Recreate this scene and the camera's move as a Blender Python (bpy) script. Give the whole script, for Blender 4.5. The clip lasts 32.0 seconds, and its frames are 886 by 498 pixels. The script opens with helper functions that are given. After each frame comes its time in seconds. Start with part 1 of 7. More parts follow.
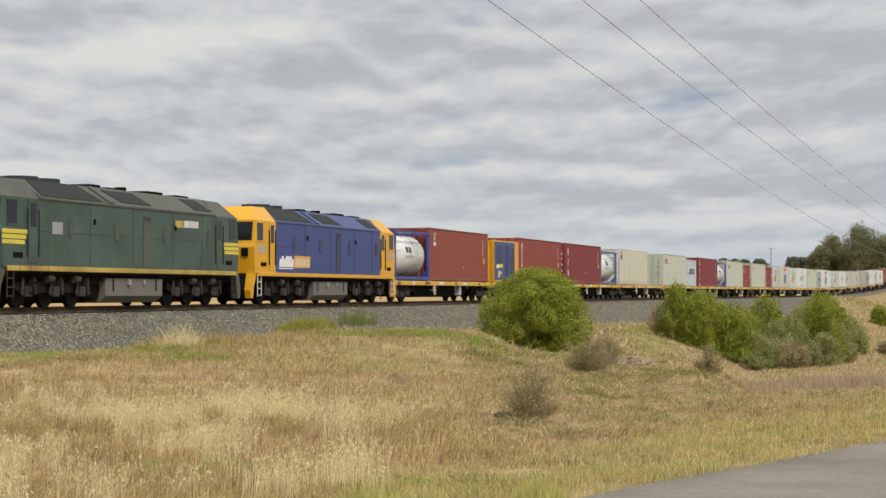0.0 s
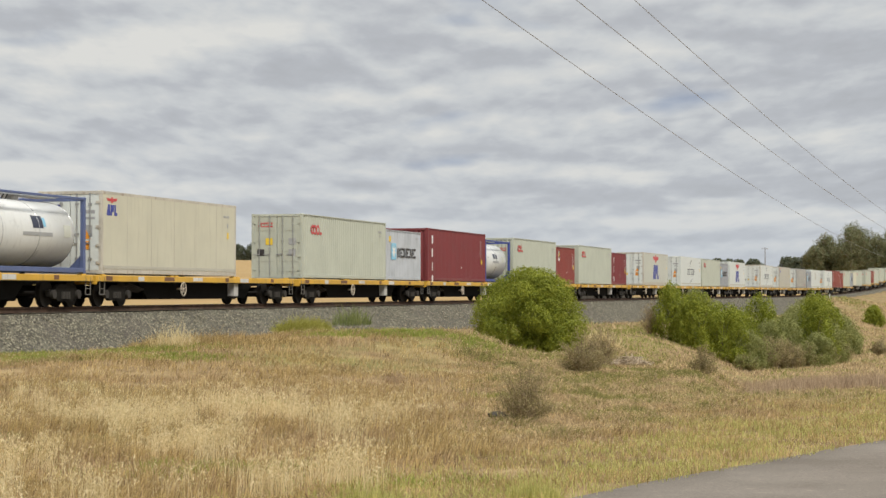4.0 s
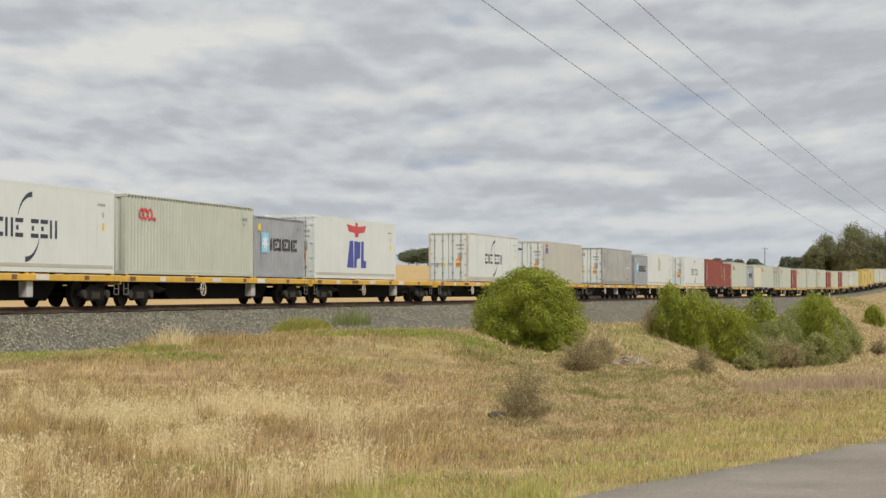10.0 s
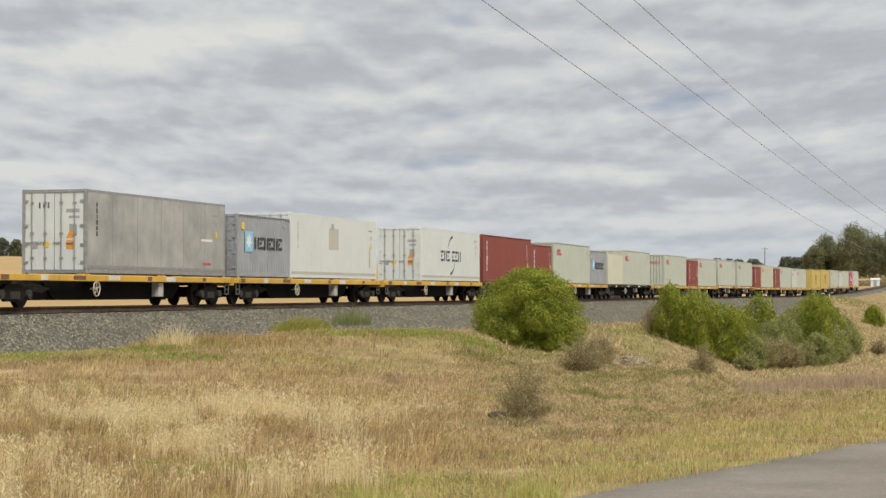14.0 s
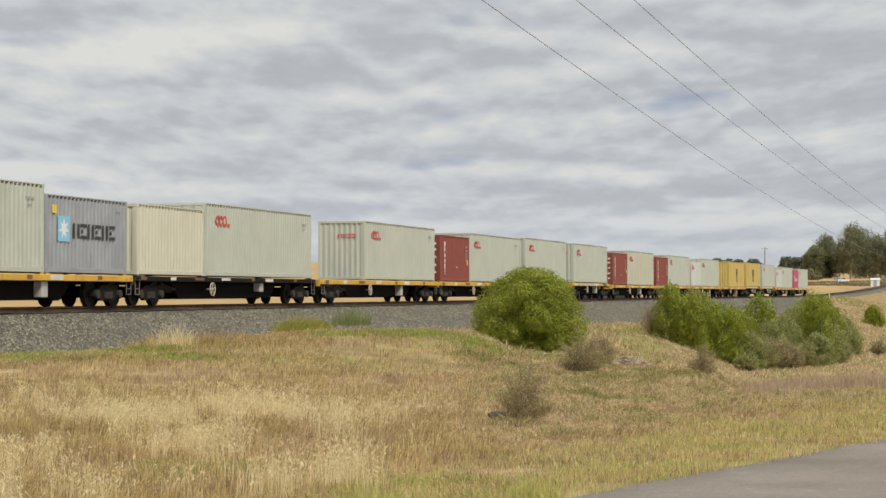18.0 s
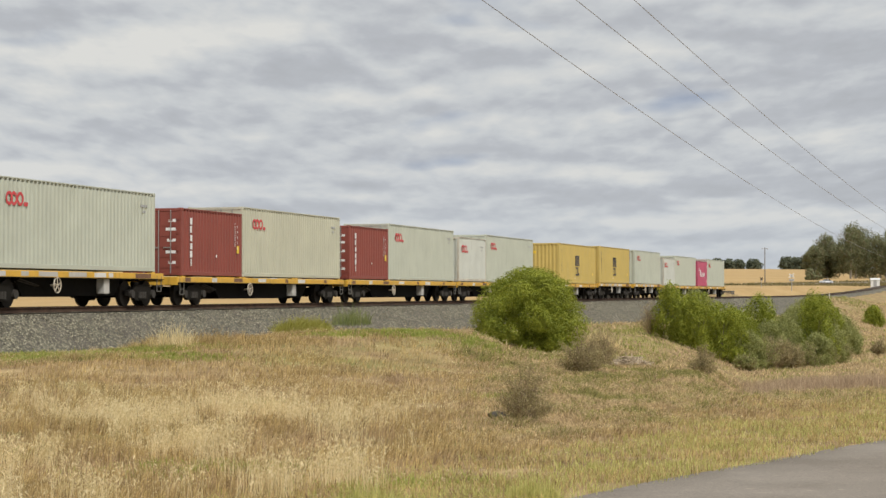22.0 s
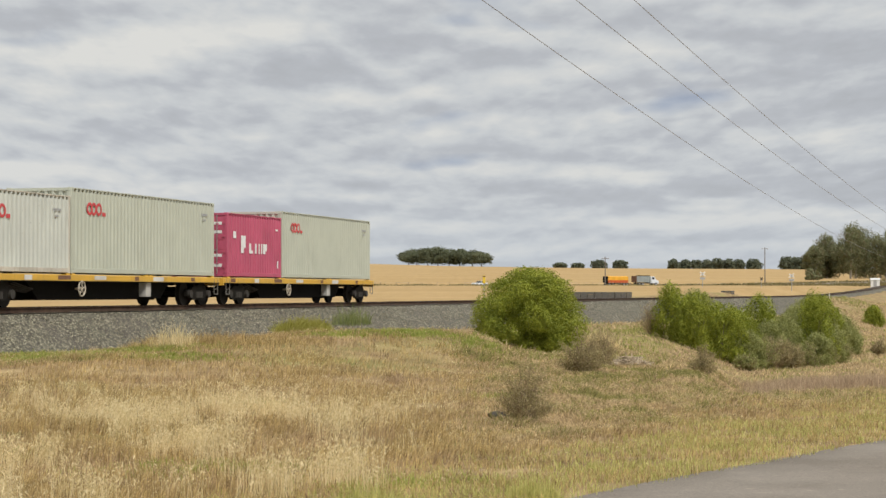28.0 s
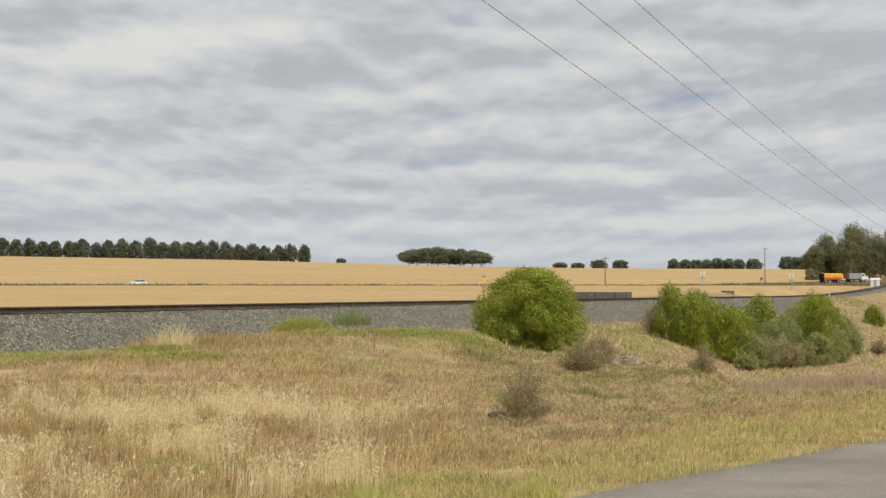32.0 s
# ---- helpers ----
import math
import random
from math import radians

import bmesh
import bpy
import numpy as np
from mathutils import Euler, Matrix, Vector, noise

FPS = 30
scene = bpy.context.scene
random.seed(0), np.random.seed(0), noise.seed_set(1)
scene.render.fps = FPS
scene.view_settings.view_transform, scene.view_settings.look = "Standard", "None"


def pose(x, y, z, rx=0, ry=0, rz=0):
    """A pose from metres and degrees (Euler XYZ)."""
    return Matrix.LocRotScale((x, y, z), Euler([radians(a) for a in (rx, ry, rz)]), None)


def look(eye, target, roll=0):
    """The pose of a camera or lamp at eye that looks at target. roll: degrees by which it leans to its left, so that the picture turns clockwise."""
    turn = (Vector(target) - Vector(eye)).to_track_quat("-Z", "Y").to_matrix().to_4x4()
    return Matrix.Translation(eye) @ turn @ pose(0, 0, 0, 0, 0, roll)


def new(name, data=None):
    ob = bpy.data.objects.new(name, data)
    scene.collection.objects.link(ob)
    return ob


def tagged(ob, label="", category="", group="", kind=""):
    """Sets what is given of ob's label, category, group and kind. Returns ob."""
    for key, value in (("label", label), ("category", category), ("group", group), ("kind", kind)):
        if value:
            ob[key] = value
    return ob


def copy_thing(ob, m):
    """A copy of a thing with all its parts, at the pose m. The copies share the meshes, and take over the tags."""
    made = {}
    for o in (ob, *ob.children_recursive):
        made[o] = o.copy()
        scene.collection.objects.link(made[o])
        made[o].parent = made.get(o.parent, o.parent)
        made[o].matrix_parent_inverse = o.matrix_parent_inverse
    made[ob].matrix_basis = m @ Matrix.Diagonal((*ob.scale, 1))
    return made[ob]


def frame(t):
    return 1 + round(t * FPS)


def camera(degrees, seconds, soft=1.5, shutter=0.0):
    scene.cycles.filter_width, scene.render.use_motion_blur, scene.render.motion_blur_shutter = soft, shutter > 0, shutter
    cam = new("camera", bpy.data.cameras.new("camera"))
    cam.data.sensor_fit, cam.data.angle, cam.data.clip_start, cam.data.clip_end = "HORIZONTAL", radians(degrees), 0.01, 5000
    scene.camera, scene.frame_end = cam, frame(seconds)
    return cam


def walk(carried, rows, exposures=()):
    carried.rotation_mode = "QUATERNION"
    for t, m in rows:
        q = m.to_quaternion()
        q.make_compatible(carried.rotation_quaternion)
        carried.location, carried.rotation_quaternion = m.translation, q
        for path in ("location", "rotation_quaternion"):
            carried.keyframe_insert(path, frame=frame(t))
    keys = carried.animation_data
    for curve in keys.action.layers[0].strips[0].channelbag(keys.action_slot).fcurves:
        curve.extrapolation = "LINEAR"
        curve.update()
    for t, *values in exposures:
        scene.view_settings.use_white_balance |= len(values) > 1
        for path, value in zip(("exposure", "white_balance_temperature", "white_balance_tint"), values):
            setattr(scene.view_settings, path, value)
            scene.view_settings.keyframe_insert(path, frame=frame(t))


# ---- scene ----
# ---------------------------------------------------------------- camera
cam = camera(26.256, 32.0, soft=1.5)
EYE = 0.39                      # height of the lens over the rail head


def aim(yaw):
    return pose(0, 0, EYE, 91.31, 0, yaw)


PAN = ((0, 0.179), (0.5, 0.114), (1, 0.072), (1.5, 0.051), (2, 0.036), (2.5, 0.022), (3, 0.015), (3.5, 0.010), (5.5, 0.0), (18, 0.0), (32, 0.0))
walk(cam, [(t, aim(a)) for t, a in PAN])

# ---------------------------------------------------------------- world, sun
scene.view_settings.exposure = 0.0


def nodes_of(owner):
    owner.use_nodes = True
    tree = owner.node_tree
    tree.nodes.clear()
    return tree


def node(tree, kind, links=None, **values):
    n = tree.nodes.new(kind)
    for key, value in values.items():
        if key in ("operation", "blend_type", "data_type", "sky_type", "sun_disc", "sun_elevation", "sun_rotation",
                   "noise_dimensions", "interpolation_type", "clamp", "feature", "vector_type"):
            if key == "operation":
                n.operation = value
            elif key == "blend_type":
                n.blend_type = value
            elif key == "data_type":
                n.data_type = value
            elif key == "sky_type":
                n.sky_type = value
            elif key == "sun_disc":
                n.sun_disc = value
            elif key == "sun_elevation":
                n.sun_elevation = value
            elif key == "sun_rotation":
                n.sun_rotation = value
            elif key == "noise_dimensions":
                n.noise_dimensions = value
            elif key == "feature":
                n.feature = value
        else:
            n.inputs[key.replace("_", " ")].default_value = value
    for key, source in (links or {}).items():
        tree.links.new(source, n.inputs[key])
    return n


def ramp(tree, source, *stops):
    n = tree.nodes.new("ShaderNodeValToRGB")
    el = n.color_ramp.elements
    while len(el) < len(stops):
        el.new(0.5)
    for e, (at, col) in zip(el, stops):
        e.position = at
        e.color = (*col, 1) if len(col) == 3 else col
    tree.links.new(source, n.inputs[0])
    return n


def maths(tree, op, a, b=0.0):
    n = tree.nodes.new("ShaderNodeMath")
    n.operation = op
    for k, v in ((0, a), (1, b)):
        if isinstance(v, (int, float)):
            n.inputs[k].default_value = v
        else:
            tree.links.new(v, n.inputs[k])
    return n.outputs[0]


def mix(tree, fac, a, b, blend="MIX"):
    n = tree.nodes.new("ShaderNodeMix")
    n.data_type = "RGBA"
    n.blend_type = blend
    for k, v in ((0, fac), (6, a), (7, b)):
        if isinstance(v, (int, float)):
            n.inputs[k].default_value = v
        elif isinstance(v, tuple):
            n.inputs[k].default_value = (*v, 1)
        else:
            tree.links.new(v, n.inputs[k])
    return n.outputs[2]


def build_world():
    """Broken stratocumulus under a pale blue sky: a flat cloud deck in perspective, heaps lit on top and grey beneath."""
    world = bpy.data.worlds.new("sky")
    scene.world = world
    t = nodes_of(world)
    co = node(t, "ShaderNodeTexCoord")
    sep = node(t, "ShaderNodeSeparateXYZ", {"Vector": co.outputs["Generated"]})
    up = maths(t, "MAXIMUM", sep.outputs["Z"], 0.0)
    ahead = maths(t, "MULTIPLY", sep.outputs["Y"], 0.9)
    px = maths(t, "MULTIPLY", maths(t, "DIVIDE", sep.outputs["X"], maths(t, "ADD", up, 0.15)), 1.5)
    py = maths(t, "MULTIPLY", maths(t, "LOGARITHM", maths(t, "ADD", up, 0.075), math.e), -2.3)
    deck = node(t, "ShaderNodeCombineXYZ", {"X": px, "Y": py, "Z": ahead})

    def layer(dy, scale, detail, z, rough=0.5, stretch=1.0):
        v = node(t, "ShaderNodeVectorMath", {0: deck.outputs[0]})
        v.inputs[1].default_value = (1.3, dy, z)
        w = node(t, "ShaderNodeVectorMath", {0: v.outputs[0]}, operation="MULTIPLY")
        w.inputs[1].default_value = (stretch, 1.0, 1.0)
        return node(t, "ShaderNodeTexNoise", {"Vector": w.outputs[0]}, Scale=scale, Detail=detail, Roughness=rough, Distortion=0.0).outputs[0]

    def heaps(dy, scale, z, stretch):
        """Rounded cauliflower heaps with creases between them."""
        n = layer(dy, scale, 4.5, z, 0.52, stretch)
        return maths(t, "ABSOLUTE", maths(t, "SUBTRACT", maths(t, "MULTIPLY", n, 2.0), 1.0))

    def relief(dy):
        rows = maths(t, "MULTIPLY", layer(dy, 2.3, 3.0, 0.0, 0.45, 0.45), 1.3)
        lumps = maths(t, "MULTIPLY", heaps(dy, 4.0, 4.0, 0.95), -0.40)
        return maths(t, "ADD", rows, lumps)
    # what thickens downwards is a sunlit top, what thins downwards a shaded base
    light = maths(t, "SUBTRACT", relief(0.06), relief(-0.06))
    broad = layer(0.0, 0.95, 3.0, 7.0, 0.55, 0.8)
    body = layer(0.0, 2.3, 3.0, 0.0, 0.45, 0.45)
    fine = layer(0.0, 8.0, 4.0, 3.0)
    tone = maths(t, "ADD", maths(t, "MULTIPLY", light, 1.1), 0.565)
    tone = maths(t, "SUBTRACT", tone, maths(t, "MULTIPLY", maths(t, "SUBTRACT", body, 0.5), 0.30))
    tone = maths(t, "SUBTRACT", tone, maths(t, "MULTIPLY", maths(t, "SUBTRACT", broad, 0.5), 0.50))
    tone = maths(t, "ADD", tone, maths(t, "MULTIPLY", maths(t, "SUBTRACT", fine, 0.5), 0.14))
    grey = ramp(t, tone, (0.22, (0.42, 0.437, 0.462)), (0.44, (0.478, 0.498, 0.53)), (0.60, (0.58, 0.602, 0.618)), (0.82, (0.71, 0.71, 0.685)))
    thin = maths(t, "ADD", maths(t, "MULTIPLY", body, 0.5), maths(t, "MULTIPLY", layer(0.0, 1.3, 3.0, 2.0, 0.55), 0.5))
    cover = ramp(t, thin, (0.355, (0.58, 0.58, 0.58)), (0.41, (1, 1, 1)))
    high = node(t, "ShaderNodeVectorMath", {0: co.outputs["Generated"]})
    high.inputs[1].default_value = (0, 0, 0.5)
    sky = node(t, "ShaderNodeTexSky", {"Vector": high.outputs[0]}, sky_type="NISHITA", sun_disc=False, sun_elevation=radians(50), sun_rotation=radians(149))
    blue = node(t, "ShaderNodeBackground", {"Color": sky.outputs[0]}, Strength=0.15)
    haze = ramp(t, up, (0.0, (1, 1, 1)), (0.05, (0.22, 0.22, 0.22)), (0.13, (0, 0, 0)))
    cloud = mix(t, maths(t, "MULTIPLY", haze.outputs[0], 0.75), grey.outputs[0], (0.535, 0.58, 0.63))
    # an overcast sky grows brighter towards the zenith
    lift = maths(t, "ADD", maths(t, "MULTIPLY", maths(t, "MAXIMUM", maths(t, "SUBTRACT", up, 0.16), 0.0), 1.3), 1.0)
    cloud = mix(t, 1.0, cloud, node(t, "ShaderNodeCombineColor", {"Red": lift, "Green": lift, "Blue": lift}).outputs[0], "MULTIPLY")
    white = node(t, "ShaderNodeBackground", {"Color": cloud}, Strength=1.0)
    thick = maths(t, "MAXIMUM", cover.outputs[0], ramp(t, up, (0.045, (1, 1, 1)), (0.085, (0, 0, 0))).outputs[0])
    both = node(t, "ShaderNodeMixShader", {0: thick, 1: blue.outputs[0], 2: white.outputs[0]})
    out = node(t, "ShaderNodeOutputWorld", {"Surface": both.outputs[0]})
    return out


build_world()
sun = new("sun", bpy.data.lights.new("sun", "SUN"))
sun.data.energy = 2.55
sun.data.angle = radians(12)
sun.data.color = (1.0, 0.97, 0.92)
sun.matrix_world = look((40, -66, 88), (0, 0, 0))

# ---------------------------------------------------------------- the line of the track
# The near face of the loads runs along this curve; the centre line lies HALF further off.
HALF = 1.25
BEND_AT = (-40.0, 0.0, 50.0, 100.0, 150.0, 200.0, 250.0, 420.0)
BEND = (0.0, 0.0, 0.10, 0.15, 0.085, 0.061, 0.069, 0.076)      # turn in mrad per metre
S = np.arange(-900.0, 900.0, 1.0)
_turn = np.interp(S, BEND_AT, BEND) * 1e-3
_turn[S > 420] = 0.0
TH = np.cumsum(_turn)
TH = TH - np.interp(0.0, S, TH) + 0.2795
NX, NY = np.cumsum(np.sin(TH)), np.cumsum(np.cos(TH))
NX = NX - np.interp(0.0, S, NX) - 13.763 - HALF * math.cos(0.2795)
NY = NY - np.interp(0.0, S, NY) + 58.821 + HALF * math.sin(0.2795)


RAIL = -0.10                    # level stretch of the rail head


def rise(s):
    """Height of the rail head along the line."""
    s = np.asarray(s, float)
    q = np.clip(s - 230.0, 0, 165.0)
    return RAIL + 6.9e-5 * q * q + np.clip(s - 395.0, 0, 300) * 0.0125


def on_track(s, side=0.0, z=0.0):
    """A place beside the centre line: side is to the camera's side."""
    th = float(np.interp(s, S, TH))
    return (float(np.interp(s, S, NX)) + side * math.cos(th), float(np.interp(s, S, NY)) - side * math.sin(th), float(rise(s)) + z)


def track_pose(s):
    th = float(np.interp(s, S, TH))
    x, y, z = on_track(s)
    return pose(x, y, z, 0, 0, 90 - math.degrees(th))


SPEED_AT = (0.0, 8.0, 16.0, 24.0, 32.0)
SPEED = (23.10, 22.575, 21.712, 20.70, 19.865)
_tt = np.arange(0, 32.001, 0.05)
_vv = np.interp(_tt, SPEED_AT, SPEED)
_dd = np.concatenate([[0], np.cumsum((_vv[1:] + _vv[:-1]) * 0.025)])


def gone(t):
    """How far the train has run by t seconds."""
    return float(np.interp(t, _tt, _dd))


# ---------------------------------------------------------------- ground heights
def smooth(v, a, b):
    k = np.clip((np.asarray(v, float) - a) / (b - a), 0, 1)
    return k * k * (3 - 2 * k)


def wave(x, y, size, seed):
    """Smooth pseudo-random undulation from a few sines."""
    r = random.Random(seed)
    z = 0
    for k in range(5):
        a, f, p = r.uniform(0, 6.28), r.uniform(0.6, 1.7) / size, r.uniform(0, 6.28)
        z = z + np.sin((x * math.cos(a) + y * math.sin(a)) * f * 6.28 + p)
    return z / 5


ROAD_P, ROAD_D = Vector((1.05, 15.6)), Vector((4.01, 6.1)).normalized()      # near road: its far edge
FAR_A, FAR_B = Vector((-76.6, 474.0)), Vector((132.2, 594.5))               # highway behind the paddock
FAR_D = (FAR_B - FAR_A).normalized()


def lateral(x, y):
    """Offset from the centre line to the camera's side, and the distance along the line."""
    s = np.interp(y, NY, S)
    th = np.interp(y, NY, TH)
    return (x - np.interp(y, NY, NX)) * np.cos(th), s


def ground_z(x, y):
    x, y = np.asarray(x, float), np.asarray(y, float)
    u, s = lateral(x, y)
    # camera's side: verge, low berm, ditch, embankment
    near = -1.42 + 0.05 * wave(x, y, 6, 3) + 0.02 * wave(x, y, 1.7, 4)
    berm = np.interp(s, (-26, -15, 3, 30, 45), (0.0, 0.56, 0.42, 0.12, 0.0))
    near = near + berm * np.exp(-((u - 13.5) / 4.2) ** 2)
    spur = np.where(x < 0.6, np.exp(-((x - 0.6) / 3.9) ** 2), np.exp(-((x - 0.6) / 1.45) ** 2))
    near = near + 0.50 * spur * np.exp(-((y - 49.3) / 3.2) ** 2)
    humps = smooth(x / np.maximum(y, 5.0), 0.0, 0.05) * smooth(y, 22, 28) * (1 - smooth(y, 70, 95)) * smooth(u, 6, 10)
    near = near + humps * (0.12 * wave(x, y * 0.55, 2.6, 5) + 0.07 * wave(x, y * 0.6, 1.0, 6))
    start = 16.0 - 2.7 * np.clip(u - 12.0, 0, 17)
    ditch = smooth(s, start, start + 30)
    near = near - 0.40 * smooth(s, 0, 40) * smooth(u, 3, 8) - ditch * 1.75 * smooth(u, 10, 18)
    near = near - 0.5 * smooth(s, 20, 110)
    # the made road keeps its level
    off = (x - ROAD_P.x) * ROAD_D.y - (y - ROAD_P.y) * ROAD_D.x
    near = near - 0.45 * smooth(-off, 5.2, 9.0) * smooth(x / np.maximum(y, 5.0), 0.13, 0.165) * (y > 5)
    verge = smooth(off, -5.0, -0.3) * (1 - smooth(y, 26, 36))
    near = near * (1 - verge) + (-1.30) * verge
    # behind the line: level paddock, then a long rise to the ridge
    bearing = x / np.maximum(y, 30.0)
    ridge = np.interp(bearing, (-0.4, -0.233, -0.114, -0.06, 0.0, 0.08, 0.19, 0.4), (23.0, 19.1, 18.3, 17.1, 15.6, 14.9, 15.3, 16.3))
    f = (x - FAR_A.x) * FAR_D.y - (y - FAR_A.y) * FAR_D.x      # right of the highway
    far_base = -0.78 + 2.8 * smooth(y, 55, 470) + 3.0 * smooth(y, 545, 650)
    hill = smooth(-f, 8, 620) * (ridge - 3.8)
    drop = np.clip(-f - 640, 0, 3000) * 0.02
    far = far_base + hill - drop + 0.03 * wave(x, y, 30, 8)
    climb = smooth(s, 190, 250)
    side = np.maximum(smooth(-u, 2.0, 11.0) * climb + smooth(-u, 1.0, 4.0) * (1 - climb), smooth(y, 640, 720))
    base = np.where(u > 0, near, near * (1 - climb) + (rise(s) - 0.95) * climb)
    z = base * (1 - side) + far * side
    bed = (1 - smooth(np.abs(u), 2.0, 3.2)) * (y < 700)
    lift = (rise(s) - RAIL) * (1 - smooth(u, 12, 60)) + 1.2 * smooth(s, 190, 300) * (1 - smooth(np.abs(u - 6), 4, 10))
    z = z + lift * (u > 0) * (y < 700)
    # towards the crossing the turf climbs to the ballast edge
    turf = (rise(s) - 0.42 - 0.22 * np.clip(u - 2.6, 0, 9)) - 99 * (1 - smooth(s, 205, 240)) * (s < 240) - 99 * (u < 2.4) - 99 * (u > 9)
    z = np.maximum(z, np.where(y < 700, turf, -99))
    z = z * (1 - bed) + (-0.95 + rise(s)) * bed
    return np.where(y > -40, z, -1.35)


def gz(x, y):
    return float(ground_z(np.array([x]), np.array([y]))[0])


# ---------------------------------------------------------------- materials
def material(name):
    m = bpy.data.materials.new(name)
    return m, nodes_of(m)


def finish(t, colour, rough=0.6, metal=0.0, bump=None, strength=0.2, dist=0.02, spec=0.5, trans=0.0):
    b = t.nodes.new("ShaderNodeBsdfPrincipled")
    for key, v in (("Base Color", colour), ("Roughness", rough), ("Metallic", metal), ("Specular IOR Level", spec), ("Transmission Weight", trans)):
        if isinstance(v, tuple):
            b.inputs[key].default_value = (*v, 1)
        elif isinstance(v, (int, float)):
            b.inputs[key].default_value = v
        else:
            t.links.new(v, b.inputs[key])
    if bump is not None:
        n = t.nodes.new("ShaderNodeBump")
        n.inputs["Strength"].default_value = strength
        n.inputs["Distance"].default_value = dist
        t.links.new(bump, n.inputs["Height"])
        t.links.new(n.outputs[0], b.inputs["Normal"])
    o = t.nodes.new("ShaderNodeOutputMaterial")
    t.links.new(b.outputs[0], o.inputs["Surface"])
    return b


def coords(t, scale=(1, 1, 1), space="Object"):
    co = t.nodes.new("ShaderNodeTexCoord")
    mp = t.nodes.new("ShaderNodeMapping")
    mp.inputs["Scale"].default_value = scale
    t.links.new(co.outputs[space], mp.inputs["Vector"])
    return mp.outputs[0]


def noise_at(t, vec, scale, detail=3.0, rough=0.55, random_w=False):
    n = t.nodes.new("ShaderNodeTexNoise")
    n.inputs["Scale"].default_value = scale
    n.inputs["Detail"].default_value = detail
    n.inputs["Roughness"].default_value = rough
    t.links.new(vec, n.inputs["Vector"])
    if random_w:
        n.noise_dimensions = "4D"
        info = t.nodes.new("ShaderNodeObjectInfo")
        t.links.new(maths(t, "MULTIPLY", info.outputs["Random"], 40.0), n.inputs["W"])
    return n.outputs[0]


def paint(name, rgb, rough=0.55, metal=0.0, dirt=(0.12, 0.09, 0.06), dirty=0.5, fade=0.15):
    """Weathered paint: cloudy fading, streaks that run down, specks of grime."""
    m, t = material(name)
    v = coords(t)
    cloudy = noise_at(t, v, 0.9, 4.0, 0.6, True)
    pale = tuple(min(1, c * (1 + fade) + 0.03 * fade) for c in rgb)
    dull = tuple(c * (1 - fade) for c in rgb)
    base = ramp(t, cloudy, (0.3, dull), (0.7, pale)).outputs[0]
    streak = noise_at(t, coords(t, (5, 5, 0.35)), 1.3, 4.0, 0.6, True)
    mask = ramp(t, streak, (0.56, (0, 0, 0)), (0.80, (1, 1, 1))).outputs[0]
    base = mix(t, maths(t, "MULTIPLY", mask, dirty), base, dirt)
    speck = ramp(t, noise_at(t, v, 14.0, 2.0), (0.66, (0, 0, 0)), (0.74, (1, 1, 1))).outputs[0]
    base = mix(t, maths(t, "MULTIPLY", speck, dirty * 0.5), base, dirt)
    r = ramp(t, cloudy, (0.3, (rough * 0.85,) * 3), (0.7, (min(1, rough * 1.2),) * 3)).outputs[0]
    finish(t, base, r, metal, noise_at(t, v, 5.0, 3.0), 0.12, 0.01, spec=0.35)
    return m


def plain(name, rgb, rough=0.6, metal=0.0, vary=0.2, scale=6.0, bump=0.2, spec=0.5):
    m, t = material(name)
    v = coords(t)
    n = noise_at(t, v, scale, 5.0, 0.6, True)
    base = ramp(t, n, (0.3, tuple(c * (1 - vary) for c in rgb)), (0.7, tuple(min(1, c * (1 + vary)) for c in rgb))).outputs[0]
    finish(t, base, rough, metal, n, bump, 0.01, spec=spec)
    return m


RED = paint("oxide_red_paint", (0.235, 0.052, 0.042), dirty=0.14, fade=0.10)
MAROON = paint("maroon_paint", (0.19, 0.038, 0.040), dirty=0.14, fade=0.10)
BRICKRED = paint("brick_red_paint", (0.235, 0.060, 0.044), dirty=0.16, fade=0.10)
PALE = paint("pale_grey_green_paint", (0.455, 0.47, 0.385), dirty=0.22, fade=0.07)
PALE_B = paint("pale_stone_paint", (0.475, 0.465, 0.355), dirty=0.25, fade=0.07)
CREAM = paint("cream_paint", (0.57, 0.545, 0.42), dirty=0.25, fade=0.06)
REEFER = paint("white_reefer_paint", (0.64, 0.665, 0.62), rough=0.4, dirty=0.2, fade=0.05)
REEFER_B = paint("aged_white_reefer_paint", (0.53, 0.535, 0.455), rough=0.45, dirty=0.35, fade=0.07)
RUSTED = paint("rust_stained_white_paint", (0.50, 0.46, 0.38), dirt=(0.20, 0.095, 0.045), dirty=1.0, fade=0.2)
REEFER_C = paint("dull_grey_reefer_paint", (0.47, 0.445, 0.365), rough=0.4, dirty=0.35, fade=0.1)
STEELSKIN = paint("bare_steel_reefer_skin", (0.46, 0.45, 0.41), rough=0.34, metal=0.45, dirty=0.4, fade=0.25)
GREY = paint("mid_grey_paint", (0.30, 0.31, 0.32), dirty=0.35)
GREY_L = paint("light_blue_grey_paint", (0.45, 0.47, 0.49), dirty=0.35)
YELLOWBOX = paint("mustard_yellow_paint", (0.52, 0.385, 0.115), dirty=0.2, fade=0.08)
PINK = paint("magenta_paint", (0.45, 0.085, 0.145), dirty=0.2)
GENYELLOW = paint("loco_yellow_paint", (0.66, 0.335, 0.014), rough=0.4, dirty=0.25, fade=0.06)
BLUE = paint("loco_blue_paint", (0.026, 0.046, 0.185), rough=0.38, dirty=0.25, fade=0.2)
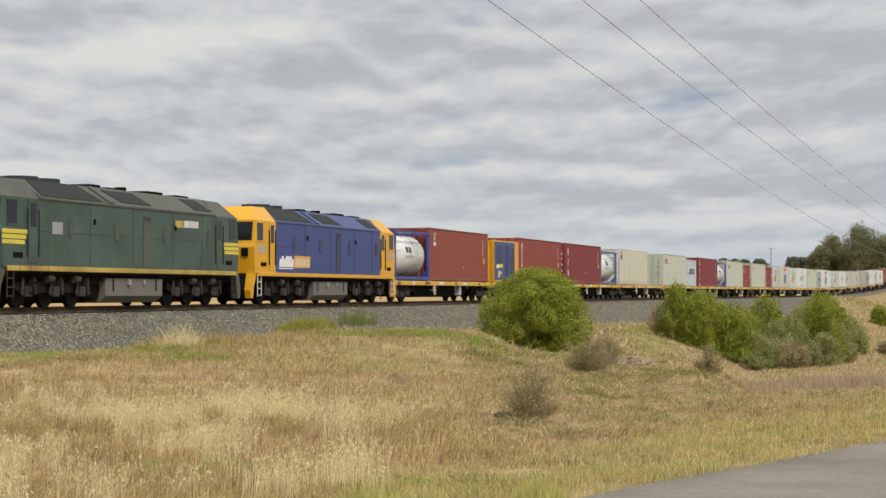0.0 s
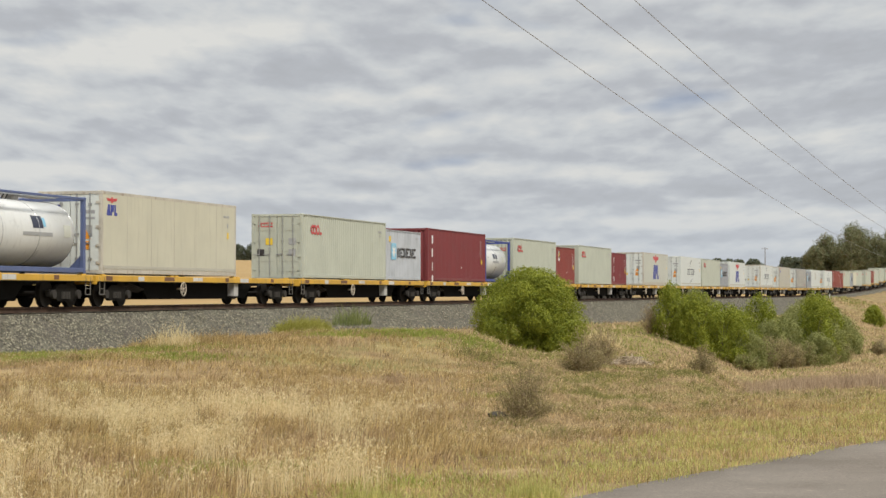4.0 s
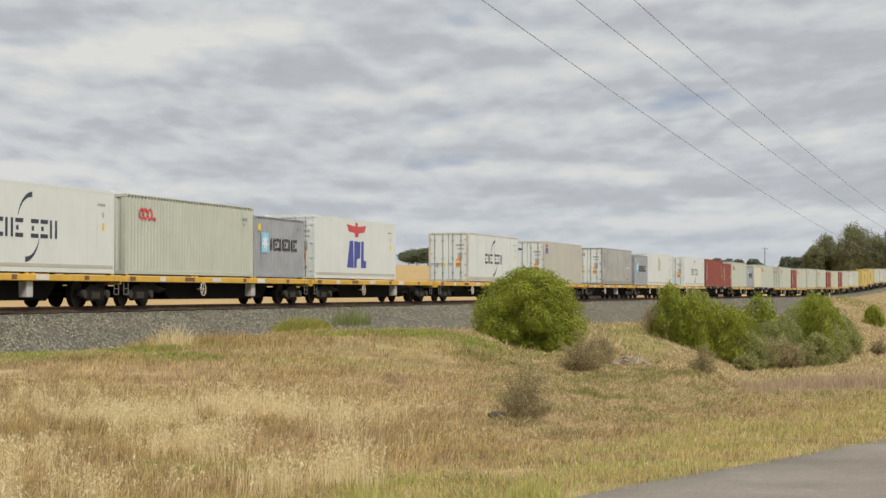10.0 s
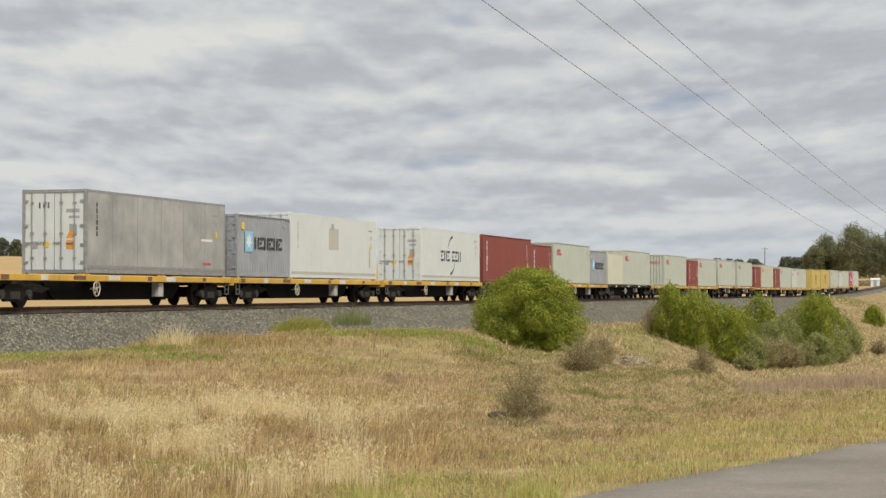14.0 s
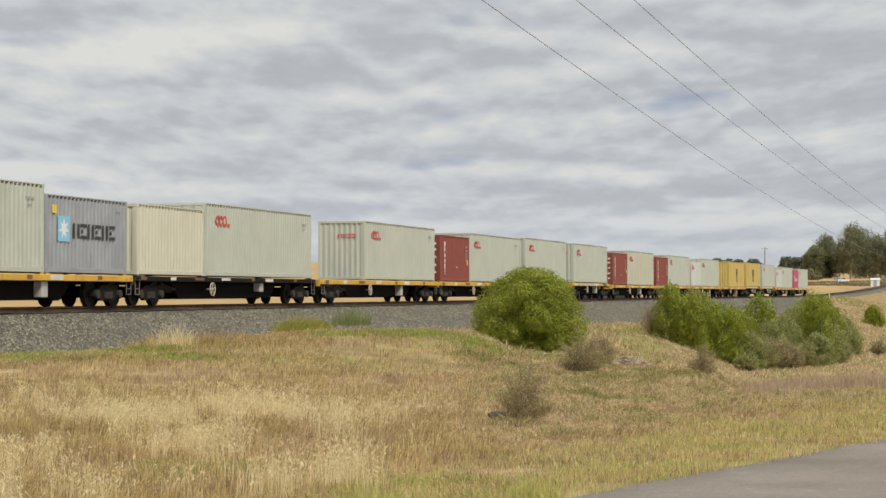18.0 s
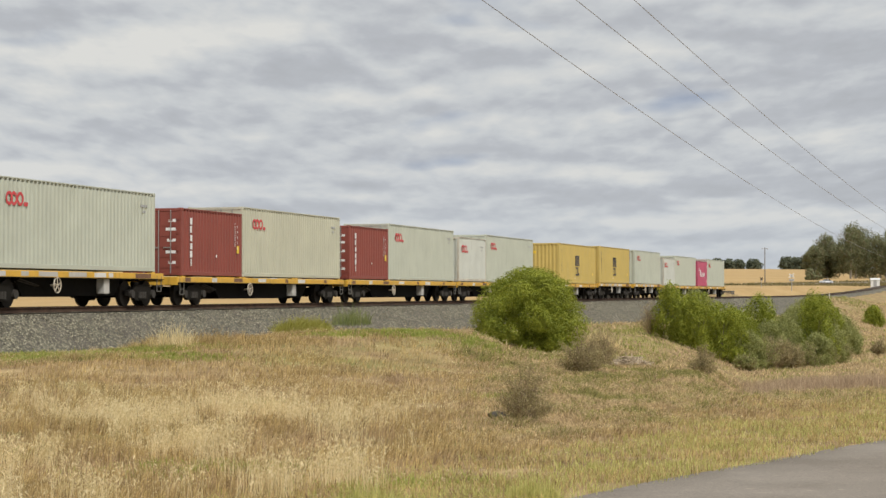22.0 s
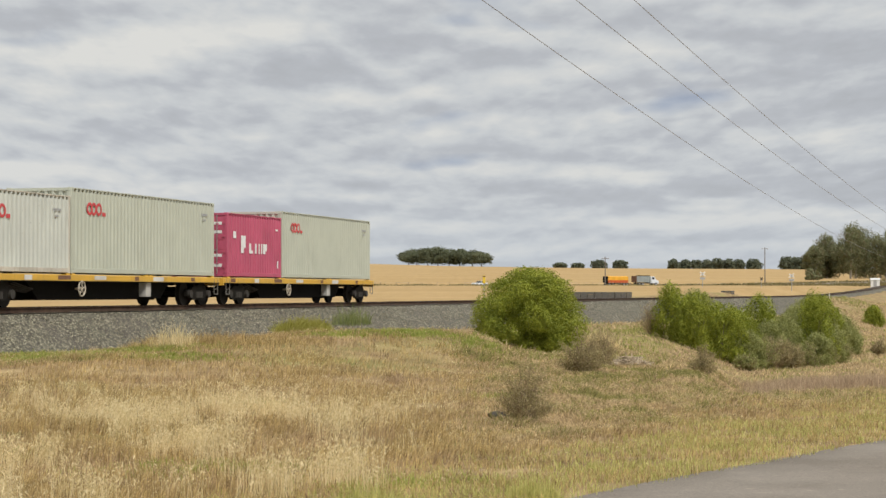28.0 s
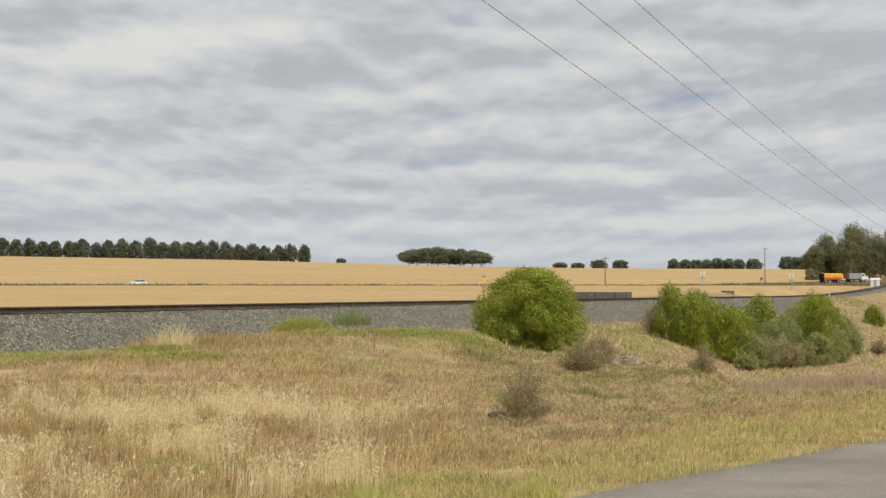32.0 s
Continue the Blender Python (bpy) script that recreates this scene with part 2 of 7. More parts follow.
BLUE_ROOF = paint("sooty_blue_roof_paint", (0.055, 0.07, 0.175), rough=0.55, dirty=0.6, fade=0.25)
GREEN = paint("loco_green_paint", (0.041, 0.074, 0.057), rough=0.42, dirt=(0.12, 0.092, 0.065), dirty=0.85, fade=0.35)
WORNYELLOW = paint("worn_footplate_yellow", (0.42, 0.29, 0.06), dirt=(0.10, 0.06, 0.035), dirty=1.0, fade=0.4)
GREEN_ROOF = paint("sooty_green_roof_paint", (0.075, 0.080, 0.060), rough=0.6, dirty=0.6, fade=0.3)
STRIPE = paint("yellow_lining_paint", (0.62, 0.50, 0.06), rough=0.45, dirty=0.35)
SILL = paint("wagon_yellow_paint", (0.62, 0.36, 0.045), rough=0.5, dirty=0.55, fade=0.15)
FRAMEBLUE = paint("tank_frame_blue_paint", (0.045, 0.065, 0.26), rough=0.45, dirty=0.3)
TANK = paint("white_tank_cladding", (0.66, 0.66, 0.62), rough=0.3, dirty=0.3, fade=0.06)
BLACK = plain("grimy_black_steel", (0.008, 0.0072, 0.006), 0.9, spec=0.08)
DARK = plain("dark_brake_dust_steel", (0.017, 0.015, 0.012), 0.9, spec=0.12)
SPRING = plain("dusty_bogie_steel", (0.033, 0.028, 0.022), 0.8)
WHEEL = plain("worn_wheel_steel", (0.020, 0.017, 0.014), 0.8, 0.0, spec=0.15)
BOXGREY = paint("grey_equipment_paint", (0.46, 0.44, 0.40), dirty=0.4)
HANDCREAM = plain("faded_cream_handwheel", (0.55, 0.47, 0.36), 0.6)
PATCH = paint("grimy_white_panel", (0.62, 0.60, 0.56), dirty=0.5)
RUST = plain("rusty_steel", (0.17, 0.085, 0.045), 0.8)
WINDOW = plain("dark_cab_glass", (0.010, 0.012, 0.013), 0.08, 0.0, 0.05, spec=0.22)
GRILLE = plain("dark_louvre_steel", (0.022, 0.026, 0.026), 0.6)
TANKGREY = paint("fuel_tank_grey", (0.145, 0.135, 0.115), dirty=0.5)
STEEL = plain("galvanised_steel", (0.40, 0.40, 0.39), 0.4, 0.7)
INK = plain("dark_navy_lettering", (0.03, 0.035, 0.06), 0.5, 0.0, 0.1)
INKBLUE = plain("royal_blue_lettering", (0.045, 0.06, 0.30), 0.5, 0.0, 0.1)
INKRED = plain("red_lettering", (0.55, 0.055, 0.06), 0.5, 0.0, 0.1)
INKBLACK = plain("black_lettering", (0.035, 0.03, 0.03), 0.5, 0.0, 0.1)
INKWHITE = plain("white_lettering", (0.75, 0.74, 0.72), 0.5, 0.0, 0.06)
INKSKY = plain("light_blue_panel", (0.25, 0.52, 0.68), 0.5, 0.0, 0.08)
INKYEL = plain("yellow_sticker", (0.75, 0.52, 0.04), 0.5, 0.0, 0.08)
INKORANGE = plain("orange_sticker", (0.75, 0.30, 0.03), 0.5, 0.0, 0.08)
INKGREY = plain("grey_sticker", (0.35, 0.35, 0.34), 0.5, 0.0, 0.08)


# ---------------------------------------------------------------- mesh tools
def part(name, bm, mat, parent, label="", shade=False):
    me = bpy.data.meshes.new(name)
    bm.to_mesh(me)
    bm.free()
    me.materials.append(mat)
    if shade:
        me.shade_smooth()
    ob = new(name, me)
    ob.parent = parent
    if label:
        tagged(ob, label)
    return ob


def share(ob, parent, m):
    """Another piece on the same mesh."""
    o = new(ob.name, ob.data)
    o.parent = parent
    o.matrix_basis = m
    return o


def thing(name, label, category, group="", kind="", at=None):
    ob = new(name)
    ob.empty_display_size = 0.3
    if at is not None:
        ob.matrix_basis = at
    return tagged(ob, label, category, group, kind)


def box(bm, x0, x1, y0, y1, z0, z1, bevel=0.0):
    v = [bm.verts.new((x, y, z)) for z in (z0, z1) for y in (y0, y1) for x in (x0, x1)]
    fs = [bm.faces.new([v[i] for i in q]) for q in ((0, 2, 3, 1), (4, 5, 7, 6), (0, 1, 5, 4), (1, 3, 7, 5), (3, 2, 6, 7), (2, 0, 4, 6))]
    if bevel:
        es = {e for f in fs for e in f.edges}
        bmesh.ops.bevel(bm, geom=list(es), offset=bevel, segments=1, affect="EDGES")
    return bm


def boxes(*rows, bevel=0.0):
    bm = bmesh.new()
    for r in rows:
        box(bm, *r, bevel=bevel)
    return bm


def tube(bm, a, b, r, seg=10, r2=None):
    """A closed round bar from a to b."""
    a, b = Vector(a), Vector(b)
    d = (b - a).normalized()
    q = d.to_track_quat("Z", "Y")
    r2 = r if r2 is None else r2
    lo = [bm.verts.new(a + q @ Vector((r * math.cos(k * 2 * math.pi / seg), r * math.sin(k * 2 * math.pi / seg), 0))) for k in range(seg)]
    hi = [bm.verts.new(b + q @ Vector((r2 * math.cos(k * 2 * math.pi / seg), r2 * math.sin(k * 2 * math.pi / seg), 0))) for k in range(seg)]
    for k in range(seg):
        bm.faces.new((lo[k], lo[(k + 1) % seg], hi[(k + 1) % seg], hi[k]))
    bm.faces.new(lo[::-1])
    bm.faces.new(hi)
    return bm


def tubes(*rows, seg=10):
    bm = bmesh.new()
    for a, b, r in rows:
        tube(bm, a, b, r, seg)
    return bm


def prism(bm, outline, axis, lo, hi):
    """A closed outline pushed along an axis: 'x' takes (y, z), 'y' takes (x, z), 'z' takes (x, y)."""
    def at(p, q):
        return {"x": (q, p[0], p[1]), "y": (p[0], q, p[1]), "z": (p[0], p[1], q)}[axis]
    a = [bm.verts.new(at(p, lo)) for p in outline]
    b = [bm.verts.new(at(p, hi)) for p in outline]
    n = len(a)
    for k in range(n):
        bm.faces.new((a[k], a[(k + 1) % n], b[(k + 1) % n], b[k]))
    bm.faces.new(a[::-1])
    bm.faces.new(b)
    bmesh.ops.recalc_face_normals(bm, faces=bm.faces)
    return bm


def ring(bm, c, r, thick, axis="y", seg=18, tseg=6):
    """A torus round an axis."""
    grid = []
    for i in range(seg):
        a = 2 * math.pi * i / seg
        row = []
        for j in range(tseg):
            b = 2 * math.pi * j / tseg
            rr, h = r + thick * math.cos(b), thick * math.sin(b)
            p = (rr * math.cos(a), h, rr * math.sin(a)) if axis == "y" else (h, rr * math.cos(a), rr * math.sin(a))
            row.append(bm.verts.new(Vector(c) + Vector(p)))
        grid.append(row)
    for i in range(seg):
        for j in range(tseg):
            bm.faces.new((grid[i][j], grid[(i + 1) % seg][j], grid[(i + 1) % seg][(j + 1) % tseg], grid[i][(j + 1) % tseg]))
    return bm


def raw(name, verts, faces, mat, parent=None, smooth_it=False):
    """One mesh from numpy arrays; every face has the same number of corners."""
    verts = np.asarray(verts, np.float32)
    faces = np.asarray(faces, np.int32)
    me = bpy.data.meshes.new(name)
    k = faces.shape[1]
    me.vertices.add(len(verts))
    me.vertices.foreach_set("co", verts.ravel())
    me.loops.add(faces.size)
    me.loops.foreach_set("vertex_index", faces.ravel())
    me.polygons.add(len(faces))
    me.polygons.foreach_set("loop_start", np.arange(0, faces.size, k, dtype=np.int32))
    me.update(calc_edges=True)
    me.materials.append(mat)
    if smooth_it:
        me.shade_smooth()
    ob = new(name, me)
    ob.parent = parent
    return ob


# ---------------------------------------------------------------- ground and line
def grass_ground():
    m, t = material("dry_grass_ground")
    co = t.nodes.new("ShaderNodeTexCoord").outputs["Object"]
    big = noise_at(t, co, 0.16, 5.0, 0.6)
    mid = noise_at(t, co, 1.1, 5.0, 0.65)
    fine = noise_at(t, co, 16.0, 4.0, 0.7)
    straw = ramp(t, mid, (0.30, (0.17, 0.115, 0.058)), (0.5, (0.33, 0.23, 0.115)), (0.70, (0.50, 0.37, 0.185))).outputs[0]
    green = ramp(t, mid, (0.3, (0.20, 0.18, 0.055)), (0.7, (0.36, 0.32, 0.12))).outputs[0]
    base = mix(t, ramp(t, big, (0.52, (0, 0, 0)), (0.66, (1, 1, 1))).outputs[0], straw, green)
    base = mix(t, 0.5, base, ramp(t, fine, (0.3, (0.5, 0.5, 0.5)), (0.7, (1, 1, 1))).outputs[0], "MULTIPLY")
    # beyond the line: stubble paddock, one pale even colour with faint drill rows
    geo = t.nodes.new("ShaderNodeSeparateXYZ")
    t.links.new(co, geo.inputs[0])
    far_n = noise_at(t, coords(t, (0.012, 0.05, 1)), 1.0, 5.0, 0.6)
    rows = noise_at(t, coords(t, (0.6, 0.05, 1)), 1.0, 3.0, 0.6)
    crop = ramp(t, far_n, (0.3, (0.378, 0.249, 0.107)), (0.7, (0.455, 0.312, 0.145))).outputs[0]
    crop = mix(t, 0.25, crop, ramp(t, rows, (0.3, (0.5, 0.5, 0.5)), (0.7, (1, 1, 1))).outputs[0], "MULTIPLY")
    att = t.nodes.new("ShaderNodeAttribute")
    att.attribute_name = "paddock"
    base = mix(t, att.outputs["Fac"], base, crop)
    finish(t, base, 0.95, 0, fine, 0.6, 0.05, spec=0.1)
    return m


def build_ground():
    """One sheet to the horizon: fine inside the view, coarse round it."""
    ang = np.radians(np.concatenate([np.linspace(-180, -24, 27)[:-1], np.linspace(-24, 24, 260), np.linspace(24, 180, 27)[1:-1]]))
    rad = np.concatenate([np.linspace(2.0, 12.0, 6)[:-1], np.geomspace(12.0, 700.0, 330)[:-1], np.geomspace(700.0, 4500.0, 50)])
    A, R = np.meshgrid(ang, rad)
    X, Y = (R * np.sin(A)).ravel(), (R * np.cos(A)).ravel()
    Z = ground_z(X, Y)
    n, k = len(rad), len(ang)
    V = np.concatenate([np.stack([X, Y, Z], 1), [[0, 0, -1.35]]])
    i, j = np.meshgrid(np.arange(n - 1), np.arange(k), indexing="ij")
    i, j = i.ravel(), j.ravel()
    j2 = (j + 1) % k
    F = np.stack([i * k + j, i * k + j2, (i + 1) * k + j2, (i + 1) * k + j], 1)
    ob = raw("ground", V, F[:, ::-1], grass_ground(), None, True)
    me = ob.data
    u, s = lateral(V[:, 0], V[:, 1])
    pad = smooth(-u, 4.0, 6.5) * (V[:, 1] > -40)
    f = (V[:, 0] - FAR_A.x) * FAR_D.y - (V[:, 1] - FAR_A.y) * FAR_D.x
    roadside = 1 - smooth(np.abs(f), 6, 11)
    pad = pad * (1 - roadside)
    a = me.attributes.new("paddock", "FLOAT", "POINT")
    a.data.foreach_set("value", pad.astype(np.float32))
    bm = bmesh.new()
    bm.from_mesh(me)
    c = len(V) - 1
    bm.verts.ensure_lookup_table()
    for q in range(k):
        bm.faces.new((bm.verts[c], bm.verts[(q + 1) % k], bm.verts[q]))
    bmesh.ops.recalc_face_normals(bm, faces=bm.faces)
    bm.to_mesh(me)
    bm.free()
    me.shade_smooth()
    return tagged(ob, "dry straw grass ground with a stubble paddock behind", "ground", kind="structure")


build_ground()


def asphalt():
    m, t = material("worn_asphalt")
    co = t.nodes.new("ShaderNodeTexCoord").outputs["Object"]
    n, f = noise_at(t, co, 0.5, 4.0), noise_at(t, co, 40.0, 3.0, 0.7)
    base = ramp(t, n, (0.3, (0.235, 0.200, 0.162)), (0.7, (0.325, 0.283, 0.235))).outputs[0]
    base = mix(t, 0.6, base, ramp(t, f, (0.3, (0.5, 0.5, 0.5)), (0.7, (1, 1, 1))).outputs[0], "MULTIPLY")
    grit = ramp(t, noise_at(t, co, 11.0, 2.0, 0.6), (0.62, (0, 0, 0)), (0.72, (1, 1, 1))).outputs[0]
    base = mix(t, maths(t, "MULTIPLY", grit, 0.35), base, (0.42, 0.36, 0.28))
    worn = noise_at(t, coords(t, (0.35, 0.35, 1)), 3.0, 4.0, 0.7)
    base = mix(t, 0.35, base, ramp(t, worn, (0.35, (0.62, 0.62, 0.62)), (0.65, (1, 1, 1))).outputs[0], "MULTIPLY")
    finish(t, base, 1.0, 0, f, 0.8, 0.012, spec=0.04)
    return m


ASPHALT = asphalt()


def build_roads():
    n = Vector((ROAD_D.y, -ROAD_D.x))
    rows, faces = [], []
    k = 80
    for i in range(k):
        q = -60 + i * 1.4
        c = ROAD_P + ROAD_D * q
        fray = 0.16 * noise.noise((q * 0.9, 3.1, 0)) + 0.08 * noise.noise((q * 4, 1, 0))
        for w, z in ((-0.12 + fray, -1.40), (fray, -1.285), (0.6, -1.27), (3.6, -1.22), (7.0, -1.27), (7.3, -1.40)):
            p = c + n * w
            rows.append((p.x, p.y, z))
    for i in range(k - 1):
        for j in range(5):
            a = i * 6 + j
            faces.append((a, a + 1, a + 7, a + 6))
    ob = raw("road", rows, faces, ASPHALT, None, True)
    tagged(ob, "worn grey asphalt road beside the verge", "road", kind="structure")
    n = Vector((FAR_D.y, -FAR_D.x))
    rows, faces = [], []
    for i in range(90):
        c = FAR_A + FAR_D * (-240 + i * 9)
        for w in (-3.6, 0, 3.6):
            p = c + n * w
            rows.append((p.x, p.y, gz(p.x, p.y) + 0.12 + (0.05 if w == 0 else 0)))
    for i in range(89):
        for j in range(2):
            a = i * 3 + j
            faces.append((a, a + 1, a + 4, a + 3))
    ob = raw("highway", rows, faces, ASPHALT, None, True)
    tagged(ob, "distant asphalt highway across the paddock", "road", kind="structure")


build_roads()


def ballast_mat():
    m, t = material("crushed_basalt_ballast")
    co = t.nodes.new("ShaderNodeTexCoord").outputs["Object"]
    v = t.nodes.new("ShaderNodeTexVoronoi")
    v.inputs["Scale"].default_value = 10.0
    t.links.new(co, v.inputs["Vector"])
    tone = t.nodes.new("ShaderNodeSeparateColor")
    t.links.new(v.outputs["Color"], tone.inputs[0])
    base = ramp(t, tone.outputs[0], (0.0, (0.080, 0.070, 0.046)), (0.6, (0.185, 0.166, 0.113)), (1.0, (0.34, 0.31, 0.21))).outputs[0]
    dust = noise_at(t, co, 0.35, 5.0, 0.65)
    base = mix(t, ramp(t, dust, (0.4, (0, 0, 0)), (0.75, (0.7, 0.7, 0.7))).outputs[0], base, (0.16, 0.13, 0.10))
    # crevice shade between the stones is put into the colour, darker at cell edges
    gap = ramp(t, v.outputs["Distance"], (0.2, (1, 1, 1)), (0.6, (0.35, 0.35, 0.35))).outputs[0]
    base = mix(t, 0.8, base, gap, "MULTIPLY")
    finish(t, base, 0.9, 0, gap, 1.0, 0.03)
    return m


BALLAST = ballast_mat()


def sweep(name, outline, mat, s0=-120.0, s1=620.0, step=4.0, rough=0.0, closed=False):
    """An outline of (side, height) carried along the line."""
    ss = np.arange(s0, s1, step)
    th = np.interp(ss, S, TH)
    cx, cy, cz = np.interp(ss, S, NX), np.interp(ss, S, NY), rise(ss)
    k = len(outline)
    V = np.zeros((len(ss), k, 3))
    rng = np.random.default_rng(5)
    for j, (u, z) in enumerate(outline):
        V[:, j, 0] = cx + u * np.cos(th)
        V[:, j, 1] = cy - u * np.sin(th)
        V[:, j, 2] = cz + z + (rng.normal(0, rough, len(ss)) if rough else 0)
    i, j = np.meshgrid(np.arange(len(ss) - 1), np.arange(k if closed else k - 1), indexing="ij")
    i, j = i.ravel(), j.ravel()
    F = np.stack([i * k + j, i * k + (j + 1) % k, (i + 1) * k + (j + 1) % k, (i + 1) * k + j], 1)
    return raw(name, V.reshape(-1, 3), F, mat, None, not closed)


def build_line():
    out = [(-5.0, -2.2), (-3.0, -0.95), (-1.95, -0.24), (-1.2, -0.17), (1.2, -0.17), (1.95, -0.24)]
    out += [(1.95 + 0.35 * i, -0.24 - 0.235 * i) for i in range(1, 13)]
    # oil and rust stain; its dark brown also holds the shade under the train
    stained, t = material("oil_stained_ballast")
    n0 = noise_at(t, coords(t), 9.0, 4.0, 0.7)
    finish(t, ramp(t, n0, (0.3, (0.035, 0.026, 0.018)), (0.7, (0.13, 0.10, 0.07))).outputs[0], 0.95, 0, n0, 1.0, 0.04, spec=0.1)
    crib = sweep("track_crib", [(1.62, -0.166), (1.2, -0.160), (-1.2, -0.160), (-1.62, -0.166)], stained, step=0.5, s0=-60, s1=430, rough=0.008)
    tagged(crib, "dark oil-stained ballast between and beside the rails, train shade in its colour", "ballast", kind="structure")
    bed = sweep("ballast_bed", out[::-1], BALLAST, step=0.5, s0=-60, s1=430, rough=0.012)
    tagged(bed, "grey crushed rock ballast shoulder under the track", "ballast", kind="structure")
    # loose stones on the near shoulder
    rng = np.random.default_rng(11)
    n = 90000
    ss = -14 + 190 * rng.random(n) ** 1.8
    u = rng.uniform(1.4, 6.0, n)
    th = np.interp(ss, S, TH)
    c = np.stack([np.interp(ss, S, NX) + u * np.cos(th), np.interp(ss, S, NY) - u * np.sin(th),
                  rise(ss) + np.where(u < 1.95, -0.22, -0.24 - 0.6714 * (u - 1.95)) + 0.0], 1)
    shape = np.array([(1, 0, 0), (0, 1, 0), (-1, 0, 0), (0, -1, 0), (0.1, 0.1, 0.8), (0, 0, -0.8)], float)
    size = rng.uniform(0.014, 0.038, (n, 1, 1))
    a = rng.uniform(0, 6.28, n)
    rot = np.zeros((n, 3, 3))
    rot[:, 0, 0], rot[:, 0, 1], rot[:, 1, 0], rot[:, 1, 1], rot[:, 2, 2] = np.cos(a), -np.sin(a), np.sin(a), np.cos(a), 1
    V = np.einsum("nij,kj->nki", rot, shape) * size * rng.uniform(0.6, 1.25, (n, 6, 1)) + c[:, None]
    tri = np.array([(0, 1, 4), (1, 2, 4), (2, 3, 4), (3, 0, 4), (1, 0, 5), (2, 1, 5), (3, 2, 5), (0, 3, 5)])
    F = (tri[None] + (np.arange(n) * 6)[:, None, None]).reshape(-1, 3)
    m, t = material("loose_ballast_stone")
    g = t.nodes.new("ShaderNodeNewGeometry")
    finish(t, ramp(t, g.outputs["Random Per Island"], (0, (0.052, 0.046, 0.032)), (0.55, (0.185, 0.168, 0.118)), (1, (0.52, 0.48, 0.35))).outputs[0], 0.9)
    tagged(raw("ballast_stones", V.reshape(-1, 3), F, m), "loose grey crushed stones on the ballast shoulder", "stones", kind="stuff")
    # rails and sleepers
    head, t = material("rail_steel")
    n1 = noise_at(t, coords(t), 3.0, 4.0)
    finish(t, ramp(t, n1, (0.3, (0.036, 0.021, 0.013)), (0.7, (0.085, 0.050, 0.032))).outputs[0], 0.85, 0.0, spec=0.2)
    shine = plain("polished_rail_head", (0.45, 0.43, 0.40), 0.3, 0.9)
    for side in (-0.835, 0.835):
        prof = [(-0.07, -0.172), (-0.07, -0.155), (-0.012, -0.13), (-0.010, -0.045), (-0.035, -0.035), (-0.035, -0.006), (-0.028, 0.0),
                (0.028, 0.0), (0.035, -0.006), (0.035, -0.035), (0.010, -0.045), (0.012, -0.13), (0.07, -0.155), (0.07, -0.172)]
        r = sweep("rail", [(side + p, z) for p, z in prof[::-1]], head, closed=True)
        tagged(r, "rusty brown steel rail with a polished head", "rail", "rails of the line", "structure")
        top = sweep("running_surface", [(side + 0.026, 0.003), (side - 0.026, 0.003)], shine)
        top.parent = r
    conc = plain("weathered_concrete_sleeper", (0.27, 0.25, 0.22), 0.9)
    bm = bmesh.new()
    V, F = [], []
    for i in range(720):
        s = -40 + i * 0.65
        th = float(np.interp(s, S, TH))
        x, y, z = on_track(s)
        d, nn = Vector((math.sin(th), math.cos(th), 0)), Vector((math.cos(th), -math.sin(th), 0))
        base = len(V)
        for zz, w in ((-0.3, 0.13), (-0.168, 0.10)):
            for a, b in ((-1.3, -1), (1.3, -1), (1.3, 1), (-1.3, 1)):
                V.append(Vector((x, y, z + zz)) + nn * a + d * (b * w))
        F += [tuple(base + q for q in f) for f in ((0, 1, 5, 4), (1, 2, 6, 5), (2, 3, 7, 6), (3, 0, 4, 7), (4, 5, 6, 7), (3, 2, 1, 0))]
    bm.free()
    tagged(raw("sleepers", [tuple(v) for v in V], F, conc), "pale concrete sleepers bedded in the ballast", "sleepers", kind="stuff")


build_line()


# ---------------------------------------------------------------- rolling stock
# A vehicle's own space: x runs back along the train, -y is the camera's side, z = 0 is the rail head.
DECK = 1.13
TRAIN = []          # (thing, place along the train at the start)
UNIT20, UNIT40 = 6.06, 12.19


def tube_parts(name, rows, mat, parent, seg=10):
    for a, b, r in rows:
        part(name, tube(bmesh.new(), a, b, r, seg), mat, parent)


def box_parts(name, rows, mat, parent, bevel=0.0):
    for r in rows:
        part(name, boxes(r, bevel=bevel), mat, parent)


def wheelset(parent, x, r=0.46):
    bm = bmesh.new()
    for y in (-0.83, 0.83):
        tube(bm, (x, y - 0.065, r), (x, y + 0.065, r), r, 20)
        tube(bm, (x, y + (0.065 if y < 0 else -0.065), r), (x, y + (0.095 if y < 0 else -0.095), r), r + 0.025, 20)
    tube(bm, (x, -1.0, r), (x, 1.0, r), 0.08, 8)
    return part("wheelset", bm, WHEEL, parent)


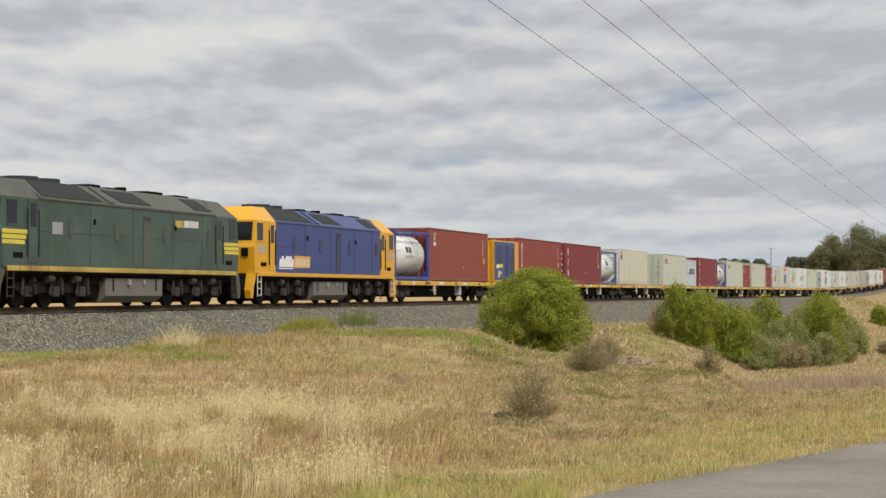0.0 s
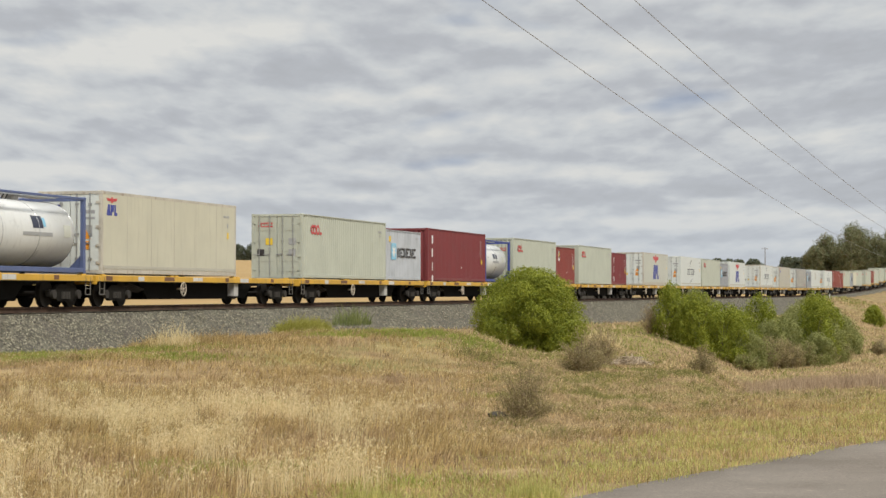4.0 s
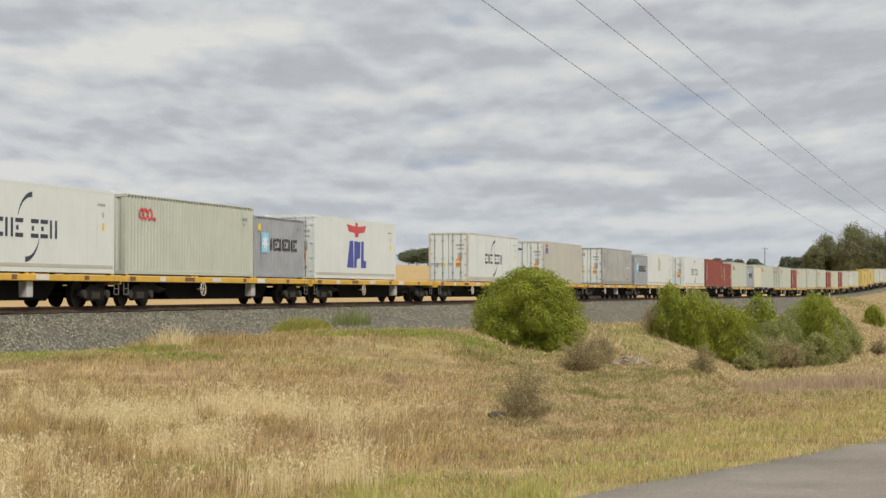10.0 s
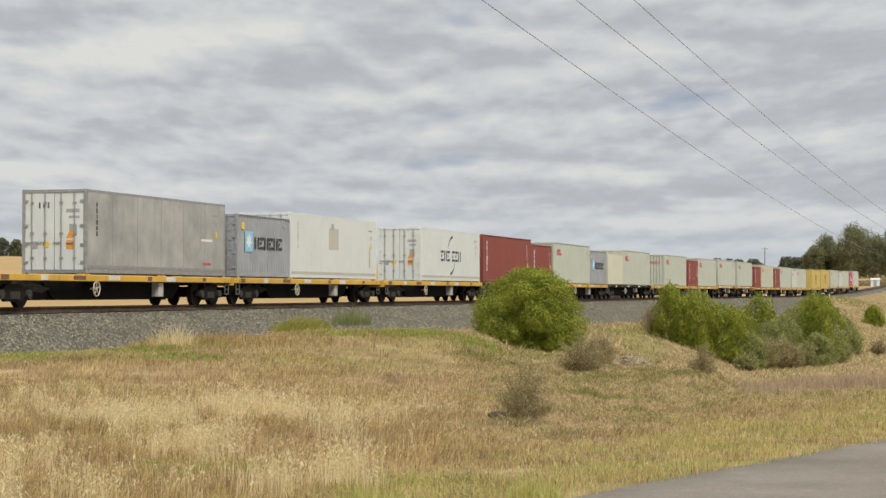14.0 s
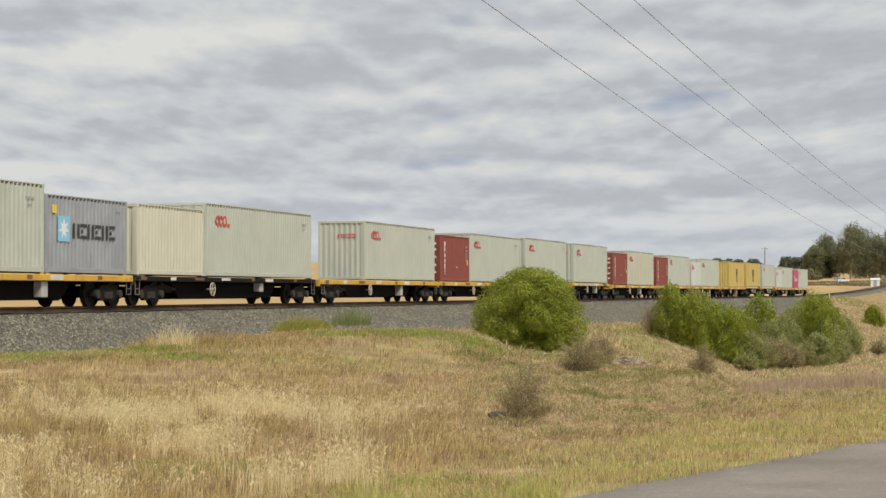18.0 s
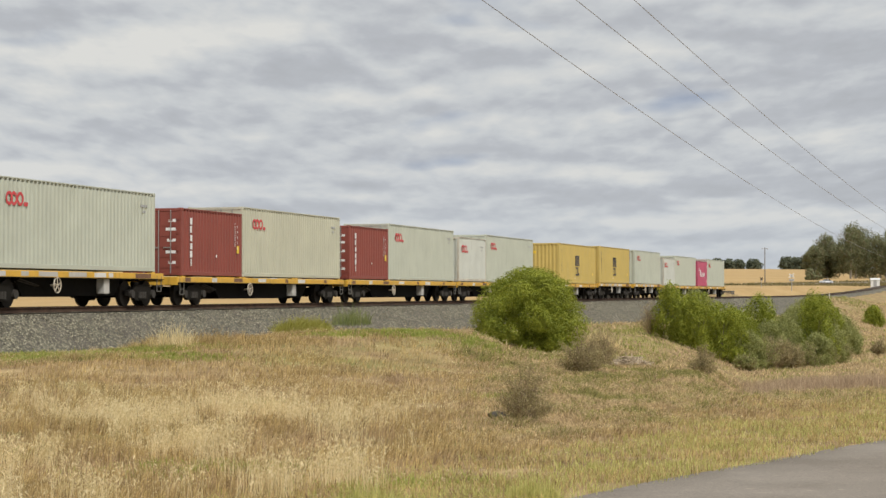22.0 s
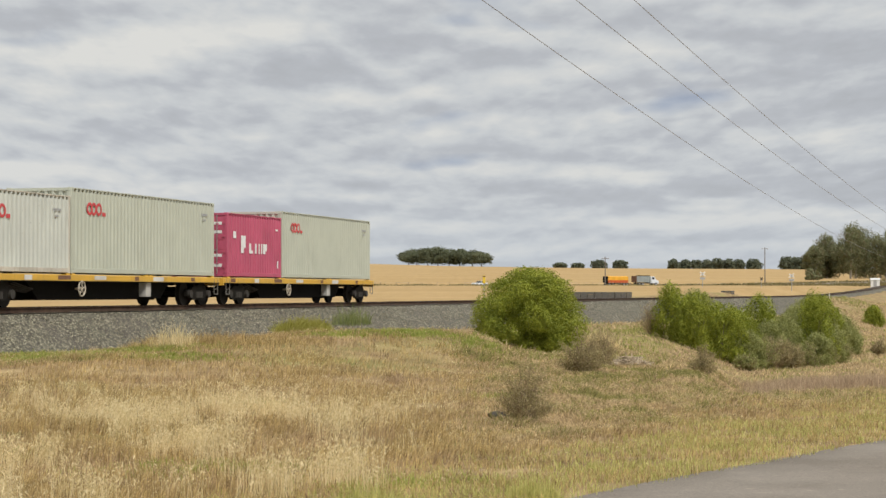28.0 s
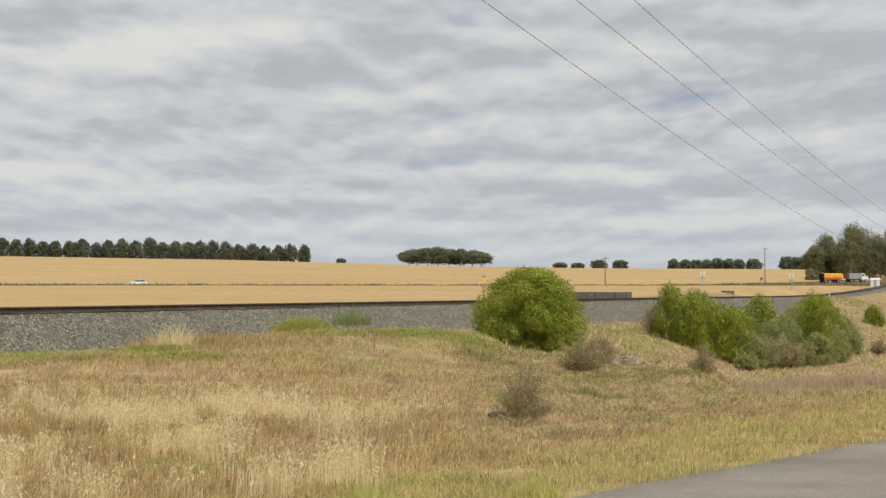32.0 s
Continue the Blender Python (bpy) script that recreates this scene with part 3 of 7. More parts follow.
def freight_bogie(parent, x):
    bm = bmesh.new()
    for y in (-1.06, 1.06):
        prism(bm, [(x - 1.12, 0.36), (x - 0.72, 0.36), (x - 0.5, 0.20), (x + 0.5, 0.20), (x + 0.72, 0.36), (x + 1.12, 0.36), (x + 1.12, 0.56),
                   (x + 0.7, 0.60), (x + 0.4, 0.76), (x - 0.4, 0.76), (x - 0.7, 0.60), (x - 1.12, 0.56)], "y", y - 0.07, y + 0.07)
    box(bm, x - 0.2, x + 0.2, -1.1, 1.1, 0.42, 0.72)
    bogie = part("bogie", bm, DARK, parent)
    for y in (-1.15, 1.15):
        for dx in (-0.2, 0, 0.2):
            part("coil_spring", tube(bmesh.new(), (x + dx, y, 0.28), (x + dx, y, 0.52), 0.075, 8), SPRING, bogie)
    for dx in (-0.88, 0.88):
        wheelset(bogie, x + dx)
        tube_parts("axle_box", (((x + dx, -1.22, 0.43), (x + dx, -1.10, 0.43), 0.15), ((x + dx, 1.10, 0.43), (x + dx, 1.22, 0.43), 0.15),), SPRING, bogie, 12)
    box_parts("brake_rigging", ((x - 0.45, x - 0.38, -0.9, 0.9, 0.3, 0.42), (x + 0.38, x + 0.45, -0.9, 0.9, 0.3, 0.42),), BLACK, bogie)
    return bogie


def coupler(parent, x, way):
    bm = bmesh.new()
    box(bm, min(x, x + way * 0.5), max(x, x + way * 0.5), -0.09, 0.09, 0.72, 0.92, 0.02)
    box(bm, min(x + way * 0.42, x + way * 0.68), max(x + way * 0.42, x + way * 0.68), -0.16, 0.16, 0.66, 0.98, 0.04)
    c = part("coupler", bm, DARK, parent)
    bm = bmesh.new()
    p = [(x + way * 0.1, -0.38, 0.72), (x + way * 0.3, -0.38, 0.5), (x + way * 0.5, -0.36, 0.42), (x + way * 0.62, -0.3, 0.5)]
    for a, b in zip(p, p[1:]):
        tube(bm, a, b, 0.028, 6)
    part("air_hose", bm, BLACK, parent)
    return c


def flat_wagon(load, yellow=True, label=""):
    """A skeletal container flat whose load space is that long; x = 0 is the load's front face."""
    w = thing("container_wagon", label or ("yellow-edged container flat wagon with dark bogies" if yellow else "dark grey container flat wagon with bare side sills"), "wagon", "wagons of the freight train")
    e = 0.42 if load > 13 else 0.6
    a, b = -e, load + e
    sill = SILL if yellow else DARK
    deep = 0.19 if yellow else 0.14
    for y in (-1.23, 1.23):
        s = part("side_sill", boxes((a, b, y - 0.05, y + 0.05, DECK - 0.07 - deep, DECK - 0.05), bevel=0.012), sill, w)
        rnd = random.Random(int(load * 10) + (7 if y > 0 else 1))
        yy = y - 0.053 if y < 0 else y + 0.053
        for k in range(7):
            x0 = a + 0.3 + (b - a - 1.5) * (k + rnd.random() * 0.5) / 7
            ln = rnd.choice((0.35, 0.5, 0.9, 1.3))
            part("marking_panel", boxes((x0, x0 + ln, min(yy, yy + 0.006), max(yy, yy + 0.006), DECK - 0.06 - deep * rnd.uniform(0.75, 0.95), DECK - 0.07)), rnd.choice((PATCH, BOXGREY, RUST, PATCH)), s)
        part("sill_flange", boxes((a, b, y - (0.08 if y < 0 else 0.0), y + (0.0 if y < 0 else 0.08), DECK - 0.07 - deep - 0.02, DECK - 0.07 - deep)), DARK, w)
    part("end_sill", boxes((a - 0.06, a, -1.26, 1.26, DECK - 0.36, DECK - 0.05), bevel=0.01), sill, w)
    part("end_sill", boxes((b, b + 0.06, -1.26, 1.26, DECK - 0.36, DECK - 0.05), bevel=0.01), sill, w)
    bm = bmesh.new()
    L = b - a
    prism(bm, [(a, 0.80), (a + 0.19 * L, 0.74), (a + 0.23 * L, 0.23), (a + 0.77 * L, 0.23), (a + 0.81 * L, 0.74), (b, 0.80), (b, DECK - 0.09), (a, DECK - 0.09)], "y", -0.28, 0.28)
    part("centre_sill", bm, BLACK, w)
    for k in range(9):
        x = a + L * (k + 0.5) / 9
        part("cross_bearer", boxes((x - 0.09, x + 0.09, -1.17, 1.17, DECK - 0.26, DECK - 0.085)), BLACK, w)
    # plain black plates added to stand for the shaded depth under the deck
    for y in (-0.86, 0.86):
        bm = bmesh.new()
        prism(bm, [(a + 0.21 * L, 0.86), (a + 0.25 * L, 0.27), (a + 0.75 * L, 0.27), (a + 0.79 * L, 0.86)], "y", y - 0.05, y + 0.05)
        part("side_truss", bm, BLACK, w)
    box_parts("deck_plate", ((a + 0.02, a + 1.6, -1.2, 1.2, DECK - 0.08, DECK - 0.05), (b - 1.6, b - 0.02, -1.2, 1.2, DECK - 0.08, DECK - 0.05),), DARK, w)
    spots = (0.15, UNIT20 - 0.15, UNIT20 + 0.25, UNIT40 - 0.15, UNIT40 + 0.25, load - 0.15) if load > 13 else (0.15, load - 0.15)
    for x in spots:
        for y in (-1.13, 1.13):
            part("container_pedestal", boxes((x - 0.12, x + 0.12, y - 0.11, y + 0.11, DECK - 0.06, DECK - 0.006), bevel=0.01), RUST if random.random() < 0.4 else sill, w)
    inset = 1.75 if load > 13 else 1.55
    for x in (a + inset, b - inset):
        freight_bogie(w, x)
    coupler(w, a - 0.04, -1)
    coupler(w, b + 0.04, 1)
    # hand brake wheel, equipment box, reservoirs
    xh = a + 0.375 * L
    bm = bmesh.new()
    ring(bm, (xh, -1.30, 0.62), 0.25, 0.022, "y")
    for k in range(5):
        an = k * 2 * math.pi / 5 + 0.3
        tube(bm, (xh, -1.30, 0.62), (xh + 0.25 * math.cos(an), -1.30, 0.62 + 0.25 * math.sin(an)), 0.016, 6)
    tube(bm, (xh, -1.33, 0.62), (xh, -1.05, 0.62), 0.035, 8)
    part("handbrake_wheel", bm, HANDCREAM, w, "cream spoked handbrake wheel")
    part("handbrake_bracket", boxes((xh + 0.05, xh + 0.13, -1.2, -1.1, 0.5, 0.9)), BLACK, w)
    xb = a + 0.662 * L
    part("equipment_box", boxes((xb - 0.2, xb + 0.22, -1.2, -0.75, 0.33 if yellow else 0.52, DECK - 0.25), bevel=0.02), BOXGREY, w, "pale grey hanging box")
    tube_parts("air_reservoir", (((xb - 2.8, -0.62, 0.62), (xb - 1.7, -0.62, 0.62), 0.19),), BLACK, w, 14)
    tube_parts("brake_cylinder", (((xb - 4.6, 0.6, 0.6), (xb - 3.9, 0.6, 0.6), 0.16),), BLACK, w, 12)
    for k in range(5):
        part("brake_pipe", tube(bmesh.new(), (a + 2.9, -1.05 + 0.08 * k, 0.82 - 0.05 * k), (a + 4.4, -0.95 + 0.06 * k, 0.60 - 0.03 * k), 0.022, 6), SPRING, w)
    for x in (a + 0.35, b - 0.35):
        bm = bmesh.new()
        for q in (-0.18, 0.18):
            tube(bm, (x + q, -1.27, 0.42), (x + q, -1.27, DECK - 0.12), 0.018, 6)
        tube(bm, (x - 0.18, -1.27, 0.42), (x + 0.18, -1.27, 0.42), 0.018, 6)
        tube(bm, (x - 0.18, -1.27, 0.62), (x + 0.18, -1.27, 0.62), 0.014, 6)
        part("shunter_step", bm, TANKGREY, w)
    return w


def corrugated(bm, a, b, z0, z1, at, depth, pitch, axis="x"):
    """A pressed sheet: trapezoid waves along x (a side) or y (an end); the crests lie at 'at', the troughs depth further in."""
    n = max(3, round((b - a) / pitch))
    p = (b - a) / n
    line = []
    for k in range(n):
        x = a + k * p
        line += [(x, 0), (x + p * 0.27, 0), (x + p * 0.5, 1), (x + p * 0.77, 1)]
    line.append((b, 0))
    lo, hi = [], []
    for x, d in line:
        y = at + d * depth
        q = (x, y) if axis == "x" else (y, x)
        lo.append(bm.verts.new((*q, z0)))
        hi.append(bm.verts.new((*q, z1)))
    for k in range(len(line) - 1):
        bm.faces.new((lo[k], lo[k + 1], hi[k + 1], hi[k]))
    return bm


def letters(parent, x, z, word, h, w, mat, name="lettering", face=-1.2185, gap=0.25, slant=0.0, end=False):
    """Plain blocks in the rhythm of a word, one mesh a word; each code picks a block's cut."""
    bm = bmesh.new()
    for k, c in enumerate(word):
        x0 = x + k * w * (1 + gap)
        bars = {"I": ((0.3, 0.7, 0, 1),), "1": ((0, 1, 0, 0.55), (0.2, 0.8, 0.55, 1)), "2": ((0, 0.6, 0, 1), (0.6, 1, 0.3, 1)), "3": ((0, 0.5, 0, 1), (0.5, 1, 0, 0.3)),
                "4": ((0, 0.26, 0, 1), (0.37, 0.63, 0, 1), (0.74, 1, 0, 1), (0, 1, 0.84, 1)), "8": ((0, 0.28, 0, 1), (0.7, 0.98, 0, 1)),
                "9": ((0, 1, 0, 0.22), (0, 1, 0.78, 1), (0.1, 0.4, 0.38, 0.62)), "#": ((0, 1, 0, 1),), "-": ((0, 1, 0.35, 0.65),)}.get(c)
        if not bars:
            continue
        for b0, b1, z0, z1 in bars:
            if end:
                box(bm, face - 0.006, face, x0 + b0 * w, x0 + b1 * w, z + z0 * h, z + z1 * h)
            else:
                q = slant * h
                prism(bm, [(x0 + b0 * w + q * z0, z + z0 * h), (x0 + b1 * w + q * z0, z + z0 * h), (x0 + b1 * w + q * z1, z + z1 * h), (x0 + b0 * w + q * z1, z + z1 * h)], "y", face - 0.006, face)
    return part(name, bm, mat, parent)


def stack_letters(parent, x, top, n, w, h, mat, gap=0.35):
    """A word set downwards, as plain blocks."""
    bm = bmesh.new()
    rnd = random.Random(n * 3 + int(x * 10))
    for k in range(n):
        z = top - k * h * (1 + gap)
        c = (((0, 1, 0, 1),), ((0, 0.8, 0, 1),), ((0.3, 0.7, 0, 1),), ((0.1, 1, 0, 0.9),))[(k + rnd.randrange(2)) % 4]
        for a, b, p, q in c:
            box(bm, x + a * w, x + b * w, -1.2245, -1.2185, z + p * h, z + q * h)
    return part("lettering", bm, mat, parent)


def sticker(parent, x, z, w, h, mat, name="sticker", face=-1.2185):
    return part(name, boxes((x, x + w, face - 0.005, face, z, z + h)), mat, parent)


def end_sticker(parent, y, z, w, h, mat, face=0.03, name="sticker"):
    return part(name, boxes((face - 0.005, face, y, y + w, z, z + h)), mat, parent)


def container(label, length, high, mat, end="door", skin="corrugated", trim=None, group="containers on the train", doormat=None):
    """A steel box: x from 0 to length, -y to the camera, z = 0 underneath. end: what the front face is."""
    c = thing("shipping_container", label, "container", group)
    trim = trim or mat
    H, W = high, 1.219
    for x0, x1 in ((0, 0.12), (length - 0.12, length)):
        for y0, y1 in ((-W, -W + 0.12), (W - 0.12, W)):
            part("corner_post", boxes((x0, x1, y0, y1, 0.118, H - 0.118), bevel=0.008), trim, c)
            for z0 in (0.0, H - 0.118):
                p = 0.004
                xa, xb = (x0 - p, x0 + 0.178) if x0 == 0 else (x1 - 0.178, x1 + p)
                ya, yb = (y0 - p, y0 + 0.162) if y0 < 0 else (y1 - 0.162, y1 + p)
                part("corner_casting", boxes((xa, xb, ya, yb, z0, z0 + 0.118), bevel=0.01), trim if skin != "steel" else STEEL, c)
    for y in (-W, W):
        s = 1 if y < 0 else -1
        lo, hi = sorted((y, y + s * 0.06))
        part("top_rail", boxes((0.178, length - 0.178, lo, hi, H - (0.048 if skin == "corrugated" else 0.105), H - 0.012)), trim, c)
        part("bottom_rail", boxes((0.178, length - 0.178, lo, hi, 0.02, 0.17), bevel=0.006), trim, c)
        bm = bmesh.new()
        if skin == "corrugated":
            corrugated(bm, 0.12, length - 0.12, 0.17, H - 0.135, y + s * 0.006, s * 0.036, 0.28)
            corrugated(bm, 0.12, length - 0.12, H - 0.135, H - 0.048, y + s * 0.006, s * 0.16, 0.28)
            part("corrugated_side", bm, mat, c)
        else:
            lo, hi = sorted((y + s * 0.004, y + s * 0.07))
            box(bm, 0.12, length - 0.12, lo, hi, 0.17, H - 0.075)
            part("smooth_side", bm, mat, c)
            for k in range(1, 6 if length > 9 else 3):
                x = length * k / (6 if length > 9 else 3)
                lo, hi = sorted((y + s * 0.004, y - s * 0.001))
                part("panel_joint", boxes((x - 0.012, x + 0.012, lo, hi, 0.3, H - 0.1)), trim, c)
            lo, hi = sorted((y + s * 0.004, y - s * 0.008))
            part("scuff_rail", boxes((0.13, length - 0.13, lo, hi, 0.19, 0.30)), STEEL if skin == "steel" else REEFER_C, c)
    bm = bmesh.new()
    if skin == "corrugated":
        n = int(length / 0.29)      # roof corrugations end in a row of teeth over the side rail
        w = (length - 0.36) / n
        line = [(0.18, H - 0.085)]
        for k in range(n):
            x = 0.18 + w * k
            line += [(x + w * 0.02, H - 0.04), (x + w * 0.12, H - 0.006), (x + w * 0.54, H - 0.006), (x + w * 0.64, H - 0.04)]
        prism(bm, (line + [(length - 0.18, H - 0.04), (length - 0.18, H - 0.085)])[::-1], "y", -W + 0.064, W - 0.064)
    else:
        box(bm, 0.05, length - 0.05, -W + 0.03, W - 0.03, H - 0.07, H - 0.01)
    part("roof", bm, trim, c)
    part("floor_frame", boxes((0.1, length - 0.1, -W + 0.07, W - 0.07, 0.06, 0.16)), BLACK, c)
    # end frames
    for x0, x1 in ((0.0, 0.1), (length - 0.1, length)):
        part("end_header", boxes((x0, x1, -W + 0.16, W - 0.16, H - 0.12, H - 0.02)), trim, c)
        part("end_sill", boxes((x0, x1, -W + 0.16, W - 0.16, 0.02, 0.14)), trim, c)
    bm = bmesh.new()
    corrugated(bm, -W + 0.12, W - 0.12, 0.14, H - 0.12, length - 0.02, -0.045, 0.26, "y")
    part("end_wall", bm, trim, c)
    if end == "corrugated":
        bm = bmesh.new()
        corrugated(bm, -W + 0.12, W - 0.12, 0.14, H - 0.12, 0.015, 0.05, 0.29, "y")
        part("end_wall", bm, mat, c)
    elif end == "machine":
        part("cooling_unit", boxes((0.03, 0.12, -W + 0.12, W - 0.12, 0.14, H - 0.12)), INKWHITE, c)
        tube_parts("fan_grille", (((0.02, -0.45, H * 0.72), (0.05, -0.45, H * 0.72), 0.36), ((0.02, 0.45, H * 0.72), (0.05, 0.45, H * 0.72), 0.36),), BLACK, c, 20)
        part("compressor_bay", boxes((0.02, 0.05, -0.9, 0.9, 0.3, 1.2)), GRILLE, c)
    else:
        dm = doormat or mat
        for k, (y0, y1) in enumerate(((-W + 0.12, -0.012), (0.012, W - 0.12))):
            bm = boxes((0.02, 0.07, y0, y1, 0.14, H - 0.12), bevel=0.006)
            if skin == "corrugated":
                for q in range(5):
                    z = 0.3 + (H - 0.6) * q / 5
                    box(bm, 0.006, 0.02, y0 + 0.12, y1 - 0.12, z, z + (H - 0.6) / 9)
            d = part("door", bm, dm, c)
            for y in (y0 + (y1 - y0) * 0.3, y0 + (y1 - y0) * 0.76):
                part("locking_bar", tubes(((-0.012, y, 0.1), (-0.012, y, H - 0.08), 0.019), seg=8), STEEL, d)
                part("bar_handle", boxes((-0.03, -0.008, y - 0.02, y + 0.3, 1.05, 1.09)), STEEL, d)
                for z in (0.5, 1.35, H - 0.5):
                    part("bar_bracket", boxes((-0.018, 0.02, y - 0.06, y + 0.06, z, z + 0.07)), STEEL if skin != "corrugated" else dm, d)
            yh = y0 + 0.02 if k == 0 else y1 - 0.02
            for z in (0.35, 0.95, 1.6, H - 0.45):
                part("hinge", boxes((-0.012, 0.03, yh - 0.09, yh + 0.09, z, z + 0.09)), trim, d)
    return c


def tank_container(label, frame_mat, logo):
    c = thing("tank_container", label, "container", "containers on the train")
    L, H, W = UNIT20, 2.59, 1.219
    for x0, x1 in ((0, 0.15), (L - 0.15, L)):
        for y0, y1 in ((-W, -W + 0.14), (W - 0.14, W)):
            part("corner_post", boxes((x0, x1, y0, y1, 0, H), bevel=0.01), frame_mat, c)
            for z0 in (-0.002, H - 0.116):
                part("corner_casting", boxes((x0 - 0.005 if x0 == 0 else x1 - 0.175, x0 + 0.175 if x0 == 0 else x1 + 0.005, y0 - 0.005 if y0 < 0 else y1 - 0.16, y0 + 0.16 if y0 < 0 else y1 + 0.005, z0, z0 + 0.118), bevel=0.01), frame_mat, c)
        part("end_header", boxes((x0 + 0.02, x1 - 0.02, -W + 0.14, W - 0.14, H - 0.13, H - 0.01)), frame_mat, c)
        part("end_sill", boxes((x0 + 0.02, x1 - 0.02, -W + 0.14, W - 0.14, 0.02, 0.16)), frame_mat, c)
        bm = bmesh.new()
        for s in (-1, 1):
            prism(bm, [(s * (W - 0.14), 0.16), (s * (W - 0.14), 0.62), (s * (W - 0.6), 0.16)], "x", x0 + 0.04, x1 - 0.04)
        part("end_gusset", bm, frame_mat, c)
    for y in (-W, W):
        s = 1 if y < 0 else -1
        lo, hi = sorted((y, y + s * 0.12))
        part("bottom_rail", boxes((0.175, L - 0.175, lo, hi, 0.03, 0.19), bevel=0.01), frame_mat, c)
        part("top_rail", boxes((0.175, L - 0.175, lo, hi, H - 0.10, H - 0.02), bevel=0.01), frame_mat, c)
    bm = bmesh.new()
    seg, zc, r = 36, 1.30, 1.10
    rings = [(0.28, 0.0), (0.30, 0.35), (0.36, 0.70), (0.45, 0.90), (0.58, 1.0), (L - 0.58, 1.0), (L - 0.45, 0.90), (L - 0.36, 0.70), (L - 0.30, 0.35), (L - 0.28, 0.0)]
    rows = [[bm.verts.new((x, r * k * math.cos(2 * math.pi * i / seg), zc + r * k * math.sin(2 * math.pi * i / seg))) for i in range(seg)] for x, k in rings[1:-1]]
    for a, b in zip(rows, rows[1:]):
        for i in range(seg):
            bm.faces.new((a[i], a[(i + 1) % seg], b[(i + 1) % seg], b[i]))
    bm.faces.new(rows[0])
    bm.faces.new(rows[-1][::-1])
    bmesh.ops.recalc_face_normals(bm, faces=bm.faces)
    tank = part("tank_barrel", bm, TANK, c, "white clad pressure barrel", True)
    for x in (0.62, L - 0.62, L / 2):
        bm = bmesh.new()
        ring(bm, (x, 0, zc), r + 0.004, 0.012, "x", 36, 4)
        part("cladding_band", bm, STEEL, tank)
    part("manway", tubes(((L / 2, 0, zc + r - 0.05), (L / 2, 0, zc + r + 0.16), 0.28), seg=18), STEEL, tank)
    box_parts("walkway", ((0.5, L - 0.5, -0.35, -0.05, H - 0.06, H - 0.03), (0.5, L - 0.5, 0.05, 0.35, H - 0.06, H - 0.03),), STEEL, c)
    bm = bmesh.new()
    for x in (0.35, 0.6, 0.85):
        tube(bm, (x, -W + 0.1, H - 0.15), (x + 0.5, -W + 0.45, H - 0.25), 0.02, 6)
    part("relief_pipe", bm, DARK, c)
    # curved writing patches hug the barrel
    for x0, x1, z0, z1, mat in logo:
        bm = bmesh.new()
        n = 5
        a = [bm.verts.new((x0, -math.sqrt((r + 0.006) ** 2 - (z - zc) ** 2), z)) for z in np.linspace(z0, z1, n)]
        b = [bm.verts.new((x1, -math.sqrt((r + 0.006) ** 2 - (z - zc) ** 2), z)) for z in np.linspace(z0, z1, n)]
        for i in range(n - 1):
            bm.faces.new((a[i], b[i], b[i + 1], a[i + 1]))
        part("lettering", bm, mat, tank)
    return c


HC, ST = 2.896, 2.591


def stone_box(length, end, high=HC, mat=None, trim=None):
    """Pale grey-green box with red ring lettering."""
    c = container("pale grey-green corrugated container with red ring lettering", length, high, mat or PALE, end, trim=trim)
    z = high - 0.92
    x = 1.15 if length > 9 else 0.6
    bm = bmesh.new()
    for q in (0.2, 0.50, 0.90):
        ring(bm, (x + q, -1.2185, z + 0.24), 0.175, 0.052, "y", 16, 4)
    for v in bm.verts:
        v.co.y = -1.2185 + (v.co.y + 1.2185) * 0.08
    part("logo", bm, INKRED, c, "red interlocked rings")
    sticker(c, x + 1.14, z + 0.02, 0.26, 0.13, INKRED, "logo")
    letters(c, length - 1.25, high - 0.55, "####", 0.09, 0.12, INKGREY)
    letters(c, length - 1.1, high - 0.75, "##", 0.07, 0.12, INKGREY)
    if end == "corrugated":
        letters(c, -0.75, high - 0.85, "9998", 0.2, 0.22, INKRED, "logo", face=0.013, gap=0.1, end=True)
    elif end == "door":
        letters(c, 0.2, high - 0.6, "9998", 0.2, 0.16, INKRED, "logo", face=0.004, gap=0.1, end=True)
        for y, z, w, m in ((-0.9, 1.5, 0.34, INKGREY), (-0.9, 1.0, 0.34, INKGREY), (0.2, 1.5, 0.34, INKYEL), (0.6, 1.0, 0.34, INKBLACK)):
            end_sticker(c, y, z, w, 0.3, m, 0.004)
    return c


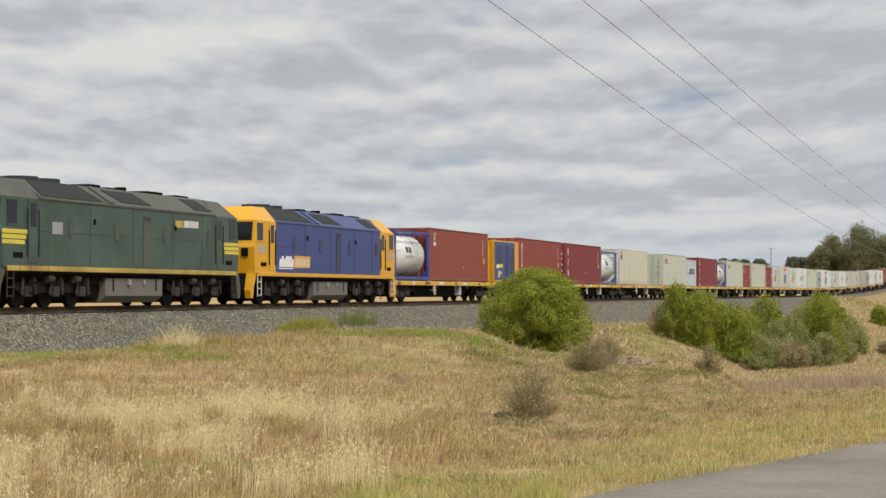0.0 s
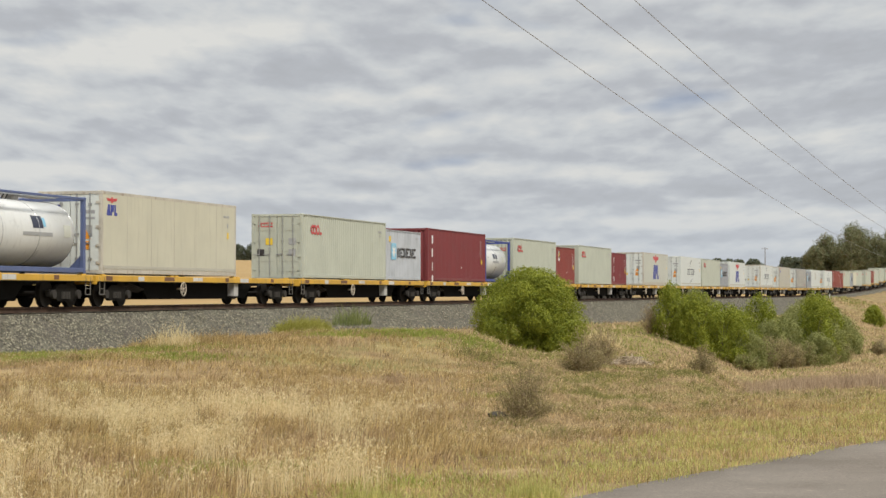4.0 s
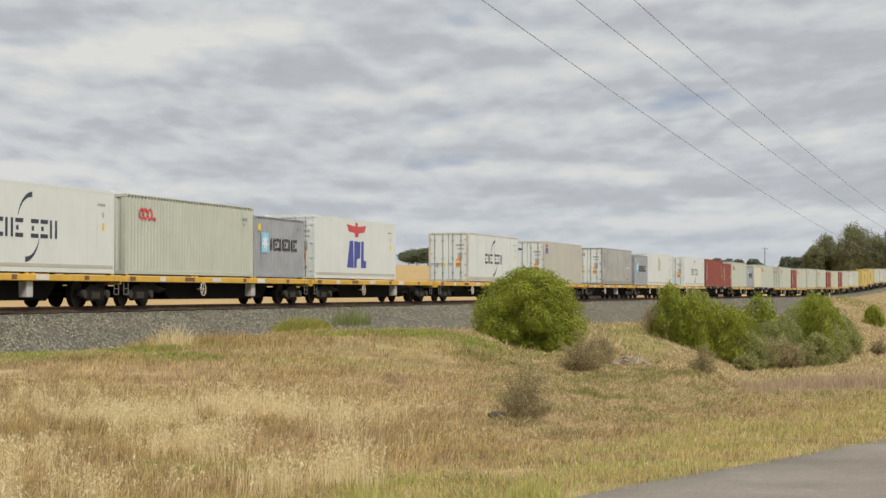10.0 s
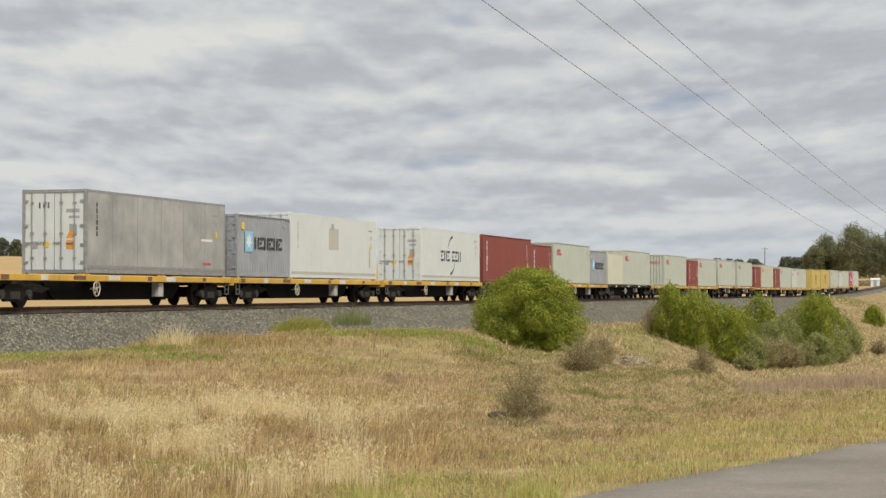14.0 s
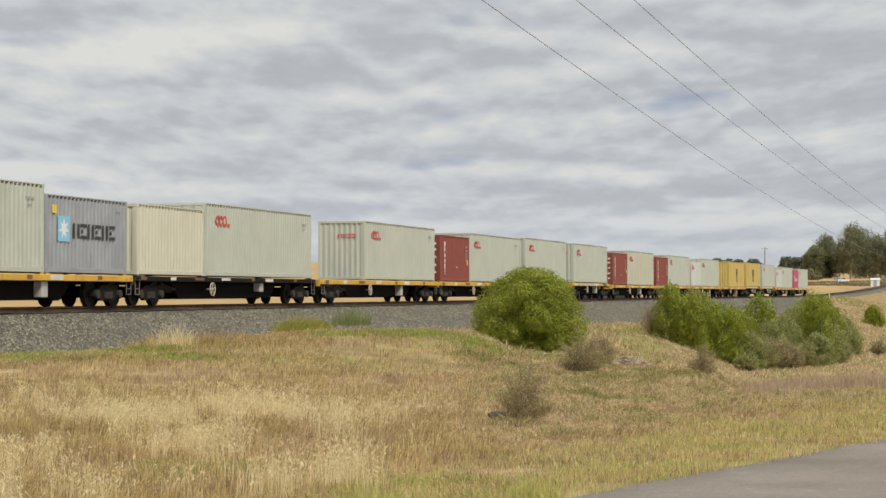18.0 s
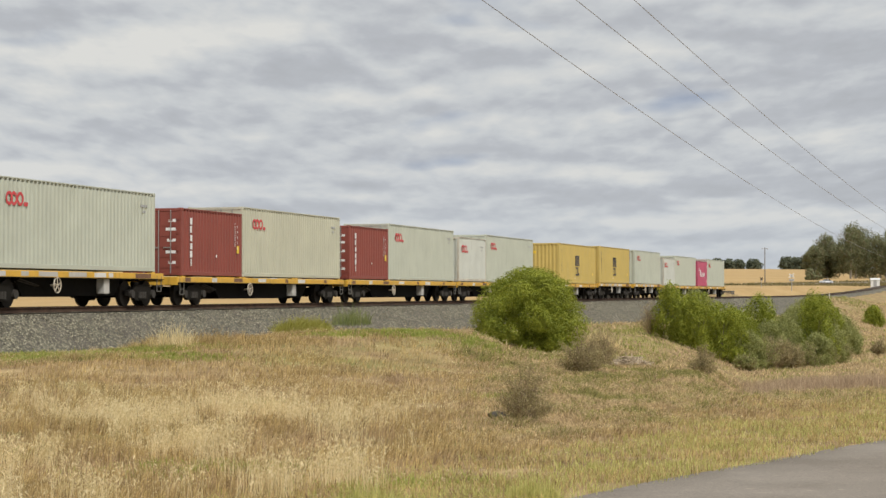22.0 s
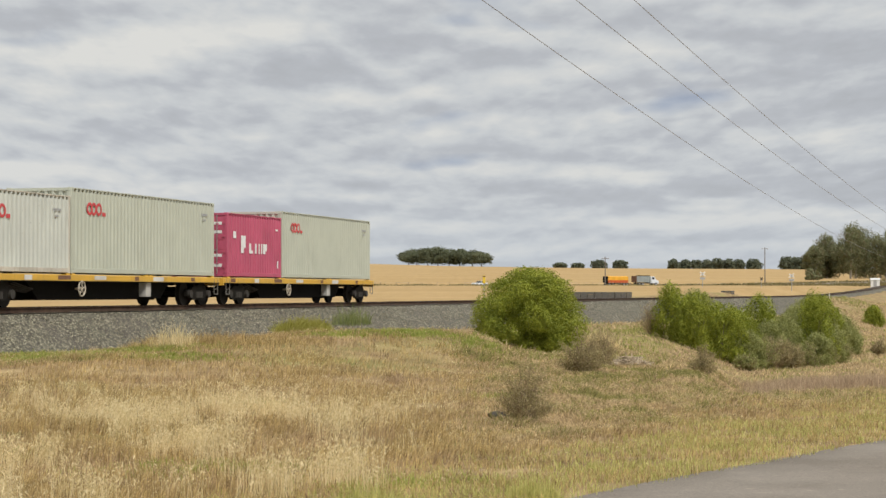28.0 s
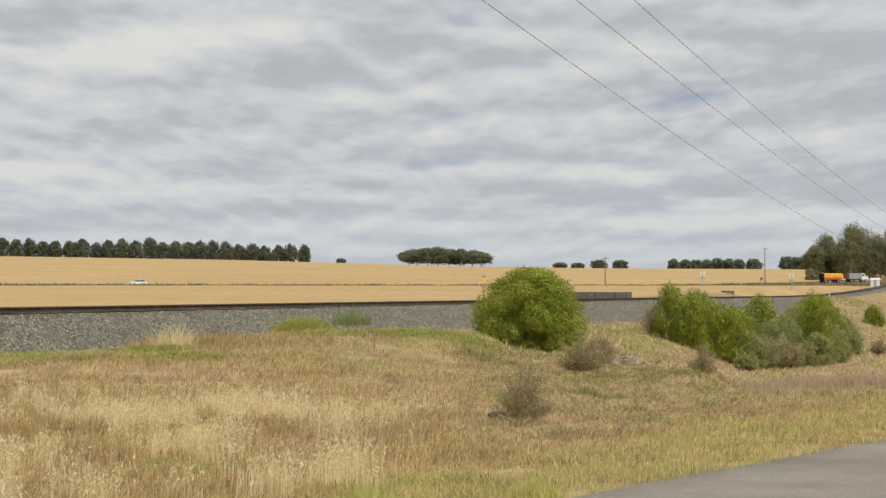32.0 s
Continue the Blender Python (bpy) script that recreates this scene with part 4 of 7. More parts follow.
def red_box(length, mat, end, word, label, high=None):
    high = high or (HC if length > 9 else ST)
    c = container(label, length, high, mat, end)
    if word:
        stack_letters(c, 0.72 if length > 9 else 0.8, high - (0.62 if word > 4 else 0.85), word, 0.2 if word > 4 else 0.25, 0.26 if word > 4 else 0.46, INKWHITE, 0.22 if word > 4 else 0.6)
    else:
        sticker(c, 0.72, high - 0.98, 0.40, 0.70, INKWHITE, "logo")
        sticker(c, 0.75, high - 0.78, 0.34, 0.47, INKBLACK, "logo", face=-1.2225)
        bm = bmesh.new()
        prism(bm, [(0.78, high - 0.70), (0.94, high - 0.70), (1.06, high - 0.38), (0.90, high - 0.38)], "y", -1.231, -1.2265)
        part("logo", bm, INKYEL, c)
    if end == "door":
        for z, wide in ((0.45, 0.30), (0.85, 0.42), (1.30, 0.36), (1.72, 0.42), (2.05, 0.30)):
            end_sticker(c, -0.98, z, wide, 0.11, INKWHITE, 0.004, "data_plate")
    x = length - (1.25 if length > 9 else 0.75)
    bm = bmesh.new()
    rnd = random.Random(int(length) + word)
    for k in range(9):
        z = high - 0.5 - k * 0.11
        box(bm, x, x + 0.035, -1.2245, -1.2185, z, z + 0.085)
        if k % 2 == 0:
            box(bm, x + 0.25, x + 0.28, -1.2245, -1.2185, z - 0.1, z)
    part("lettering", bm, INKWHITE, c)
    sticker(c, x + 0.2, high * rnd.uniform(0.32, 0.42), 0.24, 0.3, INKYEL)
    sticker(c, length * 0.55, 0.75, 0.1, 0.1, INKWHITE)
    return c


def reefer(mat, skin, label, mark, doormat=None, trim=None):
    c = container(label, UNIT40, HC, mat, "door", skin, trim or mat, doormat=doormat or REEFER)
    rnd = random.Random(len(label) + len(mark))
    for y, z, w, h, m in ((-0.95, 2.1, 0.5, 0.12, INKGREY), (-0.95, 1.9, 0.4, 0.08, INKGREY), (0.62, 0.85, 0.2, 0.26, INKGREY),
                          (-0.85, 1.3, 0.28, 0.4, INKGREY) if mark != "orange" else (-0.8, 0.95, 0.3, 0.26, INKYEL), (-0.72, 0.85, 0.26, 0.30, INKORANGE), (0.2, 0.9, 0.22, 0.2, INKYEL)):
        end_sticker(c, y, z, w, h, m, 0.018)
    bm = bmesh.new()
    prism(bm, [(-0.80, 1.22), (-0.44, 1.22), (-0.62, 1.52)], "x", 0.012, 0.018)
    part("warning_triangle", bm, INKORANGE, c)
    letters(c, UNIT40 - 1.3, HC - 0.55, "####", 0.08, 0.12, INKGREY)
    sticker(c, UNIT40 - 0.95, 1.5, 0.16, 0.26, INKYEL)
    sticker(c, UNIT40 - 0.95, 1.95, 0.12, 0.18, INKGREY)
    if mark == "eagle" or mark == "small":
        k, x, z = (1.12, 4.45, 0.56) if mark == "eagle" else (0.33, 0.35, 2.05)
        bm = bmesh.new()
        w = 2.6 * k
        prism(bm, [(x, z + 1.85 * k), (x + w * 0.44, z + 1.78 * k), (x + w * 0.44, z + 1.95 * k), (x + w * 0.56, z + 1.95 * k), (x + w * 0.56, z + 1.78 * k), (x + w, z + 1.85 * k),
                   (x + w * 0.9, z + 1.55 * k), (x + w * 0.6, z + 1.5 * k), (x + w * 0.57, z + 1.32 * k), (x + w * 0.43, z + 1.32 * k), (x + w * 0.4, z + 1.5 * k), (x + w * 0.1, z + 1.55 * k)], "y", -1.227, -1.2185)
        part("logo", bm, INKRED, c, "red spread wings")
        bm = bmesh.new()
        for out in (((-0.02, 0), (0.84, 0), (0.80, 1.15), (0.34, 1.15)), ((0.92, 0), (1.24, 0), (1.28, 0.36), (1.70, 0.42), (1.76, 1.12), (0.96, 1.15)), ((1.84, 0), (2.52, 0), (2.54, 0.30), (2.20, 0.32), (2.20, 1.15), (1.88, 1.15))):
            prism(bm, [(x + 0.05 * k + p * k, z + q * k) for p, q in out], "y", -1.2255, -1.2195)
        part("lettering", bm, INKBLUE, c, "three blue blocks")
        letters(c, 0.35, HC - 0.62, "###", 0.15, 0.15, INKBLUE, "lettering", face=0.018, gap=0.1, end=True)
    elif mark == "swoosh":
        letters(c, 3.85, 1.12, "989", 0.60, 0.50, INK, "lettering", gap=0.28)
        letters(c, 6.15, 1.12, "998", 0.60, 0.50, INK, "lettering", gap=0.28)
        for a0, a1, cx, cz, r, s in ((95, 165, 6.3, 1.55, 1.05, 1), (-85, -15, 5.7, 1.38, 1.05, 1)):
            bm = bmesh.new()
            n = 9
            out_, in_ = [], []
            for i in range(n):
                a = radians(a0 + (a1 - a0) * i / (n - 1))
                th = 0.16 * (1 - i / (n - 1)) if s > 0 and a0 > 0 else 0.16 * (1 - i / (n - 1))
                out_.append((cx + r * math.cos(a), cz + r * math.sin(a)))
                in_.append((cx + (r - 0.012 - th) * math.cos(a), cz + (r - 0.012 - th) * math.sin(a)))
            prism(bm, out_ + in_[::-1], "y", -1.2265, -1.2185)
            part("logo", bm, INK, c, "dark curved swoosh")
    elif mark == "stack":
        stack_letters(c, 0.75, HC - 0.6, 6, 0.11, 0.16, INKBLACK, 0.25)
        sticker(c, UNIT40 - 2.4, 1.35, 1.1, 0.09, INKWHITE)
        sticker(c, UNIT40 - 2.2, 0.42, 0.8, 0.09, INKRED)
        letters(c, 0.15, HC - 0.65, "III", 0.2, 0.13, INKBLACK, "lettering", face=0.018, gap=0.3, end=True)
    elif mark == "ghost":
        stack_letters(c, 0.9, HC - 0.55, 7, 0.09, 0.14, INKGREY, 0.2)
        sticker(c, 5.1, 1.35, 1.3, 1.0, REEFER_C, "faded_patch")
        sticker(c, 5.4, 2.3, 0.35, 0.25, INKGREY, "faded_patch")
        sticker(c, UNIT40 - 1.2, 0.6, 0.18, 1.0, REEFER_C, "faded_patch")
    return c


def star_box(mat):
    c = container("grey corrugated container with pale blue star panel", UNIT20, ST, mat, "door")
    sticker(c, 0.85, 1.05, 0.85, 0.85, INKSKY, "star_panel")
    bm = bmesh.new()
    pts = []
    for k in range(14):
        a, r = math.pi * k / 7 + math.pi / 2, 0.36 if k % 2 == 0 else 0.16
        pts.append((1.275 + r * math.cos(a), 1.475 + r * math.sin(a)))
    prism(bm, pts, "y", -1.2285, -1.2235)
    part("star", bm, INKWHITE, c, "white seven-pointed star")
    letters(c, 1.95, 1.18, "898989", 0.5, 0.46, INKBLACK, gap=0.18)
    sticker(c, 0.45, ST - 0.62, 0.32, 0.28, INKYEL)
    letters(c, UNIT20 - 0.9, ST - 0.4, "###", 0.08, 0.12, INKGREY)
    return c


def mustard_box():
    c = container("mustard yellow corrugated container with black stacked lettering", UNIT40, HC, YELLOWBOX, "corrugated")
    x = 5.3
    letters(c, x, 1.42, "4", 0.66, 1.3, INKBLACK, "logo")
    part("logo", boxes((x - 0.15, x + 1.45, -1.2245, -1.2185, 1.33, 1.41)), INKBLACK, c)
    letters(c, x + 0.05, 0.60, "93", 0.62, 0.56, INKBLACK, "logo", gap=0.14)
    stack_letters(c, 0.75, HC - 0.55, 11, 0.09, 0.13, INKBLACK, 0.2)
    end_sticker(c, 0.5, HC - 0.75, 0.4, 0.2, INKYEL, 0.013)
    sticker(c, UNIT40 - 1.0, 0.65, 0.3, 0.18, INKYEL)
    sticker(c, 5.2, 0.35, 0.12, 0.12, INKWHITE)
    return c


def magenta_box():
    c = container("magenta corrugated container with white lettering", UNIT20, ST, PINK, "door")
    letters(c, 1.45, 0.98, "2", 0.72, 0.5, INKWHITE)
    letters(c, 2.35, 0.98, "3I82", 0.42, 0.42, INKWHITE, gap=0.25)
    sticker(c, 0.62, ST - 1.02, 0.3, 0.28, INKWHITE)
    for z, wide in ((0.4, 0.34), (0.8, 0.4), (1.75, 0.4), (2.1, 0.34)):
        end_sticker(c, -0.98, z, wide, 0.12, INKWHITE, 0.004, "data_plate")
    letters(c, UNIT20 - 0.7, ST - 0.6, "##", 0.08, 0.12, INKWHITE)
    sticker(c, UNIT20 - 0.5, 0.4, 0.12, 0.3, INKWHITE)
    return c


def generator_box():
    """Yellow-ended crew power container with blue louvred sides."""
    c = container("yellow and blue generator container with louvred side", UNIT20, ST, GENYELLOW, "corrugated", "smooth", GENYELLOW)
    side = part("blue_side_panel", boxes((0.06, UNIT20 - 1.05, -1.232, -1.222, 0.12, ST - 0.1)), BLUE, c)
    for x0, x1, z0, z1 in ((0.55, 2.1, 1.15, 2.25), (3.75, 4.85, 0.5, 2.25)):
        n = int((z1 - z0) / 0.11)
        for k in range(n):
            part("louvre_slat", boxes((x0, x1, -1.252, -1.232, z0 + k * 0.11, z0 + k * 0.11 + 0.06)), BLUE_DOOR, side)
    part("service_door", boxes((2.45, 2.85, -1.246, -1.232, 0.4, 2.3), bevel=0.005), BLUE_ROOF, side)
    part("air_duct", boxes((3.0, 3.55, -1.30, -1.232, 0.35, 2.3), bevel=0.03), BLUE_ROOF, side)
    part("duct_slot", boxes((3.2, 3.32, -1.306, -1.30, 0.5, 2.15)), BLUE_DOOR, side)
    part("logo", boxes((0.5, 1.15, -1.240, -1.233, 0.86, 1.08)), INKWHITE, c)
    part("logo", boxes((1.17, 2.0, -1.240, -1.233, 0.90, 1.12)), INKYEL, c)
    sticker(c, 0.95, 0.3, 0.42, 0.4, INKYEL, face=-1.2325)
    sticker(c, 1.5, 0.5, 0.2, 0.15, INKWHITE, face=-1.2325)
    bm = bmesh.new()
    for k in range(4):
        tube(bm, (1.2 + k * 1.1, -0.6, ST - 0.05), (1.2 + k * 1.1, -0.6, ST + 0.12), 0.05, 8)
    part("exhaust_stub", bm, DARK, c)
    return c


# ---------------------------------------------------------------- locomotives
SOOT = plain("sooty_black_louvres", (0.012, 0.013, 0.011), 0.8)
BLUE_DOOR = paint("grimy_slate_paint", (0.045, 0.050, 0.085), rough=0.6, dirt=(0.09, 0.075, 0.05), dirty=0.8, fade=0.3)


def loco(label, body, roof, cab, stripe, lined, rear_cab=True):
    """A double-ended cowl diesel, 19.1 m over the body; x = 0 is its leading end."""
    w = thing("diesel_locomotive", label, "locomotive", "locomotives of the freight train")
    L, HW, SILLZ, EAVE, TOP = 19.1, 1.42, 1.30, 3.45, 4.10
    shabby = GREEN_ROOF if lined else BLUE_DOOR
    C = 2.45
    ROOFW = 0.80

    def section(e=EAVE, t=TOP, hw=HW, rw=ROOFW):
        return [(-hw, SILLZ), (hw, SILLZ), (hw, e), (rw, t), (-rw, t), (-hw, e)]
    bm = bmesh.new()
    prism(bm, [(-HW, SILLZ), (HW, SILLZ), (HW, EAVE), (-HW, EAVE)], "x", C, L - C)
    cowl = part("cowl_body", bm, body, w)
    bm = bmesh.new()
    prism(bm, [(-HW - 0.02, EAVE), (HW + 0.02, EAVE), (HW + 0.02, EAVE + 0.06), (ROOFW, TOP), (-ROOFW, TOP), (-HW - 0.02, EAVE + 0.06)], "x", C, L - C)
    rf = part("roof_hood", bm, roof, w)
    sl = (EAVE + 0.06 - TOP) / (HW + 0.02 - ROOFW)

    def slope_panel(x0, x1, k0, k1, mat, name, off=0.02, skew=0.0):
        """A panel on the near slope of the roof between k0 and k1 of its height."""
        for s in (-1, 1):
            def at(x, k):
                y = -(HW + 0.02) + (HW + 0.02 - ROOFW) * k
                z = EAVE + 0.06 + (TOP - EAVE - 0.06) * k
                return (x, s * (-y + off * 0.75), z + off * 0.7) if s > 0 else (x, y - off * 0.75, z + off * 0.7)
            bm = bmesh.new()
            q = [bm.verts.new(at(*p)) for p in ((x0 + (skew if x0 > 4 else 0), k0), (x1 + skew, k0), (x1, k1), (x0, k1))]
            r = [bm.verts.new((v.co.x, v.co.y * 0.97, v.co.z - off * 1.6)) for v in q]
            bm.faces.new(q)
            bm.faces.new(r[::-1])
            for i in range(4):
                bm.faces.new((q[i], r[i], r[(i + 1) % 4], q[(i + 1) % 4]))
            bmesh.ops.recalc_face_normals(bm, faces=bm.faces)
            part(name, bm, mat, rf)
    slope_panel(C + 0.15, 6.1, 0.06, 0.97, SOOT, "radiator_grille", skew=0.9)
    slope_panel(7.75, 10.2, 0.14, 0.85, SOOT, "air_intake", skew=0.75)
    slope_panel(14.3, 15.9, 0.14, 0.85, SOOT, "dynamic_brake_grille", skew=0.6)
    slope_panel(6.85, 7.15, 0.05, 0.95, roof, "roof_rib", 0.06, skew=0.6)
    for x, r in ((3.7, 0.62), (5.2, 0.62)):
        part("radiator_fan", tubes(((x, 0, TOP), (x, 0, TOP + 0.16), r), seg=24), GRILLE, rf)
    box_parts("roof_equipment", ((7.8, 8.6, -0.5, 0.5, TOP, TOP + 0.14), (9.3, 10.6, -0.45, 0.45, TOP, TOP + 0.10), (12.2, 13.6, -0.6, 0.6, TOP, TOP + 0.12), (15.0, 16.2, -0.5, 0.5, TOP, TOP + 0.10),), BLACK, rf, 0.03)
    part("exhaust_stack", tubes(((11.2, 0, TOP), (11.2, 0, TOP + 0.2), 0.22), seg=14), BLACK, rf)
    # body side fittings, both sides
    for s in (-1, 1):
        y = s * HW

        def plate(x0, x1, z0, z1, out, mat, name, parent, bev=0.006, label=""):
            lo, hi = sorted((y, y + s * out))
            return part(name, boxes((x0, x1, lo, hi, z0, z1), bevel=bev), mat, parent, label)
        plate(C, L - C, EAVE - 0.02, EAVE + 0.05, 0.035, roof, "eave_strip", cowl)
        for x in (6.0, 9.3, 12.7, 15.4):
            plate(x - 0.012, x + 0.012, SILLZ + 0.05, EAVE - 0.05, 0.012, body, "panel_seam", cowl, 0)
        plate(C, L - C, 2.42, 2.445, 0.012, body, "waist_rail", cowl, 0)
        plate(10.15, 10.75, SILLZ + 0.08, EAVE - 0.25, 0.02, shabby, "body_door", cowl)
        plate(10.2, 10.7, EAVE - 0.42, EAVE - 0.28, 0.035, GRILLE, "vent", cowl)
        for x in (4.6, 8.0, 12.0, 16.0):
            bm = bmesh.new()
            pts = [(x + 0.16 * math.cos(a), 2.55 + 0.34 * math.sin(a)) for a in np.linspace(0, 2 * math.pi, 16, endpoint=False)]
            prism(bm, pts, "y", *sorted((y, y + s * 0.02)))
            part("round_hatch", bm, shabby, cowl)
        for x in (6.3, 12.9):
            plate(x - 0.06, x + 0.06, 2.75, 2.95, 0.04, BLACK, "lifting_eye", cowl)
        # footplate edge
        plate(0.35, L - 0.35, SILLZ - 0.16, SILLZ, 0.07, stripe, "footplate_edge", w, 0.01, "worn yellow footplate edge")
        plate(0.5, L - 0.5, SILLZ - 0.24, SILLZ - 0.16, 0.02, BLACK, "frame_edge", w, 0)
    if lined:
        part("builder_plate", boxes((13.7, 15.0, -HW - 0.02, -HW, 2.9, 3.16)), PATCH, cowl)
        part("builder_plate", boxes((12.9, 13.6, -HW - 0.02, -HW, 2.88, 3.14)), WORNYELLOW, cowl)
        part("data_panel", boxes((3.3, 4.0, -HW - 0.015, -HW, 2.35, 2.75)), GREY, cowl)
    else:
        bm = bmesh.new()
        for k in range(7):
            x = 2.86 + k * 0.245
            top = 2.02 if k not in (0, 2, 6) else 1.90
            prism(bm, [(x, 1.56), (x + 0.215, 1.56), (x + 0.265, top), (x + 0.05, top)], "y", -HW - 0.012, -HW)
        box(bm, 2.8, 4.5, -HW - 0.012, -HW, 1.47, 1.52)
        part("lettering", bm, INKWHITE, cowl, "white slanted lettering bars with underline")
        bm = bmesh.new()
        prism(bm, [(4.62, 1.52), (6.6, 1.54), (6.66, 2.06), (4.68, 2.06)], "y", -HW - 0.012, -HW)
        part("logo", bm, GENYELLOW, cowl, "yellow slanted block")
        bm = bmesh.new()
        for k in range(8):
            x = 4.76 + k * 0.228
            prism(bm, [(x, 1.60), (x + 0.10, 1.60), (x + 0.14, 1.96), (x + 0.04, 1.96)], "y", -HW - 0.018, -HW - 0.012)
        part("lettering", bm, PATCH, cowl)
    # cabs
    for front in (True, False):
        def X(x):
            return x if front else L - x
        bm = bmesh.new()
        prism(bm, [(X(0.12), SILLZ - 0.05), (X(0.0), 2.35), (X(0.06), 2.5), (X(0.24), 3.45), (X(C), 3.45), (X(C), SILLZ - 0.05)], "y", -HW, HW)
        cb = part("driving_cab", bm, cab, w, "yellow cab end" if not lined else "green cab end with yellow lining")
        bm = bmesh.new()
        a = [(-HW, 3.45), (HW, 3.45), (0.88, TOP - 0.04), (-0.88, TOP - 0.04)]
        v0 = [bm.verts.new((X(0.22), y * 0.99, z)) if z < 3.6 else bm.verts.new((X(0.92), y, z)) for y, z in a]
        v1 = [bm.verts.new((X(C), y, z + (0.02 if z > 3.6 else 0))) for y, z in a]
        bm.faces.new(v0)
        bm.faces.new(v1[::-1])
        for i in range(4):
            bm.faces.new((v0[i], v1[i], v1[(i + 1) % 4], v0[(i + 1) % 4]))
        bmesh.ops.recalc_face_normals(bm, faces=bm.faces)
        part("cab_roof", bm, cab if not lined else roof, cb)
        # windscreen, two panes on the raked front
        for y0, y1 in ((-1.28, -0.08), (0.08, 1.28)):
            bm = bmesh.new()
            p0, p1 = Vector((X(0.085), 0, 2.62)), Vector((X(0.23), 0, 3.38))
            o = Vector((-0.02 if front else 0.02, 0, 0.008))
            f = [bm.verts.new(q) for q in (Vector((p0.x, y0, p0.z)) + o, Vector((p0.x, y1, p0.z)) + o, Vector((p1.x, y1, p1.z)) + o, Vector((p1.x, y0, p1.z)) + o)]
            g = [bm.verts.new(v.co - o * 2.0) for v in f]
            bm.faces.new(f)
            bm.faces.new(g[::-1])
            for i in range(4):
                bm.faces.new((f[i], g[i], g[(i + 1) % 4], f[(i + 1) % 4]))
            bmesh.ops.recalc_face_normals(bm, faces=bm.faces)
            part("windscreen_pane", bm, WINDOW, cb)
        for s in (-1, 1):
            y = s * HW

            def cp(x0, x1, z0, z1, out, mat, name, lab=""):
                xa, xb = sorted((X(x0), X(x1)))
                lo, hi = sorted((y, y + s * out))
                return part(name, boxes((xa, xb, lo, hi, z0, z1), bevel=0.006), mat, cb, lab)
            cp(0.34, 0.98, 2.62, 3.34, 0.012, WINDOW, "side_window")
            cp(0.30, 1.03, 3.34, 3.39, 0.025, cab, "window_frame")
            cp(0.30, 1.03, 2.56, 2.61, 0.025, cab, "window_frame")
            door = cp(1.72, 2.32, SILLZ + 0.08, 3.42, 0.018, cab, "cab_door")
            cp(1.83, 2.21, 2.55, 3.3, 0.026, WINDOW, "door_window")
            cp(1.64, 1.68, SILLZ + 0.3, 3.1, 0.05, BLACK if not lined else GRILLE, "grab_rail")
            cp(2.36, 2.40, SILLZ + 0.3, 3.1, 0.05, BLACK if not lined else GRILLE, "grab_rail")
            cp(0.75, 1.35, 1.55, 1.72, 0.02, BLACK, "step_recess")
            cp(1.75, 2.25, 0.72, 0.82, 0.04, BLACK, "cab_step")
            cp(1.80, 2.15, 0.40, 0.48, 0.04, BLACK, "cab_step")
            if lined:
                for k in range(3):
                    cp(0.05, 1.66 - 0.09 * k, 2.30 - 0.165 * k, 2.435 - 0.165 * k, 0.014, STRIPE, "lining_stripe")
            else:
                bm = bmesh.new()
                for k in range(4):
                    xa, xb = sorted((X(0.45 + k * 0.22), X(0.60 + k * 0.22)))
                    box(bm, xa, xb, min(y, y + s * 0.012), max(y, y + s * 0.012), 2.12, 2.42)
                part("number_bars", bm, INKGREY, cb)
        xa, xb = sorted((X(-0.03), X(0.06)))
        tube_parts("headlight", (((X(0.02), -0.12, 2.2), (X(-0.05), -0.12, 2.2), 0.1), ((X(0.02), 0.12, 2.2), (X(-0.05), 0.12, 2.2), 0.1),), INKWHITE, cb, 14)
        box_parts("marker_light", ((xa, xb, -1.15, -0.85, 1.95, 2.3), (xa, xb, 0.85, 1.15, 1.95, 2.3),), BLACK, cb, 0.02)
        xa, xb = sorted((X(-0.25), X(0.22)))
        bm = bmesh.new()
        prism(bm, [(X(0.3), 1.25), (X(-0.1), 1.25), (X(-0.32), 0.55), (X(-0.25), 0.25), (X(0.1), 0.25), (X(0.3), 0.6)], "y", -1.12, 1.12)
        plt = part("pilot", bm, BLACK, w, "grimy black pilot under the cab")
        for y0, y1 in ((-1.38, -1.12), (1.12, 1.38)):
            bm = bmesh.new()
            prism(bm, [(X(0.42), 1.25), (X(-0.1), 1.25), (X(-0.30), 0.55), (X(-0.22), 0.22), (X(0.0), 0.22), (X(0.1), 0.7)], "y", y0, y1)
            part("pilot_corner", bm, cab if not lined else GREEN_ROOF, plt)
        for s in (-1, 1):
            bm = bmesh.new()
            for q in (0.35, 0.75):
                tube(bm, (X(q), s * 1.44, 0.3), (X(q), s * 1.44, 1.15), 0.02, 6)
            for z in (0.35, 0.62, 0.9):
                tube(bm, (X(0.35), s * 1.44, z), (X(0.75), s * 1.44, z), 0.022, 6)
            part("step_ladder", bm, PATCH if not lined else SPRING, w)
        coupler(w, X(-0.1), -1 if front else 1)
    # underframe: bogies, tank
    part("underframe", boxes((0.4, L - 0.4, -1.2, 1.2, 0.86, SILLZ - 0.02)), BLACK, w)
    # black boxes added to fill the shaded space between and behind the bogies
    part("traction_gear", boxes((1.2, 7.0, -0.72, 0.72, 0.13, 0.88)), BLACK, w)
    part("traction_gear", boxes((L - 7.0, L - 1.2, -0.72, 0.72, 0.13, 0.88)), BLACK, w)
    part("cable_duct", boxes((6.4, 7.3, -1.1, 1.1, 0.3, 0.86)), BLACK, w)
